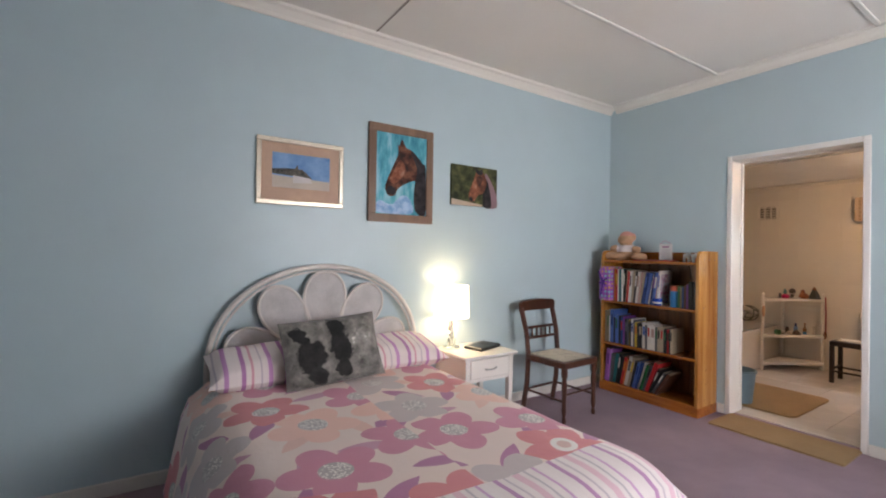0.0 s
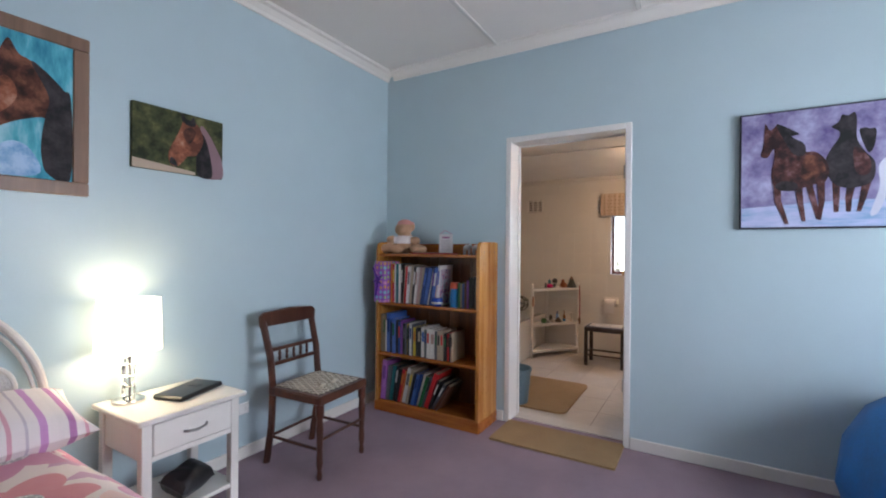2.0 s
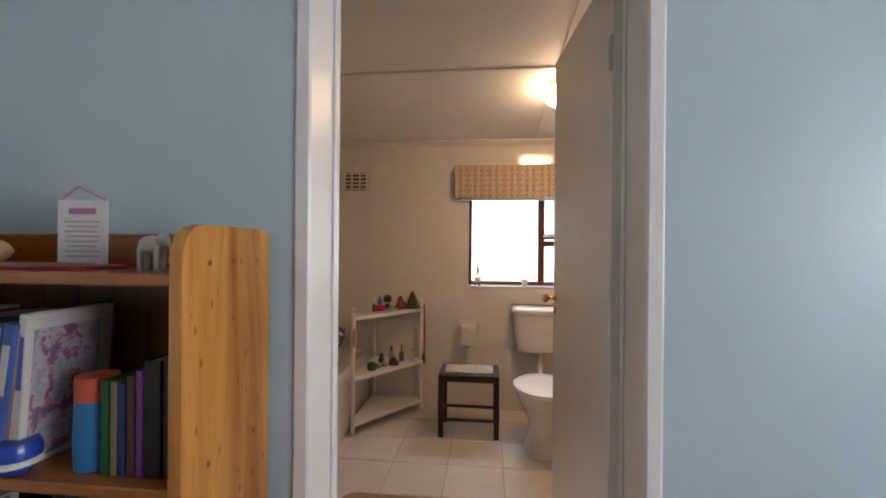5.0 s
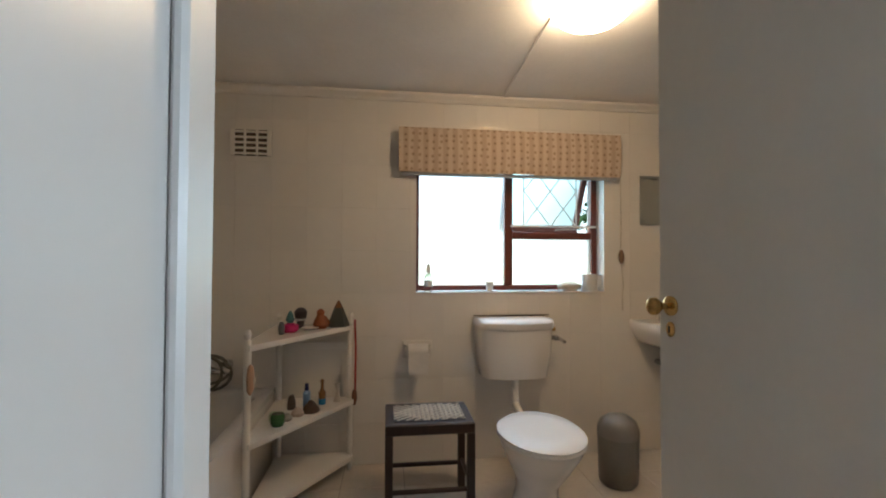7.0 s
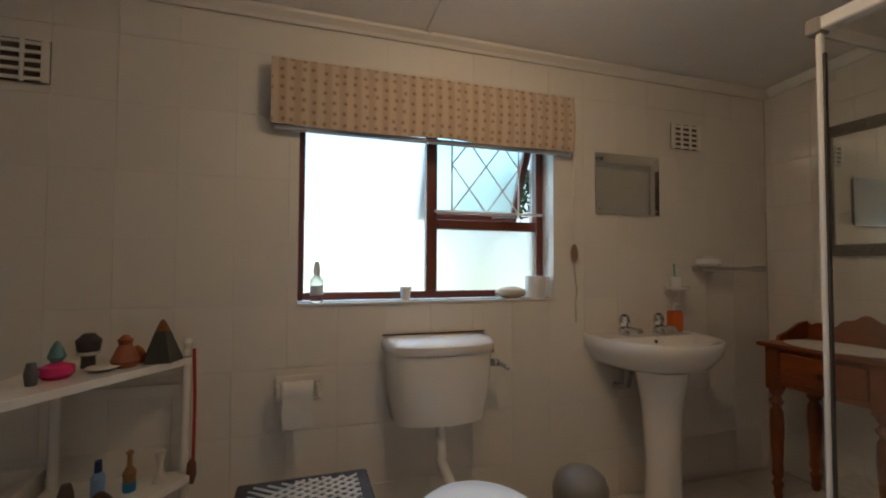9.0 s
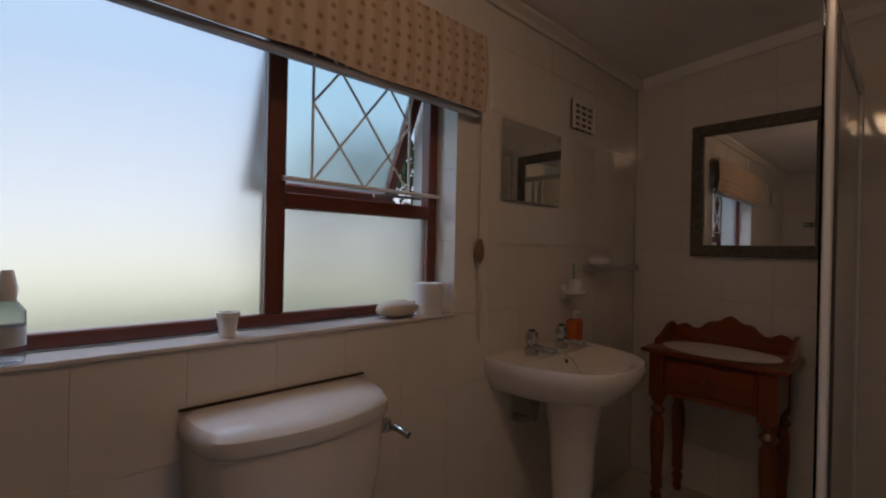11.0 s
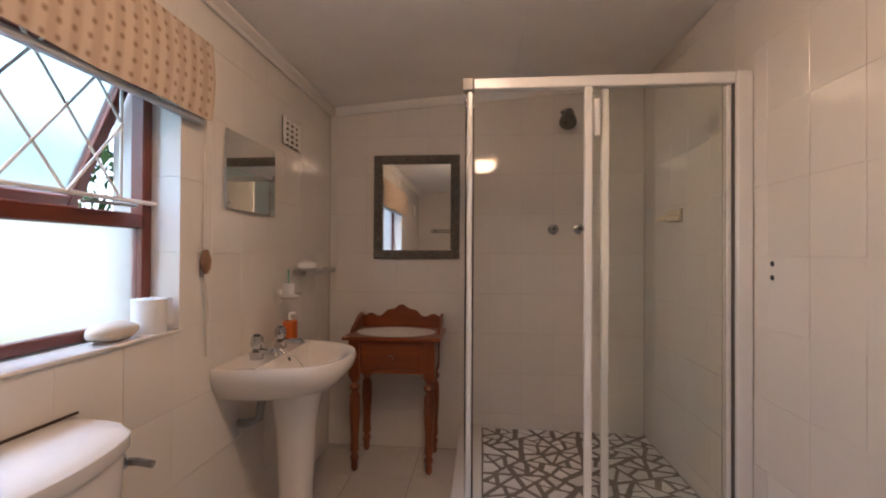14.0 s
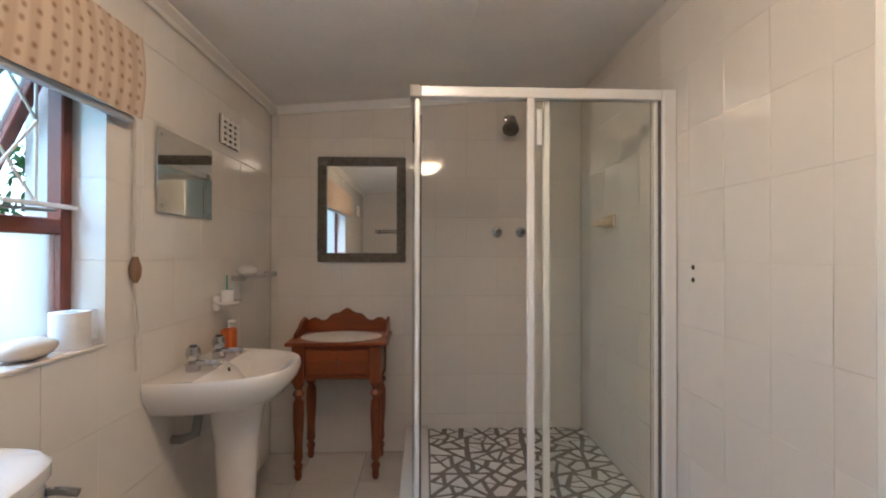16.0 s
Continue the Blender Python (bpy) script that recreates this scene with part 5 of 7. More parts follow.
picture_y("canvas_print", "small green canvas print with a plain chestnut shape", 1.707, 2.163, 1.642, 1.958, 0.0, None, GREENP,
          [(tint((0.50, 0.38, 0.28)), [(0, 0), (0.66, 0), (0.66, 0.05), (0, 0.15)]),
           (tint((0.26, 0.15, 0.17)), curve([(0.72, 0.84), (0.82, 0.74), (0.93, 0.48), (0.985, 0.30), (0.985, 0.01), (0.72, 0.01), (0.70, 0.40)])),
           (DARKP, curve([(0.66, 0.60), (0.74, 0.72), (0.82, 0.46), (0.86, 0.01), (0.69, 0.01), (0.67, 0.30)])),
           (LIGHTB, curve([(0.49, 0.74), (0.52, 0.86), (0.60, 0.88), (0.69, 0.84), (0.75, 0.60), (0.67, 0.34), (0.57, 0.29), (0.47, 0.12), (0.38, 0.13), (0.365, 0.32), (0.43, 0.54)])),
           (BAY, curve([(0.52, 0.70), (0.60, 0.78), (0.66, 0.70), (0.60, 0.52), (0.54, 0.56)])),
           (DARKP, curve([(0.52, 0.84), (0.505, 0.97), (0.55, 0.91), (0.60, 0.90), (0.635, 0.96), (0.66, 0.84), (0.60, 0.80)])),
           (DARKP, curve([(0.385, 0.24), (0.375, 0.14), (0.45, 0.11), (0.44, 0.18)]))])
BROWNB = blotched("dark_bay_print", [(0.38, (0.022, 0.009, 0.010)), (0.52, (0.085, 0.028, 0.022)), (0.66, (0.20, 0.10, 0.11))], 15.0)
LILAC = blotched("lilac_dust_print", [(0.3, (0.10, 0.07, 0.20)), (0.48, (0.24, 0.21, 0.37)), (0.62, (0.38, 0.36, 0.54)), (0.72, (0.48, 0.48, 0.66))], 7.0)
pt = thing("canvas_print", "large lilac canvas print with plain dark brown shapes", "picture", pose(XD - 0.001, 0, 0))
PY0, PY1, PZ0, PZ1 = -0.66, 0.303, 1.387, 2.026
part("canvas", mbox((-0.030, PY0, PZ0), (0, PY1, PZ1), 0.003), BLACK, pt, "canvas with black edges")
part("print", mbox((-0.0315, PY0 + 0.008, PZ0 + 0.008), (-0.0301, PY1 - 0.008, PZ1 - 0.008)), LILAC, pt)
lilac_shapes = [(blotched("pale_ground_print", [(0.35, (0.22, 0.36, 0.56)), (0.6, (0.50, 0.52, 0.72))], 9.0, stretch=(1, 0.4, 2)), [(0.01, 0.015), (0.99, 0.015), (0.99, 0.20), (0.5, 0.23), (0.01, 0.18)]),
                (tint((0.60, 0.60, 0.70)), curve([(0.60, 0.50), (0.68, 0.58), (0.85, 0.60), (0.985, 0.56), (0.985, 0.34), (0.80, 0.36), (0.66, 0.34), (0.60, 0.13), (0.565, 0.11), (0.60, 0.32)])),
                (DARKP, curve([(0.52, 0.77), (0.54, 0.79), (0.56, 0.78), (0.585, 0.77), (0.58, 0.65), (0.56, 0.59), (0.54, 0.65)])),
                (BROWNB, taper([(0.43, 0.38), (0.43, 0.24), (0.43, 0.13)], 0.017, 0.010)), (BROWNB, taper([(0.49, 0.34), (0.48, 0.24), (0.48, 0.13)], 0.018, 0.010)), (BROWNB, taper([(0.55, 0.36), (0.535, 0.23), (0.52, 0.13)], 0.018, 0.009)),
                (DARKP, curve([(0.45, 0.91), (0.475, 0.90), (0.50, 0.92), (0.51, 0.86), (0.51, 0.72), (0.54, 0.61), (0.58, 0.52), (0.58, 0.40), (0.55, 0.34), (0.48, 0.32), (0.42, 0.36), (0.38, 0.50), (0.40, 0.62), (0.44, 0.73), (0.44, 0.78), (0.41, 0.82), (0.44, 0.86)])),
                (BROWNB, curve([(0.50, 0.64), (0.54, 0.60), (0.565, 0.52), (0.56, 0.43), (0.52, 0.42), (0.50, 0.50)])),
                (BROWNB, taper([(0.31, 0.40), (0.34, 0.20), (0.355, 0.08)], 0.017, 0.008)), (BROWNB, taper([(0.365, 0.40), (0.37, 0.22), (0.36, 0.07)], 0.018, 0.008)),
                (BROWNB, curve([(0.12, 0.90), (0.14, 0.845), (0.16, 0.86), (0.18, 0.89), (0.21, 0.81), (0.25, 0.72), (0.29, 0.64), (0.34, 0.63), (0.38, 0.57), (0.40, 0.47), (0.38, 0.37), (0.33, 0.36), (0.26, 0.32), (0.21, 0.32), (0.16, 0.36), (0.15, 0.48), (0.16, 0.57), (0.16, 0.68), (0.13, 0.61), (0.10, 0.63), (0.11, 0.70), (0.115, 0.80)])),
                (BROWNB, taper([(0.175, 0.40), (0.18, 0.23), (0.205, 0.12), (0.22, 0.04)], 0.018, 0.009)), (BROWNB, taper([(0.27, 0.36), (0.28, 0.21), (0.295, 0.06)], 0.017, 0.008)),
                (DARKP, curve([(0.17, 0.88), (0.21, 0.86), (0.27, 0.79), (0.24, 0.77), (0.295, 0.70), (0.295, 0.61), (0.25, 0.62), (0.21, 0.73)])),
                (BAY, curve([(0.30, 0.60), (0.36, 0.57), (0.385, 0.47), (0.33, 0.40), (0.28, 0.42)])),
                (DARKP, curve([(0.165, 0.36), (0.20, 0.40), (0.26, 0.38), (0.26, 0.33), (0.20, 0.32)]))]
for k, (mt, pts) in enumerate(lilac_shapes):
    part("painted_shape", prism(bmesh.new(), [(PY1 - u * (PY1 - PY0), PZ0 + w * (PZ1 - PZ0)) for u, w in pts], 0, -0.0321 - 0.0003 * k, -0.0317), mt, pt, smooth=None)

# wall socket behind the chair
so_ = thing("wall_socket", "white plastic wall socket above the skirting", "socket", pose(2.30, YB - 0.001, 0.30))
part("plate", mbox((-0.055, -0.008, -0.035), (0.055, 0, 0.035), 0.004), SEATW, so_)
part("switch", mbox((0.025, -0.012, -0.012), (0.042, -0.008, 0.012), 0.002), SEATW, so_)
for dx_, dz_ in ((-0.028, 0.012), (-0.040, -0.010), (-0.016, -0.010)):
    part("pin_hole", lathe(bmesh.new(), [(0.004, 0), (0.004, 0.0012)], seg=8), BLACK, so_).matrix_basis = pose(dx_, -0.0082, dz_, 90, 0, 0)


# mats
def mat_mesh(x0, x1, y0, y1, r=0.05):
    pts = []
    for cx, cy, a0 in ((x1 - r, y1 - r, 0), (x0 + r, y1 - r, 90), (x0 + r, y0 + r, 180), (x1 - r, y0 + r, 270)):
        for k in range(6):
            a = radians(a0 + 18 * k)
            pts.append((cx + r * math.cos(a), cy + r * math.sin(a)))
    b = bmesh.new()
    prism(b, pts, 2, 0.0005, 0.014)
    return b


single("door_mat", mat_mesh(3.335, 3.70, 0.90, 1.69, 0.012), JUTE, "flat tan mat in front of the doorway", "mat")
single("bath_mat", mat_mesh(4.02, 4.86, 1.375, 1.98, 0.07), JUTE, "tan bath mat on the bathroom tiles", "mat")
# bean bag
bm = bmesh.new()
lathe(bm, [(0.33, 0.0), (0.43, 0.06), (0.475, 0.24), (0.45, 0.42), (0.37, 0.57), (0.25, 0.68), (0.10, 0.745), (0.02, 0.75)], seg=28)
for w in bm.verts:
    w.co += w.co.normalized() * 0.055 * noise.noise(w.co * 5) * (1 if w.co.z > 0.03 else 0)
bb = thing("bean_bag", "bright blue vinyl bean bag against the wall", "bean bag", pose(3.24, -0.52, 0))
part("body", bm, CLAY, bb, smooth=70)
part("top_patch", lathe(bmesh.new(), [(0.09, 0), (0.085, 0.012)], (0, 0, 0.738), 12), CLAY, bb)

# ================= bathroom =================
# ceiling lamp
cl = thing("ceiling_lamp", "lit round opal glass ceiling lamp", "ceiling lamp", pose(5.21, 0.80, zc(5.21)))
part("rim", lathe(bmesh.new(), [(0.128, -0.030), (0.140, -0.022), (0.142, 0.014)], seg=36), BRASS, cl, "dull brass rim")
part("bowl", lathe(bmesh.new(), [(0.02, -0.122), (0.07, -0.116), (0.115, -0.100), (0.146, -0.076), (0.162, -0.052), (0.158, -0.034), (0.136, -0.026)], seg=36, caps=False), DOMEM, cl, "glowing opal glass bowl")

# bath
bt = thing("bathtub", "white built-in bathtub with a tiled front", "bathtub", pose(0, 0, 0))
BX0, BX1, BY0, BY1, BZ = 4.42, XW - 0.001, 2.20, YN - 0.001, 0.45
bm = bmesh.new()
rings = []
for fx, fy, z in ((0, 0, BZ - 0.03), (0, 0, BZ), (0.055, 0.055, BZ), (0.07, 0.07, BZ - 0.015), (0.10, 0.09, BZ - 0.2), (0.16, 0.13, 0.16), (0.26, 0.2, 0.12)):
    rad = 0.001 if fx == 0 else 0.12
    ring = []
    for cx, cy, a0 in ((BX1 - fx - rad, BY1 - fy - rad, 0), (BX0 + fx + rad, BY1 - fy - rad, 90), (BX0 + fx + rad, BY0 + fy + rad, 180), (BX1 - fx - rad, BY0 + fy + rad, 270)):
        for k in range(6):
            a = radians(a0 + 18 * k)
            ring.append(bm.verts.new((cx + rad * math.cos(a), cy + rad * math.sin(a), z)))
    rings.append(ring)
for a, b in zip(rings, rings[1:]):
    for k in range(24):
        bm.faces.new((a[k], a[(k + 1) % 24], b[(k + 1) % 24], b[k]))
bm.faces.new(rings[-1])
part("tub", bm, CERAMIC, bt, smooth=50)
part("front_panel", mbox((BX0, BY0 + 0.012, 0), (BX1, BY0 + 0.03, BZ - 0.03), 0.002), TILE, bt)
part("end_panel", mbox((BX0, BY0 + 0.03, 0), (BX0 + 0.02, BY1, BZ - 0.03), 0.002), TILE, bt)
part("grime_line", mbox((BX0 + 0.3, BY1 - 0.006, BZ + 0.0005), (BX1 - 0.004, BY1 - 0.0005, BZ + 0.005)), tint((0.06, 0.035, 0.02), 0.8), bt, "dark mouldy sealant line")
part("grime_line", mbox((BX1 - 0.006, BY1 - 0.27, BZ + 0.0005), (BX1 - 0.0005, BY1 - 0.007, BZ + 0.006)), tint((0.06, 0.035, 0.02), 0.8), bt, "dark mouldy sealant line")
# bath mixer with hose
mx = thing("bath_mixer", "chrome bath mixer tap with a coiled shower hose", "tap", pose(XW, 2.53, 0.55))
part("body", tube(bmesh.new(), [(-0.07, -0.09, 0.02), (-0.07, 0.09, 0.02)], 0.022, 12), CHROME, mx)
for y in (-0.075, 0.075):
    part("inlet", tube(bmesh.new(), [(0, y, 0.02), (-0.07, y, 0.02)], 0.018, 10), CHROME, mx)
    part("handle", lathe(bmesh.new(), [(0.014, 0), (0.026, 0.012), (0.026, 0.035), (0.015, 0.045)], (-0.07, y * 1.35, 0.03), 12), CHROME, mx)
part("spout", tube(bmesh.new(), [(-0.07, 0, 0.02), (-0.14, 0, 0.01), (-0.17, 0, -0.03)], 0.014, 10), CHROME, mx)
part("hand_shower", tube(bmesh.new(), [(-0.11, -0.12, 0.02), (-0.11, -0.03, 0.07), (-0.115, 0.02, 0.095)], 0.010, 10, r1=0.022), WHITE, mx)
hp = []
for k in range(62):
    a = 0.31 * k
    hp.append((-0.085 - 0.012 * math.sin(a * 0.5) - 0.0005 * k, (0.108 + 0.012 * math.sin(k * 0.23)) * math.cos(a) - 0.015 * math.sin(k * 0.11), 0.015 - (0.078 + 0.020 * math.sin(k * 0.16)) * math.sin(a)))
part("hose", tube(bmesh.new(), hp, 0.0085, 7), DSTEEL, mx)
tr = thing("towel_rail", "steel towel rail on the tiled wall over the bath", "towel rail", pose(0, YN, 1.56))
for z in (0.0, -0.03):
    part("bar", tube(bmesh.new(), [(4.9, -0.06 - z, z), (5.97, -0.06 - z, z)], 0.009), DSTEEL, tr)
for x in (4.95, 5.90):
    part("bracket", mbox((x - 0.012, -0.075, -0.045), (x + 0.012, 0, 0.015), 0.004), DSTEEL, tr)
single("green_soap", lathe(bmesh.new(), [(0.03, 0), (0.05, 0.008), (0.045, 0.02), (0.02, 0.026)], seg=16, sy=0.6), tint((0.08, 0.36, 0.06)), "green soap lying on the bath rim", "soap", pose(5.62, YN - 0.028, BZ + 0.0005))

# corner shelf unit
cs = thing("corner_shelf", "white painted triangular corner shelf unit with three tiers", "shelf unit", pose(0, 0, 0))
tri = [(6.13, 1.772), (6.13, 2.185), (5.56, 2.185), (5.525, 2.15), (6.08, 1.765)]
for z in (0.805, 0.395, 0.09):
    part("shelf", prism(bmesh.new(), tri, 2, z - 0.024, z), WHITE, cs)
for x, y in ((5.545, 2.165), (6.108, 1.786), (6.115, 2.17)):
    part("post", lathe(bmesh.new(), [(0.012, 0), (0.016, 0.03), (0.016, 0.82), (0.011, 0.83), (0.017, 0.85), (0.010, 0.868)], (x, y, 0), 12), WHITE, cs)
part("back_rail", mbox((6.132, 1.80, 0.66), (6.14, 2.12, 0.70)), WHITE, cs)
bs = thing("bath_brush", "wooden bath brush hanging on the shelf post", "brush", pose(5.53, 2.148, 0.60))
part("back", lathe(bmesh.new(), [(0.008, 0), (0.026, 0.02), (0.030, 0.07), (0.022, 0.115), (0.008, 0.125)], seg=16, sy=0.5), tint((0.45, 0.26, 0.16)), bs)
part("strap", mbox((-0.010, -0.019, 0.05), (0.010, -0.015, 0.07)), CREAM, bs)
rp = thing("massage_strap", "thin red cord with a wooden toggle hanging from the shelf", "cord", pose(6.095, 1.762, 0.36))
part("cord", tube(bmesh.new(), [(0, 0, 0.47), (-0.004, -0.006, 0.3), (0, -0.004, 0.08)], 0.006), tint((0.34, 0.02, 0.02)), rp)
part("toggle", lathe(bmesh.new(), [(0.008, 0), (0.016, 0.03), (0.014, 0.07), (0.006, 0.085)], seg=10), tint((0.16, 0.06, 0.03)), rp)


def jar(name, label, cat, x, y, z, prof, col, rough=0.4, cap=None, capcol=None, seg=16, sy=1.0):
    t = thing(name, label, cat, pose(x, y, z))
    part("body", lathe(bmesh.new(), prof, seg=seg, sy=sy), tint(col, rough), t)
    if cap:
        part("cap", lathe(bmesh.new(), cap, seg=seg, sy=sy), tint(capcol, rough), t)
    return t


TP, MP = 0.8055, 0.3955
jar("ornament", "dark pointed ornament on the corner shelf", "ornament", 6.03, 1.845, TP, [(0.062, 0), (0.058, 0.015), (0.036, 0.07), (0.024, 0.10)], (0.05, 0.05, 0.042), 0.6, [(0.024, 0.10), (0.012, 0.125), (0.003, 0.138)], (0.20, 0.07, 0.02), seg=5)
jar("ornament", "orange brown rounded ornament on the corner shelf", "ornament", 5.97, 1.93, TP, [(0.03, 0), (0.04, 0.02), (0.028, 0.05), (0.018, 0.07), (0.022, 0.085), (0.008, 0.10)], (0.26, 0.07, 0.02), 0.6)
jar("ornament", "small orange ornament on the corner shelf", "ornament", 6.03, 1.915, TP, [(0.022, 0), (0.028, 0.02), (0.014, 0.045), (0.004, 0.055)], (0.30, 0.09, 0.02), 0.6)
jar("ornament", "black and white ornament on the corner shelf", "ornament", 5.99, 2.035, TP, [(0.02, 0), (0.018, 0.03), (0.03, 0.055), (0.034, 0.085), (0.015, 0.105)], (0.05, 0.04, 0.045), 0.5, [(0.0305, 0.04), (0.0305, 0.05)], (0.6, 0.56, 0.52))
jar("perfume_bottle", "pink glass bottle with a patterned stopper", "bottle", 5.86, 2.06, TP, [(0.03, 0), (0.042, 0.012), (0.040, 0.035), (0.012, 0.045)], (0.62, 0.03, 0.16), 0.15, [(0.012, 0.045), (0.022, 0.06), (0.014, 0.085), (0.004, 0.105)], (0.10, 0.22, 0.24))
jar("ornament", "small grey ornament on the corner shelf", "ornament", 5.79, 2.085, TP, [(0.012, 0), (0.016, 0.03), (0.01, 0.06)], (0.10, 0.10, 0.11), 0.5)
jar("soap_dish", "shallow white oval dish on the corner shelf", "dish", 5.93, 1.975, TP, [(0.025, 0), (0.045, 0.010), (0.042, 0.012)], (0.7, 0.64, 0.58), 0.3)
jar("lotion_bottle", "pale blue lotion bottle with a dark blue cap", "bottle", 5.99, 2.00, MP, [(0.024, 0), (0.027, 0.01), (0.027, 0.07), (0.014, 0.085)], (0.22, 0.36, 0.62), 0.3, [(0.015, 0.085), (0.013, 0.118)], (0.01, 0.02, 0.12), sy=0.7)
jar("ornament", "slender spotted brown ornament on the corner shelf", "ornament", 6.02, 1.925, MP, [(0.014, 0), (0.017, 0.03), (0.020, 0.06), (0.008, 0.08), (0.007, 0.115), (0.012, 0.122), (0.003, 0.132)], (0.26, 0.12, 0.04), 0.6, [(0.0185, 0.0), (0.0188, 0.03)], (0.03, 0.20, 0.40))
jar("bud_vase", "small white trumpet vase on the corner shelf", "vase", 6.06, 1.85, MP, [(0.024, 0), (0.012, 0.03), (0.008, 0.06), (0.018, 0.10)], (0.6, 0.54, 0.48), 0.35)
jar("shell", "dark brown sea shell on the corner shelf", "shell", 5.91, 1.965, MP, [(0.045, 0), (0.038, 0.02), (0.024, 0.04), (0.008, 0.055)], (0.07, 0.04, 0.025), 0.6, seg=9)
jar("shell", "pale sea shell on the corner shelf", "shell", 5.86, 2.02, MP, [(0.03, 0), (0.032, 0.014), (0.018, 0.03), (0.005, 0.04)], (0.42, 0.34, 0.28), 0.6, seg=9)
jar("shell", "black and white pebble shell on the corner shelf", "shell", 5.80, 2.06, MP, [(0.026, 0), (0.03, 0.012), (0.016, 0.028)], (0.20, 0.19, 0.17), 0.5, seg=10)
jar("glass_jar", "green glass jar on the corner shelf", "jar", 5.735, 2.085, MP, [(0.026, 0), (0.032, 0.012), (0.032, 0.045), (0.026, 0.055)], (0.05, 0.13, 0.05), 0.1)
jar("candle", "pale green candle on the corner shelf", "candle", 5.79, 2.115, MP, [(0.022, 0), (0.024, 0.02), (0.022, 0.04)], (0.34, 0.42, 0.26), 0.4)
jar("ornament", "dark ornament at the back of the corner shelf", "ornament", 5.96, 2.07, MP, [(0.022, 0), (0.02, 0.04), (0.012, 0.07)], (0.08, 0.06, 0.05), 0.6)

# stool
st = thing("stool", "black-brown wooden stool with a woven thong top", "stool", pose(5.74, 1.385, 0))
part("seat_frame", mbox((-0.15, -0.205, 0.375), (0.15, 0.205, 0.425), 0.006), BLACKW, st)
sw = part("woven_seat", mbox((-0.112, -0.165, 0.42), (0.112, 0.165, 0.428)), tint((0.03, 0.022, 0.02)), st, "woven cream thong top")
for k in range(15):
    u = -0.112 - 0.12 + 0.0325 * k
    b1 = bmesh.new()
    for sgn in (1, -1):
        n_seg = 24
        run = []
        for q in range(n_seg + 1):
            y = -0.165 + 0.33 * q / n_seg
            x = sgn * (u + (y + 0.165) * 0.75)
            if abs(x) <= 0.112:
                run.append((x, y, 0.430))
        if len(run) > 2:
            tube(b1, [run[0], run[-1]], 0.0042, 5)
    if len(b1.verts):
        part("thong", b1, CREAM, sw)
for x in (-0.132, 0.132):
    for y in (-0.187, 0.187):
        part("leg", mbox((x - 0.018, y - 0.018, 0), (x + 0.018, y + 0.018, 0.376), 0.003), BLACKW, st)
    part("stretcher", mbox((x - 0.008, -0.17, 0.11), (x + 0.008, 0.17, 0.128), 0.002), BLACKW, st)
for y in (-0.187, 0.187):
    part("stretcher", mbox((-0.115, y - 0.008, 0.13), (0.115, y + 0.008, 0.148), 0.002), BLACKW, st)

# toilet
wc = thing("toilet", "white ceramic toilet with its lid closed and a wall cistern", "toilet", pose(XW, 0.852, 0))


def egg(cx, a_front, a_back, w, n=36, off=0.0):
    pts = []
    for k in range(n):
        t = 2 * math.pi * k / n
        x = cx - (a_front if math.cos(t) > 0 else a_back) * math.cos(t)
        pts.append((x, off + w * math.sin(t)))
    return pts


def loft(rows, n=36, off=0.0):
    """rows: (cx, front, back, half width, z)."""
    b = bmesh.new()
    rg = [[b.verts.new((x, y, z)) for x, y in egg(cx, f, k, w, n, off)] for cx, f, k, w, z in rows]
    for p, q in zip(rg, rg[1:]):
        for i in range(n):
            b.faces.new((p[i], p[(i + 1) % n], q[(i + 1) % n], q[i]))
    b.faces.new(rg[0])
    b.faces.new(rg[-1])
    return b


part("pan", loft([(-0.62, 0.20, 0.20, 0.115, 0), (-0.62, 0.19, 0.20, 0.105, 0.03), (-0.62, 0.13, 0.18, 0.085, 0.10), (-0.62, 0.13, 0.18, 0.09, 0.18), (-0.64, 0.20, 0.19, 0.14, 0.28), (-0.66, 0.235, 0.20, 0.175, 0.36), (-0.66, 0.24, 0.21, 0.18, 0.385)], off=0.055), CERAMIC, wc, smooth=60)
part("seat", loft([(-0.66, 0.25, 0.21, 0.187, 0.387), (-0.66, 0.255, 0.215, 0.190, 0.395), (-0.66, 0.25, 0.21, 0.187, 0.403)], off=0.055), SEATW, wc, "white plastic seat", 50)
part("lid", loft([(-0.66, 0.25, 0.215, 0.188, 0.404), (-0.66, 0.253, 0.218, 0.190, 0.412), (-0.66, 0.22, 0.20, 0.17, 0.425), (-0.66, 0.14, 0.12, 0.10, 0.430)], off=0.055), SEATW, wc, "closed white plastic lid", 60)


def dshape(d, w, n=30, bulge=0.055):
    """Outline of a cistern: straight back, rounded corners, bowed front."""
    pts = []
    for k in range(n + 1):
        u = math.sin(math.pi / 2 * (-1 + 2 * k / n))
        pts.append((-(d + bulge * (1 - u * u)) * max(0.0, 1 - abs(u) ** 16) ** 0.45, w * u))
    return pts


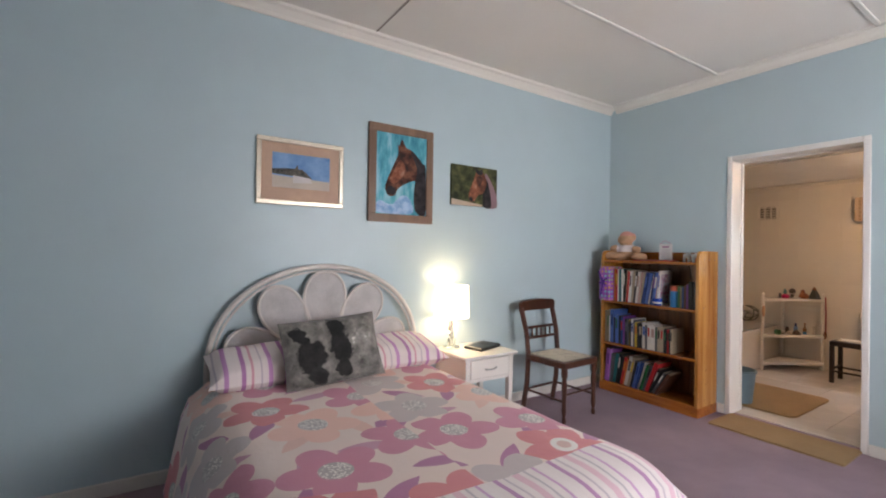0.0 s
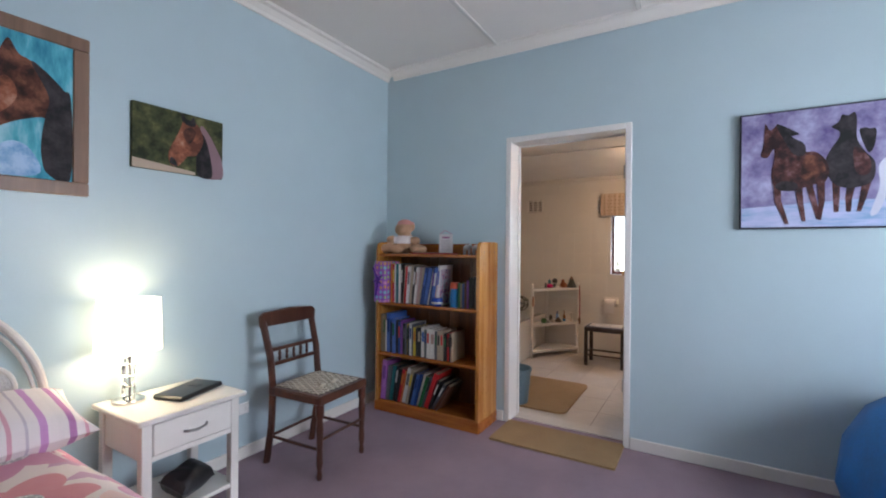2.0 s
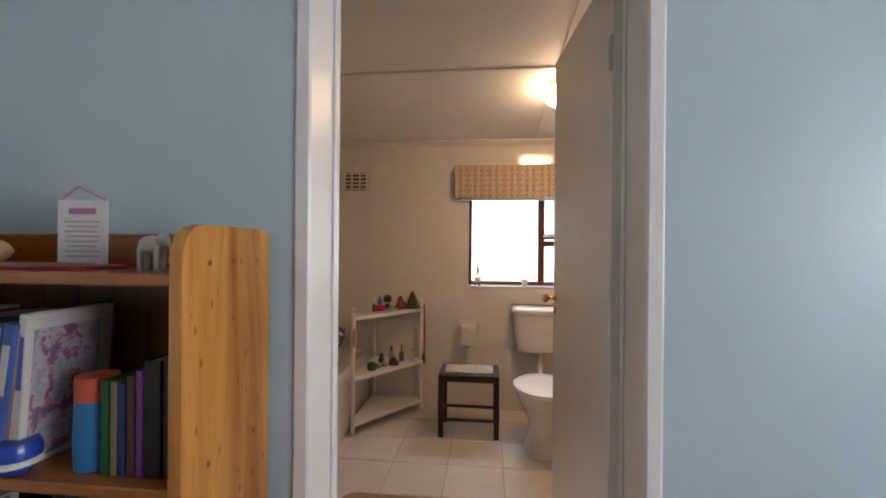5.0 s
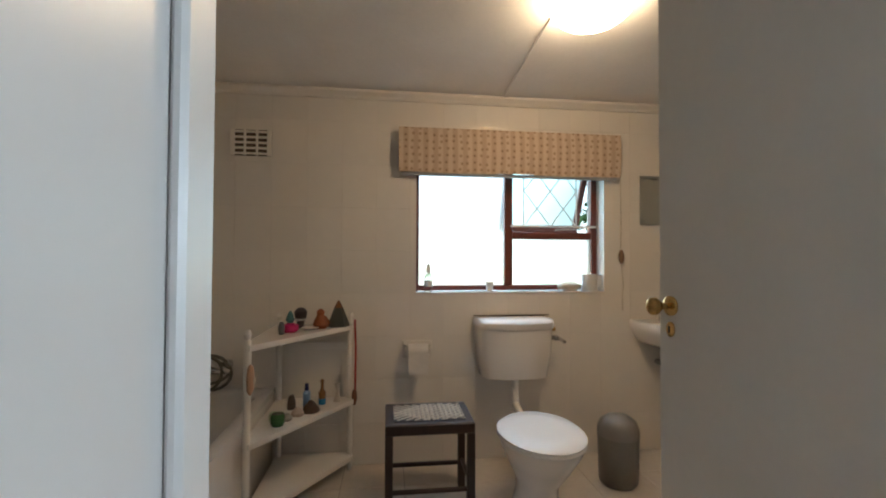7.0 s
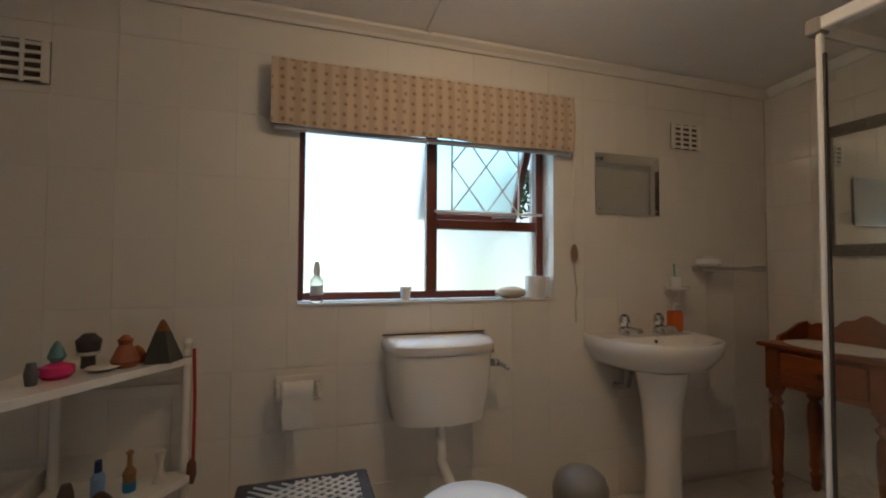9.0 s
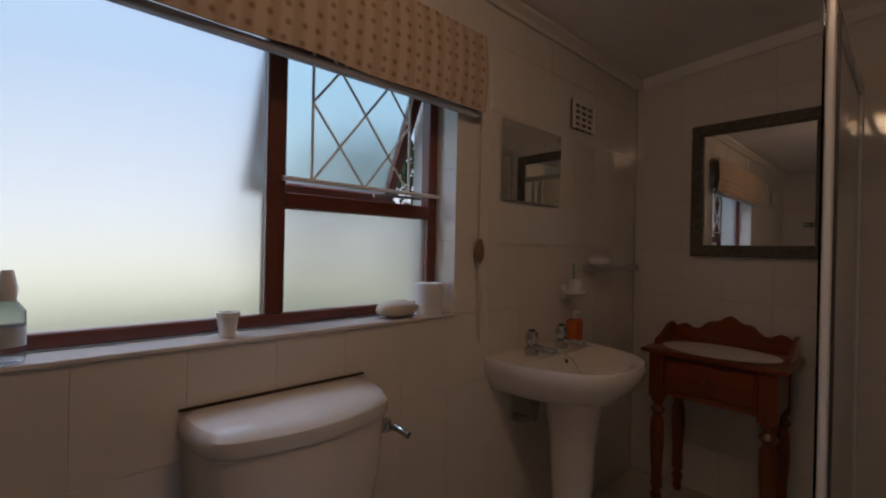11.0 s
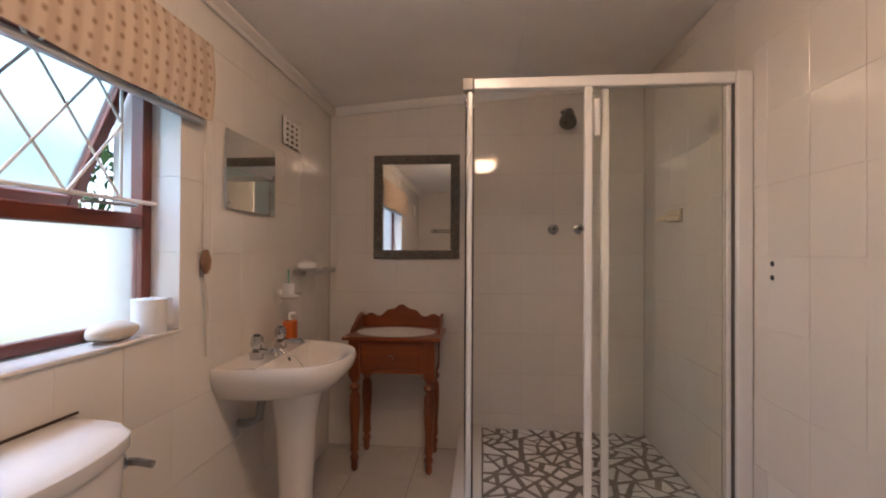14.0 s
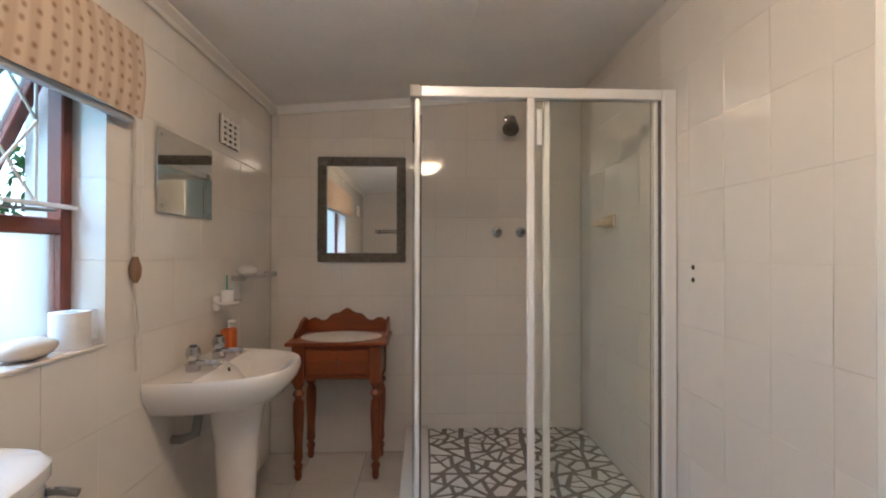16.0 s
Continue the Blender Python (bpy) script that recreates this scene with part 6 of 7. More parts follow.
bm = bmesh.new()
rg = []
for d, w, z in ((0.10, 0.185, 0.49), (0.13, 0.195, 0.50), (0.15, 0.215, 0.65), (0.155, 0.222, 0.775)):
    rg.append([bm.verts.new((x, y, z)) for x, y in dshape(d, w)])
for p, q in zip(rg, rg[1:]):
    for i in range(len(p)):
        bm.faces.new((p[i], p[(i + 1) % len(p)], q[(i + 1) % len(p)], q[i]))
bm.faces.new(rg[0])
bm.faces.new(rg[-1])
part("cistern", bm, CERAMIC, wc, smooth=40)
bm = bmesh.new()
rg = []
for d, w, z, bu in ((0.158, 0.226, 0.777, 0.056), (0.162, 0.229, 0.785, 0.057), (0.162, 0.229, 0.812, 0.057), (0.150, 0.220, 0.826, 0.054), (0.08, 0.19, 0.832, 0.03)):
    rg.append([bm.verts.new((x, y, z)) for x, y in dshape(d, w, bulge=bu)])
for p, q in zip(rg, rg[1:]):
    for i in range(len(p)):
        bm.faces.new((p[i], p[(i + 1) % len(p)], q[(i + 1) % len(p)], q[i]))
bm.faces.new(rg[0])
bm.faces.new(rg[-1])
part("cistern_lid", bm, CERAMIC, wc, smooth=40)
part("grime_line", mbox((-0.006, -0.232, 0.8325), (-0.0005, 0.228, 0.838)), tint((0.05, 0.03, 0.02), 0.8), wc, "dark mould line above the cistern")
part("flush_pipe", tube(bmesh.new(), [(-0.13, 0.01, 0.50), (-0.13, 0.01, 0.44), (-0.17, 0.02, 0.36), (-0.46, 0.05, 0.34)], 0.021, 12), SEATW, wc)
lv = part("flush_lever", tube(bmesh.new(), [(-0.10, -0.222, 0.715), (-0.10, -0.245, 0.715), (-0.135, -0.258, 0.712), (-0.172, -0.266, 0.703)], 0.0095, 10), CHROME, wc, "chrome flush lever")
part("boss", lathe(bmesh.new(), [(0.020, 0), (0.022, 0.012), (0.018, 0.026)], (-0.10, -0.240, 0.702), 14), CHROME, lv)
part("inlet_valve", tube(bmesh.new(), [(-0.03, -0.222, 0.755), (-0.03, -0.262, 0.755)], 0.014, 10), BRASS, wc)

# toilet roll holder
rh = thing("toilet_roll_holder", "ceramic holder with a hanging roll of white paper", "toilet roll holder", pose(XW, 1.41, 0.60))
part("backplate", mbox((-0.012, -0.085, 0.0), (-0.0005, 0.085, 0.10), 0.005), CERAMIC, rh)
for y in (-0.078, 0.066):
    part("arm", mbox((-0.075, y, 0.03), (-0.012, y + 0.014, 0.075), 0.004), CERAMIC, rh)
part("roll", tube(bmesh.new(), [(-0.062, -0.055, 0.045), (-0.062, 0.055, 0.045)], 0.042, 20), tint((0.74, 0.70, 0.67), 0.95), rh, "white paper roll")
part("hanging_sheet", mbox((-0.1045, -0.055, -0.075), (-0.1025, 0.055, 0.045)), tint((0.74, 0.70, 0.67), 0.95), rh)

# bin
bn = thing("pedal_bin", "grey plastic bin with a domed lid beside the basin", "bin", pose(5.80, 0.375, 0))
part("body", lathe(bmesh.new(), [(0.085, 0), (0.098, 0.02), (0.104, 0.25)], seg=26), tint((0.17, 0.155, 0.135), 0.35), bn)
part("lid", lathe(bmesh.new(), [(0.106, 0.25), (0.105, 0.285), (0.09, 0.325), (0.055, 0.35), (0.01, 0.358)], seg=26), tint((0.22, 0.20, 0.18), 0.3), bn, smooth=60)
# bucket beside the door
bu = thing("bucket", "pale blue plastic bucket standing inside the doorway", "bucket", pose(4.10, 1.80, 0))
sb = lathe(bmesh.new(), [(0.10, 0), (0.125, 0.27), (0.134, 0.275), (0.134, 0.29), (0.122, 0.29), (0.098, 0.01)], seg=28)
part("shell", sb, tint((0.13, 0.20, 0.25), 0.4), bu)
part("handle", tube(bmesh.new(), [(0.134 * math.cos(a), 0.134 * math.sin(a), 0.27 - 0.06 * math.sin(a)) for a in [math.pi * k / 12 for k in range(13)]], 0.004, 6), STEEL, bu)

# basin
ba = thing("wash_basin", "white ceramic pedestal wash basin with two chrome taps", "basin", pose(XW, -0.18, 0))
n = 44


def basin_ring(f, w, back, z, sq=2.6):
    pts = []
    for k in range(n):
        t = 2 * math.pi * k / n
        c, s = math.cos(t), math.sin(t)
        if c <= 0:
            y = w * max(-1, min(1, s / 0.95)) if abs(c) > 0.30 else w * math.copysign(1, s)
            x = -back if back else -0.001
        else:
            x = -back - (f - back) * abs(c) ** (2 / sq)
            y = w * math.copysign(abs(s) ** (2 / sq), s)
        pts.append((x, y, z))
    return pts


bm = bmesh.new()
rg = []
for ring in ([(x, y, z) for x, y, z in basin_ring(0.22, 0.15, 0.001, 0.64)], basin_ring(0.38, 0.235, 0.001, 0.68), basin_ring(0.430, 0.272, 0.001, 0.745), basin_ring(0.440, 0.280, 0.001, 0.785), basin_ring(0.433, 0.275, 0.001, 0.800),
             basin_ring(0.405, 0.245, 0.15, 0.796, 2.2), basin_ring(0.385, 0.225, 0.165, 0.775, 2.2), basin_ring(0.345, 0.17, 0.19, 0.71, 2.1), basin_ring(0.30, 0.07, 0.24, 0.69, 2.0)):
    rg.append([bm.verts.new(p) for p in ring])
for p, q in zip(rg, rg[1:]):
    for i in range(n):
        bm.faces.new((p[i], p[(i + 1) % n], q[(i + 1) % n], q[i]))
bm.faces.new(rg[0])
bm.faces.new(rg[-1])
bmesh.ops.remove_doubles(bm, verts=bm.verts[:], dist=0.0004)
part("bowl", bm, CERAMIC, ba, smooth=50)
part("pedestal", loft([(-0.20, 0.085, 0.08, 0.10, 0), (-0.20, 0.075, 0.07, 0.085, 0.04), (-0.20, 0.070, 0.065, 0.078, 0.25), (-0.20, 0.085, 0.08, 0.095, 0.50), (-0.20, 0.11, 0.10, 0.125, 0.655)]), CERAMIC, ba, smooth=60)
part("overflow", lathe(bmesh.new(), [(0.009, 0), (0.009, 0.002)], seg=10), BLACK, ba).matrix_world = pose(XW - 0.168, -0.18, 0.775, 0, -70, 0)
part("waste_trap", tube(bmesh.new(), [(-0.10, 0.09, 0.66), (-0.09, 0.10, 0.56), (-0.04, 0.10, 0.54), (-0.005, 0.10, 0.54)], 0.017, 10), tint((0.25, 0.24, 0.22)), ba)
for y in (0.105, -0.10):
    tp = part("tap", tube(bmesh.new(), [(-0.085, y, 0.796), (-0.085, y, 0.818), (-0.10, y, 0.826), (-0.172, y - 0.01, 0.826), (-0.178, y - 0.01, 0.816)], 0.0145, 10), CHROME, ba, "chrome pillar tap")
    part("tap_head", lathe(bmesh.new(), [(0.026, 0.798), (0.027, 0.828), (0.015, 0.834), (0.021, 0.840), (0.026, 0.862), (0.022, 0.886), (0.016, 0.890)], (-0.082, y, 0), 12), CHROME, tp)
    part("tap_cap", lathe(bmesh.new(), [(0.015, 0.890), (0.013, 0.895), (0.004, 0.897)], (-0.082, y, 0), 12), BLACK, tp)
part("chain", tube(bmesh.new(), [(-0.15, 0.0, 0.812), (-0.19, -0.015, 0.780), (-0.26, -0.005, 0.702)], 0.003, 6), STEEL, ba)
sd = thing("soap_dispenser", "orange liquid soap bottle with a white pump", "soap dispenser", pose(6.085, -0.385, 0.8005))
part("bottle", mbox((-0.024, -0.036, 0), (0.024, 0.036, 0.105), 0.008), tint((0.55, 0.12, 0.02), 0.2), sd)
part("label", mbox((-0.0232, -0.018, 0.02), (-0.022, 0.018, 0.07)), tint((0.60, 0.28, 0.08)), sd)
part("pump", tube(bmesh.new(), [(0, 0, 0.098), (0, 0, 0.135), (-0.03, 0.01, 0.138)], 0.007, 8), SEATW, sd)
so = thing("soap_holder", "white ceramic soap holder on the tiles with toothbrushes", "soap holder", pose(XW - 0.001, -0.42, 1.0))
part("dish", lathe(bmesh.new(), [(0.03, 0), (0.055, 0.012), (0.06, 0.025), (0.052, 0.022)], (-0.055, 0, 0), 18), CERAMIC, so)
part("mount", mbox((-0.03, -0.03, -0.02), (0, 0.03, 0.05), 0.006), CERAMIC, so)
part("cup", lathe(bmesh.new(), [(0.026, 0.02), (0.03, 0.075)], (-0.055, 0.0, 0), 16), SEATW, so)
part("toothbrush", tube(bmesh.new(), [(-0.055, 0.005, 0.03), (-0.06, 0.02, 0.14)], 0.004, 6), tint((0.12, 0.34, 0.24)), so)
hr = thing("hand_towel_rail", "short steel towel rail with a white cloth on the tiles", "towel rail", pose(XW - 0.001, -0.78, 1.115))
part("bar", tube(bmesh.new(), [(-0.06, -0.26, 0), (-0.06, 0.20, 0)], 0.010), STEEL, hr)
for y in (-0.25, 0.19):
    part("bracket", mbox((-0.07, y - 0.01, -0.015), (0, y + 0.01, 0.015), 0.004), STEEL, hr)
single("folded_cloth", lathe(bmesh.new(), [(0.04, 0), (0.062, 0.015), (0.06, 0.04), (0.03, 0.055)], seg=16, sx=0.7, sy=1.4), SEATW, "rolled white cloth lying on the towel rail", "cloth", pose(XW - 0.062, -0.63, 1.126))

# mirrors
ms = thing("wall_mirror", "frameless mirror with four corner screws on the tiles", "mirror", pose(XW, 0, 0))
part("glass", mbox((-0.012, -0.362, 1.386), (-0.006, 0.033, 1.692), 0.002), MIRROR, ms)
for y in (-0.34, 0.011):
    for z in (1.41, 1.668):
        part("screw", lathe(bmesh.new(), [(0.007, 0), (0.006, 0.003)], seg=10), STEEL, ms).matrix_world = pose(XW - 0.012, y, z, 0, -90, 0)
mb = thing("framed_mirror", "mirror in a dark embossed pewter frame above the washstand", "mirror", pose(0, YS, 0))
x0, x1, z0, z1, f = 5.332, 5.873, 1.182, 1.832, 0.056
part("glass", mbox((x0 + f - 0.006, 0.012, z0 + f - 0.006), (x1 - f + 0.006, 0.016, z1 - f + 0.006)), MIRROR, mb)
for a, b_, c, d in ((x0, x1, z0, z0 + f), (x0, x1, z1 - f, z1), (x0, x0 + f, z0 + f, z1 - f), (x1 - f, x1, z0 + f, z1 - f)):
    part("frame", mbox((a, 0.001, c), (b_, 0.030, d), 0.006), PEWTER, mb)
for x in (x0 + 0.028, x1 - 0.028):
    for k in range(9):
        part("stud", lathe(bmesh.new(), [(0.017, 0), (0.012, 0.005), (0.004, 0.007)], seg=8), PEWTER, mb).matrix_world = pose(x, YS + 0.030, z0 + 0.085 + k * 0.06, -90, 0, 0)
for z in (z0 + 0.028, z1 - 0.028):
    for k in range(7):
        part("stud", lathe(bmesh.new(), [(0.017, 0), (0.012, 0.005), (0.004, 0.007)], seg=8), PEWTER, mb).matrix_world = pose(x0 + 0.085 + k * 0.062, YS + 0.030, z, -90, 0, 0)

# washstand
ws = thing("washstand", "reddish pine washstand with turned legs and a scalloped gallery", "washstand", pose(5.69, -0.955, 0))
part("top", mbox((-0.275, -0.175, 0.735), (0.275, 0.185, 0.755), 0.005), STANDX, ws)
part("side_rail", mbox((-0.235, -0.15, 0.55), (-0.215, 0.15, 0.735), 0.002), STANDW, ws)
part("side_rail", mbox((0.215, -0.15, 0.55), (0.235, 0.15, 0.735), 0.002), STANDW, ws)
part("back_panel", mbox((-0.215, -0.165, 0.55), (0.215, -0.15, 0.735), 0.002), STANDX, ws)
df_ = part("drawer_front", mbox((-0.17, 0.148, 0.575), (0.17, 0.168, 0.715), 0.006), STANDX, ws)
part("knob", tube(bmesh.new(), [(0.0, 0.165, 0.642), (0.0, 0.185, 0.642), (0.0, 0.2, 0.642)], 0.015, 12), STANDW, df_, "turned wooden knob")
part("front_frame", mbox((-0.235, 0.135, 0.55), (0.235, 0.15, 0.735), 0.002), STANDX, ws)
leg_p = [(0.010, 0), (0.016, 0.02), (0.014, 0.05), (0.020, 0.075), (0.012, 0.095), (0.020, 0.12), (0.017, 0.18), (0.024, 0.34), (0.022, 0.42), (0.014, 0.445), (0.026, 0.47), (0.014, 0.495), (0.024, 0.52), (0.024, 0.55)]
for x in (-0.21, 0.21):
    for y in (-0.13, 0.135):
        part("leg", lathe(bmesh.new(), [(r * 1.3, z) for r, z in leg_p], (x, y, 0), 14), STANDW, ws)
        part("leg_block", mbox((x - 0.032, y - 0.022, 0.53), (x + 0.032, y + 0.030, 0.735), 0.003), STANDW, ws)
outline = [(-0.26, 0.755), (0.26, 0.755), (0.26, 0.845)]
for k in range(25):
    u = 1 - 2 * k / 24
    outline.append((0.235 * u, 0.833 + 0.058 * max(0, math.cos(u * 3.4)) ** 0.7 + 0.010 * math.cos(u * 15)))
outline.append((-0.26, 0.845))
part("gallery", prism(bmesh.new(), outline, 1, -0.172, -0.156), STANDX, ws)
for x in (-0.262, 0.246):
    part("gallery_side", prism(bmesh.new(), [(-0.156, 0.755), (0.06, 0.755), (0.045, 0.78), (-0.02, 0.80), (-0.09, 0.835), (-0.156, 0.846)], 0, x, x + 0.016), STANDW, ws)
single("doily", lathe(bmesh.new(), [(0.215, 0), (0.232, 0.003), (0.215, 0.006)], seg=30, sy=0.70), blotched("lace_print", [(0.58, (0.80, 0.75, 0.69)), (0.72, (0.52, 0.40, 0.38))], 26.0), "white oval embroidered cloth on the washstand", "doily", pose(5.69, -0.945, 0.7555))

# shower
SHX, SHY, SZ = 5.258, -0.10, 1.89
shp = tagged(new("shower_floor"), "shower floor of broken white tile set in dark grout", "shower floor", kind="structure")
part("bed", mbox((XT, YS, 0), (5.19, SHY - 0.05, 0.138)), DGROUT, shp)
structure("kerb", mbox((5.19, YS, 0), (5.325, SHY + 0.045, 0.162), 0.004), TILE, "tiled shower kerb", "kerb")
structure("kerb_2", mbox((XT, SHY - 0.05, 0), (5.19, SHY + 0.045, 0.162), 0.004), TILE, "tiled shower kerb", "kerb")
en = thing("shower_enclosure", "white framed glass shower enclosure with a sliding door", "shower enclosure", pose(0, 0, 0))
def alu(name, a, b, lab=""):
    part(name, mbox(a, b, 0.004), SEATW if lab != "grey" else STEEL, en)
alu("top_rail", (XT + 0.055, SHY - 0.022, SZ - 0.041), (SHX - 0.03, SHY + 0.022, SZ))
alu("top_rail", (SHX - 0.012, YS + 0.001, SZ - 0.04), (SHX + 0.012, SHY - 0.03, SZ))
part("corner_cap", mbox((SHX - 0.03, SHY - 0.026, SZ - 0.045), (SHX + 0.012, SHY + 0.024, SZ + 0.003), 0.004), tint((0.30, 0.27, 0.24), 0.4), en)
alu("bottom_rail", (XT + 0.06, SHY - 0.022, 0.163), (SHX - 0.03, SHY + 0.022, 0.195))
alu("bottom_rail", (SHX - 0.012, YS + 0.001, 0.163), (SHX + 0.012, SHY - 0.03, 0.195))
alu("corner_post", (SHX - 0.026, SHY - 0.010, 0.195), (SHX - 0.008, SHY + 0.010, SZ - 0.045))
alu("wall_channel", (XT + 0.001, SHY - 0.025, 0.163), (XT + 0.055, SHY + 0.03, SZ))
alu("wall_channel", (SHX - 0.012, YS + 0.001, 0.195), (SHX + 0.010, YS + 0.03, SZ - 0.041))
alu("fixed_stile", (4.716, SHY - 0.022, 0.2), (4.744, SHY - 0.002, SZ - 0.041))
alu("fixed_stile", (XT + 0.060, SHY - 0.018, 0.2), (XT + 0.078, SHY + 0.002, SZ - 0.041))
part("seal", mbox((XT + 0.0555, SHY - 0.02, 0.2), (XT + 0.0598, SHY + 0.012, SZ - 0.041)), tint((0.12, 0.11, 0.10)), en)
part("seal", mbox((SHX - 0.033, SHY - 0.004, 0.2), (SHX - 0.0265, SHY + 0.008, SZ - 0.11)), tint((0.05, 0.04, 0.04)), en, "dark magnetic door seal")
sliding = part("sliding_door", mbox((4.783, SHY + 0.004, 0.2), (4.812, SHY + 0.022, SZ - 0.041), 0.004), SEATW, en, "sliding shower door pushed open")
o = part("door_glass", mbox((XT + 0.10, SHY + 0.010, 0.2), (4.783, SHY + 0.015, SZ - 0.041)), SHOWERG, sliding, "clear glass of the sliding door")
o.visible_shadow = False
part("door_handle", mbox((4.757, SHY + 0.0155, 1.66), (4.779, SHY + 0.034, 1.80), 0.004), SEATW, sliding)
for a, b_ in (((XT + 0.078, SHY - 0.010, 0.2), (4.716, SHY - 0.005, SZ - 0.041)), ((SHX - 0.003, YS + 0.03, 0.195), (SHX + 0.002, SHY - 0.014, SZ - 0.041))):
    o = part("glass_panel", mbox(a, b_), SHOWERG, en, "clear glass panel")
    o.visible_shadow = False
rs = thing("shower_rose", "chrome shower rose on a short wall arm", "shower rose", pose(4.695, YS, 2.075))
part("arm", tube(bmesh.new(), [(0, 0.001, 0.01), (0, 0.05, 0.012), (-0.008, 0.09, -0.012)], 0.011, 10), CHROME, rs)
kb = lathe(bmesh.new(), [(0.016, 0.028), (0.026, 0.010), (0.030, -0.008), (0.042, -0.055), (0.049, -0.085), (0.049, -0.098), (0.042, -0.102)], seg=24)
bmesh.ops.transform(kb, matrix=pose(-0.012, 0.095, -0.022, 38, -14, 0), verts=kb.verts[:])
part("head", kb, DSTEEL, rs)
part("wall_flange", lathe(bmesh.new(), [(0.022, 0), (0.016, 0.008)], seg=16), CHROME, rs).matrix_world = pose(4.695, YS + 0.0005, 2.085, -90, 0, 0)
for x in (4.759, 4.606):
    tv = thing("shower_tap", "round chrome shower tap on the tiles", "tap", pose(x, YS + 0.0005, 1.37, -90, 0, 0), "shower taps")
    part("flange", lathe(bmesh.new(), [(0.034, 0), (0.032, 0.006), (0.02, 0.012)], seg=22), CHROME, tv)
    part("head", lathe(bmesh.new(), [(0.016, 0.012), (0.024, 0.02), (0.026, 0.042), (0.018, 0.05)], seg=12), CHROME, tv)
    part("cap", lathe(bmesh.new(), [(0.010, 0.05), (0.008, 0.053)], seg=10), BLACK, tv)
sd2 = thing("soap_dish", "cream ceramic soap dish on the shower wall", "soap dish", pose(XT + 0.001, -0.70, 1.40))
part("back", mbox((0, -0.07, -0.02), (0.012, 0.07, 0.045), 0.004), tint((0.60, 0.47, 0.30), 0.3), sd2)
part("tray", mbox((0.012, -0.06, -0.015), (0.075, 0.06, 0.012), 0.006), tint((0.60, 0.47, 0.30), 0.3), sd2)
for z in (1.145, 1.192):
    single("wall_plug", lathe(bmesh.new(), [(0.010, 0), (0.007, 0.003)], seg=10), BLACK, "dark screw hole plug in a wall tile", "wall plug", pose(XT + 0.0006, 0.03, z, 0, 90, 0), "old screw holes")

# blind
bl = thing("roman_blind", "raised beige sprigged roman blind over the window", "blind", pose(0, 0, 0))
nyb = 26
for k, (dx, z0, z1) in enumerate(((0.012, 1.70, 1.918), (0.026, 1.685, 1.90), (0.040, 1.668, 1.928))):
    bm = bmesh.new()
    front, back = [], []
    for i in range(nyb + 1):
        y = 1.525 - (1.525 - 0.178) * i / nyb
        wv = 0.004 * math.sin(i * 0.9 + k) + 0.006 * noise.noise(Vector((y * 4, k, 0)))
        col_f, col_b = [], []
        for j in range(5):
            z = z0 + (z1 - z0) * j / 4
            zz_ = z + (0.006 * noise.noise(Vector((y * 3, k, 5))) if j == 0 else 0)
            xx = XW - 0.010 - dx - wv * (1 - j / 5) - 0.012 * math.sin(j / 4 * math.pi)
            col_f.append(bm.verts.new((xx, y, zz_)))
            col_b.append(bm.verts.new((xx + 0.003, y, zz_)))
        front.append(col_f)
        back.append(col_b)
    for i in range(nyb):
        for j in range(4):
            bm.faces.new((front[i][j], front[i + 1][j], front[i + 1][j + 1], front[i][j + 1]))
            bm.faces.new((back[i][j + 1], back[i + 1][j + 1], back[i + 1][j], back[i][j]))
        bm.faces.new((back[i][0], back[i + 1][0], front[i + 1][0], front[i][0]))
        bm.faces.new((front[i][4], front[i + 1][4], back[i + 1][4], back[i][4]))
    part("fold", bm, BLIND, bl, smooth=60)
part("lining_edge", mbox((XW - 0.034, 0.19, 1.654), (XW - 0.008, 1.515, 1.672), 0.003), tint((0.5, 0.5, 0.52), 0.8), bl, "grey lining edge")
part("head_batten", mbox((XW - 0.03, 0.19, 1.895), (XW - 0.001, 1.515, 1.92), 0.003), WHITE, bl)
part("cord", tube(bmesh.new(), [(XW - 0.02, 0.163, 1.67), (XW - 0.016, 0.160, 1.24)], 0.0028, 6), CREAM, bl)
part("cord", tube(bmesh.new(), [(XW - 0.016, 0.160, 1.15), (XW - 0.02, 0.145, 1.0), (XW - 0.02, 0.155, 0.96), (XW - 0.018, 0.15, 0.86)], 0.003, 6), CREAM, bl)
part("acorn", lathe(bmesh.new(), [(0.006, 0), (0.016, 0.02), (0.018, 0.05), (0.008, 0.085)], (XW - 0.02, 0.160, 1.145), 12), tint((0.22, 0.12, 0.06), 0.4), bl, "turned wooden cord pull")

# on the sill
ZS = WZ0 - 0.0005
sp = thing("spray_bottle", "clear plastic spray bottle half full on the window sill", "bottle", pose(6.19, 1.345, ZS))
part("bottle", lathe(bmesh.new(), [(0.024, 0), (0.026, 0.008), (0.026, 0.09), (0.013, 0.11)], seg=18), MILKY, sp)
part("label", lathe(bmesh.new(), [(0.0265, 0.03), (0.0265, 0.065)], seg=18, caps=False), tint((0.62, 0.66, 0.70)), sp)
part("nozzle", lathe(bmesh.new(), [(0.012, 0.11), (0.015, 0.13), (0.012, 0.145), (0.008, 0.165)], seg=12), SEATW, sp)
cu = thing("small_pot", "small white ceramic pot on the window sill", "pot", pose(6.205, 0.972, ZS))
part("pot", lathe(bmesh.new(), [(0.018, 0), (0.024, 0.045), (0.027, 0.046), (0.027, 0.058), (0.022, 0.058), (0.015, 0.01)], seg=18), CERAMIC, cu)
bm = bmesh.new()
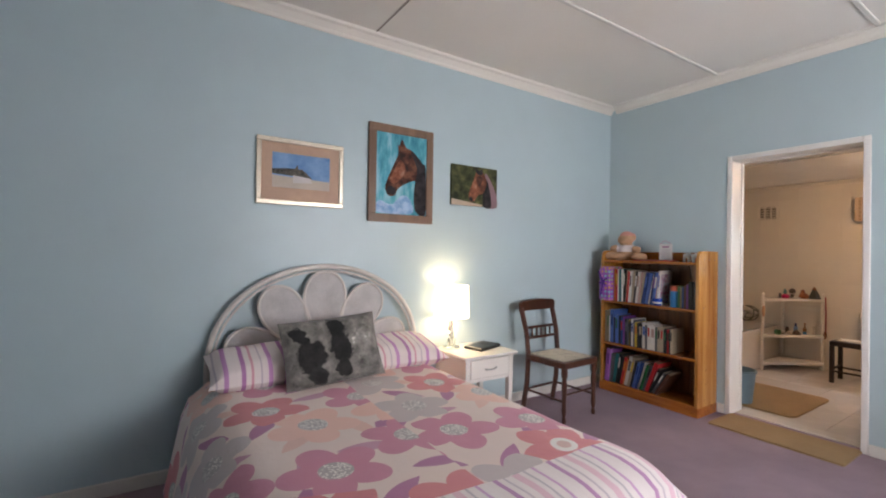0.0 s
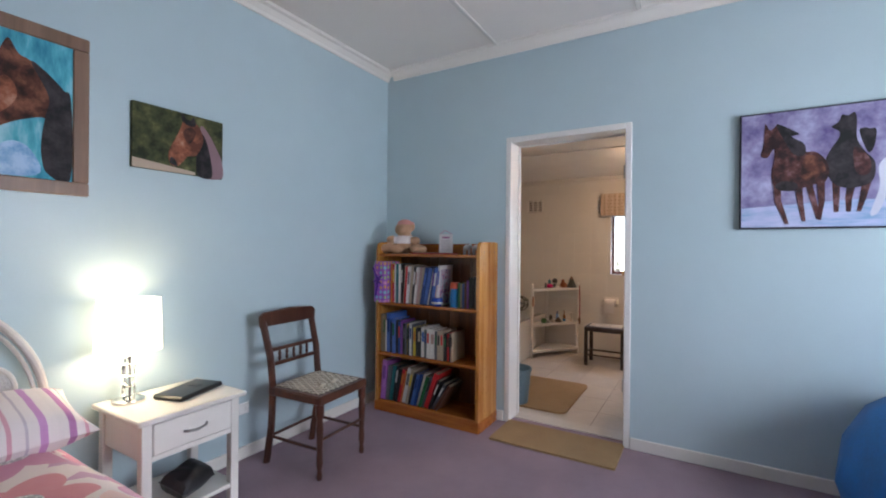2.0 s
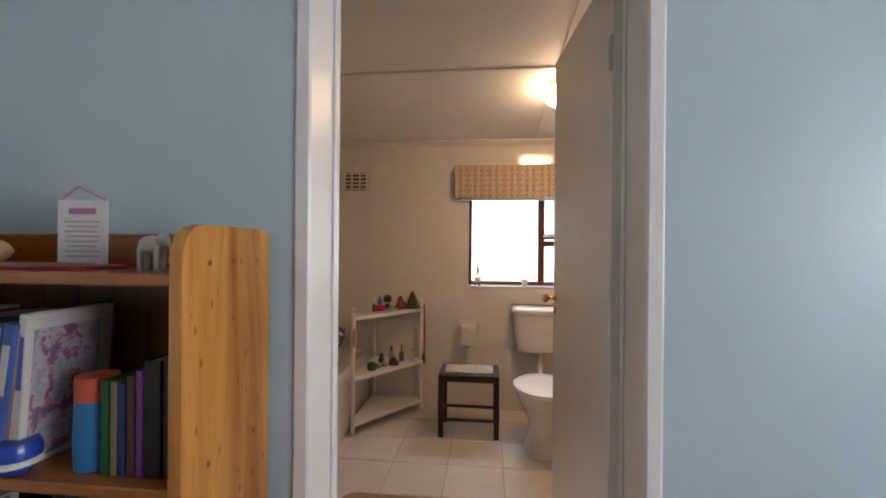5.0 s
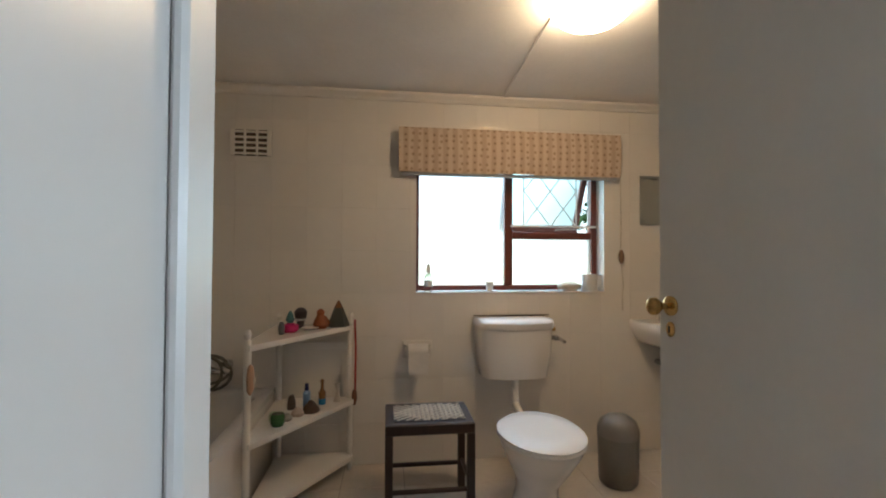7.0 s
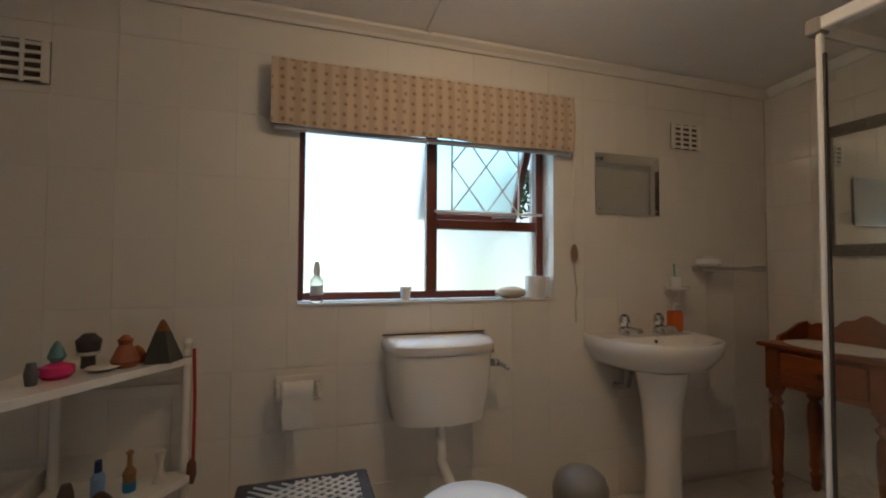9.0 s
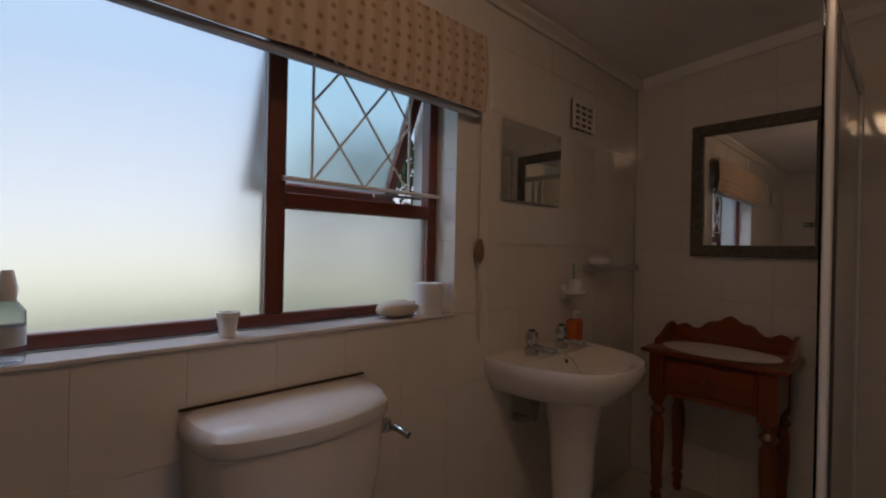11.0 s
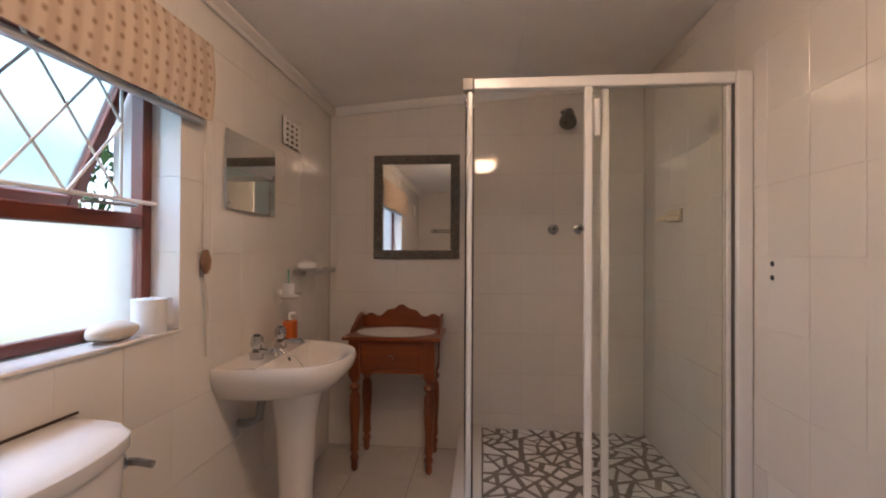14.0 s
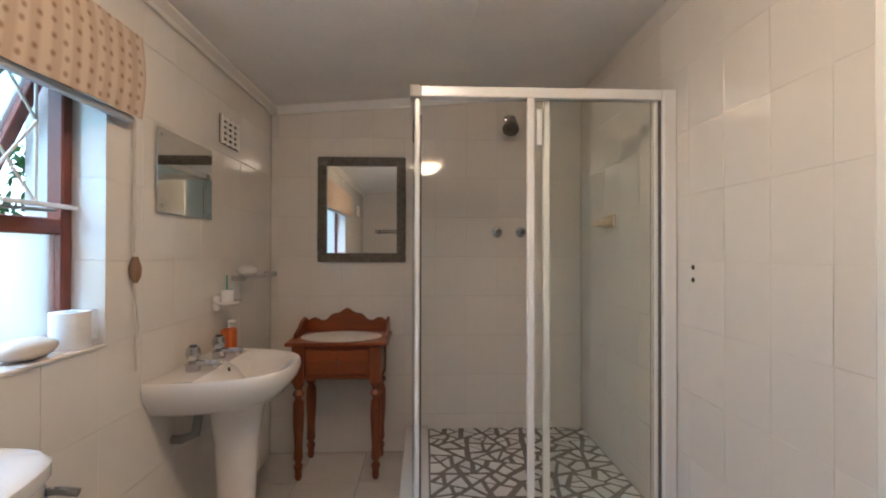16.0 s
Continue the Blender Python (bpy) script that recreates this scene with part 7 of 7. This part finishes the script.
for w in bmesh.ops.create_icosphere(bm, subdivisions=3, radius=1)["verts"]:
    w.co = Vector((w.co.x * 0.045, w.co.y * 0.078, w.co.z * 0.028 + 0.026)) + w.co * 0.004 * noise.noise(w.co * 2)
    w.co.z = max(w.co.z, 0)
single("pumice_stone", bm, tint((0.62, 0.55, 0.46), 0.85), "pale oval pumice stone on the window sill", "stone", pose(6.21, 0.466, ZS), smooth=60)
tr2 = thing("toilet_roll", "loose white toilet roll standing on the window sill", "toilet roll", pose(6.208, 0.336, ZS))
sb = lathe(bmesh.new(), [(0.047, 0), (0.047, 0.102), (0.018, 0.102), (0.018, 0.0)], seg=28)
part("paper", sb, tint((0.76, 0.74, 0.72), 0.95), tr2)
part("loose_sheet", prism(bmesh.new(), [(0.030, -0.036), (0.012, -0.058), (-0.008, -0.074), (-0.026, -0.078), (-0.027, -0.0765), (-0.009, -0.072), (0.010, -0.056), (0.028, -0.035)], 2, 0.012, 0.101), tint((0.76, 0.74, 0.72), 0.95), tr2)
part("core", lathe(bmesh.new(), [(0.0175, 0.001), (0.0175, 0.1)], seg=18, caps=False), tint((0.22, 0.18, 0.15)), tr2)

# ---- tiles, last ----
_tile = {}


def tile_mesh(w, h, mat, t=0.004):
    """A tile with eased edges, lying in x and y, its face up."""
    t = 0.0017 if mat is TILE else t
    key = (round(w, 3), round(h, 3), mat.name)
    if key not in _tile:
        e = 0.0007
        vs = []
        for ins, z in ((0, 0), (0, t - e), (e, t)):
            vs += [(ins, ins, z), (w - ins, ins, z), (w - ins, h - ins, z), (ins, h - ins, z)]
        fs = [(8, 9, 10, 11)]
        for r in (0, 4):
            for k in range(4):
                fs.append((r + k, r + (k + 1) % 4, r + 4 + (k + 1) % 4, r + 4 + k))
        me = bpy.data.meshes.new("tile")
        me.from_pydata(vs, [], fs)
        me.materials.append(mat)
        _tile[key] = me
    return _tile[key]


rngt = random.Random(11)


def tiles(parent, origin, u, v, ulen, vlen, us, vs, u0, v0, mat, holes=(), gap=0.0013, wobble=0.15, top=None, side=0.5):
    """Tiles on a plane: origin, in-plane directions, extents, tile sizes, first joints, openings to leave out."""
    u, v = Vector(u), Vector(v)
    nrm = u.cross(v)
    rot = Matrix((u, v, nrm)).transposed().to_4x4()
    i0 = math.floor((0 - u0) / us)
    j0 = math.floor((0 - v0) / vs)
    i = i0
    while u0 + i * us < ulen:
        j = j0
        while v0 + j * vs < vlen:
            lim = vlen if top is None else top(u0 + (i + 0.5) * us)
            rects = [(max(0, u0 + i * us), max(0, v0 + j * vs), min(ulen, u0 + (i + 1) * us), min(lim, v0 + (j + 1) * vs))]
            for ha, hb_, hc, hd in holes:
                nxt = []
                for a, b_, c, d in rects:
                    if c <= ha or a >= hc or d <= hb_ or b_ >= hd:
                        nxt.append((a, b_, c, d))
                        continue
                    nxt += [(a, b_, min(c, ha), d), (max(a, hc), b_, c, d), (max(a, ha), b_, min(c, hc), hb_), (max(a, ha), hd, min(c, hc), d)]
                rects = nxt
            for a, b_, c, d in rects:
                if c - a > 0.012 and d - b_ > 0.012:
                    o = new("tile", tile_mesh(c - a - gap * side, d - b_ - gap, mat))
                    o.matrix_world = Matrix.Translation(Vector(origin) + u * (a + gap * side / 2) + v * (b_ + gap / 2)) @ rot @ pose(0, 0, 0, rngt.gauss(0, wobble), rngt.gauss(0, wobble), 0)
                    o.parent = parent
            j += 1
        i += 1


TU, TV = 0.195, 0.2465
# heights of the joints run round the room
VJ = 1.217 - 5 * TV
tiles(wall_win, (XW + 0.004, YN, 0), (0, -1, 0), (0, 0, 1), YN - YS, zc(XW), TU, TV, 0.06, VJ, TILE, [(YN - WY1, WZ0 - 0.004, YN - WY0, WZ1)])
tiles(wall_sh, (XW, YS - 0.004, 0), (-1, 0, 0), (0, 0, 1), XW - XT, zc(XT), TU, TV, 0.042, VJ, TILE, top=lambda q: zc(XW - q))
tiles(wall_tap, (XT - 0.004, YS, 0), (0, 1, 0), (0, 0, 1), YR - YS, zc(XT), TU, TV, 0.165, VJ, TILE)
tiles(wall_bath, (XDB, YN + 0.004, 0), (1, 0, 0), (0, 0, 1), XW - XDB, zc(XDB), TU, TV, 0.05, VJ, TILE, top=lambda q: zc(XDB + q))
# reveal of the window
tiles(wall_win, (XW, WY0 - 0.004, WZ0), (1, 0, 0), (0, 0, -1), XF0 - XW, 0.001, TU, TV, 0, 0, TILE)
for z0 in (WZ0, WZ0 + TV, WZ0 + 2 * TV, WZ0 + 3 * TV):
    h = min(TV, WZ1 - z0) - 0.002
    for y, s in ((WY0 - 0.003, 1), (WY1 + 0.003, -1)):
        o = new("tile", mesh_of("tile", mbox((XW + 0.002, min(y, y + s * 0.004), z0), (XF0, max(y, y + s * 0.004), z0 + h), 0.001), TILE))
        o.parent = wall_win
tiles(floor2, (XDB + 0.03, YS, -0.006), (1, 0, 0), (0, 1, 0), XW - XDB - 0.03, YN - YS, 0.335, 0.325, (5.235 - XDB - 0.03) % 0.335 - 0.335, (1.49 - YS) % 0.325 - 0.325, FTILE, [(XT - XDB - 0.03, 0.0, 5.19 - XDB - 0.03, SHY + 0.045 - YS)], gap=0.004, wobble=0.05, side=1.0)

# broken tile pieces in the shower
rngm = random.Random(5)
fx0, fx1, fy0, fy1 = XT, 5.19, YS, SHY - 0.05


def poly_area(q):
    return abs(sum(q[a - 1][0] * q[a][1] - q[a][0] * q[a - 1][1] for a in range(len(q)))) / 2


def cut(q, px, py, nx, ny):
    """The part of a convex outline behind the line through (px, py) with normal (nx, ny)."""
    out = []
    for a in range(len(q)):
        p0, p1 = q[a - 1], q[a]
        s0 = (p0[0] - px) * nx + (p0[1] - py) * ny
        s1 = (p1[0] - px) * nx + (p1[1] - py) * ny
        if s0 <= 0:
            out.append(p0)
        if s0 * s1 < 0:
            t = s0 / (s0 - s1)
            out.append((p0[0] + (p1[0] - p0[0]) * t, p0[1] + (p1[1] - p0[1]) * t))
    return out


def shatter(q, limit):
    if poly_area(q) < limit * rngm.uniform(0.5, 1.5):
        return [q]
    n_ = len(q)
    far = max(((a, b) for a in range(n_) for b in range(a)), key=lambda ab: math.dist(q[ab[0]], q[ab[1]]))
    ang = math.atan2(q[far[0]][1] - q[far[1]][1], q[far[0]][0] - q[far[1]][0]) + rngm.gauss(0, 0.26)
    f = rngm.uniform(0.38, 0.62)
    px, py = (q[far[0]][0] * f + q[far[1]][0] * (1 - f), q[far[0]][1] * f + q[far[1]][1] * (1 - f))
    nx, ny, g = math.cos(ang), math.sin(ang), 0.0075 * rngm.uniform(0.5, 1.6)
    out = []
    for sg in (1, -1):
        piece = cut(q, px - nx * g * sg, py - ny * g * sg, nx * sg, ny * sg)
        if len(piece) >= 3 and poly_area(piece) > 0.0003:
            out += shatter(piece, limit)
    return out


for poly in shatter([(fx0 + 0.004, fy0 + 0.004), (fx1 - 0.004, fy0 + 0.004), (fx1 - 0.004, fy1 - 0.004), (fx0 + 0.004, fy1 - 0.004)], 0.0062):
    keep = [p for a, p in enumerate(poly) if math.dist(p, poly[a - 1]) > 0.012]
    if len(keep) < 3:
        continue
    cx, cy = sum(p[0] for p in keep) / len(keep), sum(p[1] for p in keep) / len(keep)
    fit = rngm.uniform(0.78, 0.90)
    keep = [(cx + (x - cx) * fit, cy + (y - cy) * fit) for x, y in keep]
    vs = [(x - cx, y - cy, 0) for x, y in keep] + [((x - cx) * 0.96, (y - cy) * 0.96, 0.0045) for x, y in keep]
    m_ = len(keep)
    fs = [tuple(range(m_, 2 * m_))] + [(a, (a + 1) % m_, m_ + (a + 1) % m_, m_ + a) for a in range(m_)]
    me = bpy.data.meshes.new("tile_piece")
    me.from_pydata(vs, [], fs)
    me.materials.append(STONE)
    o = new("tile_piece", me)
    o.location = (cx, cy, 0.1375)
    o.parent = shp
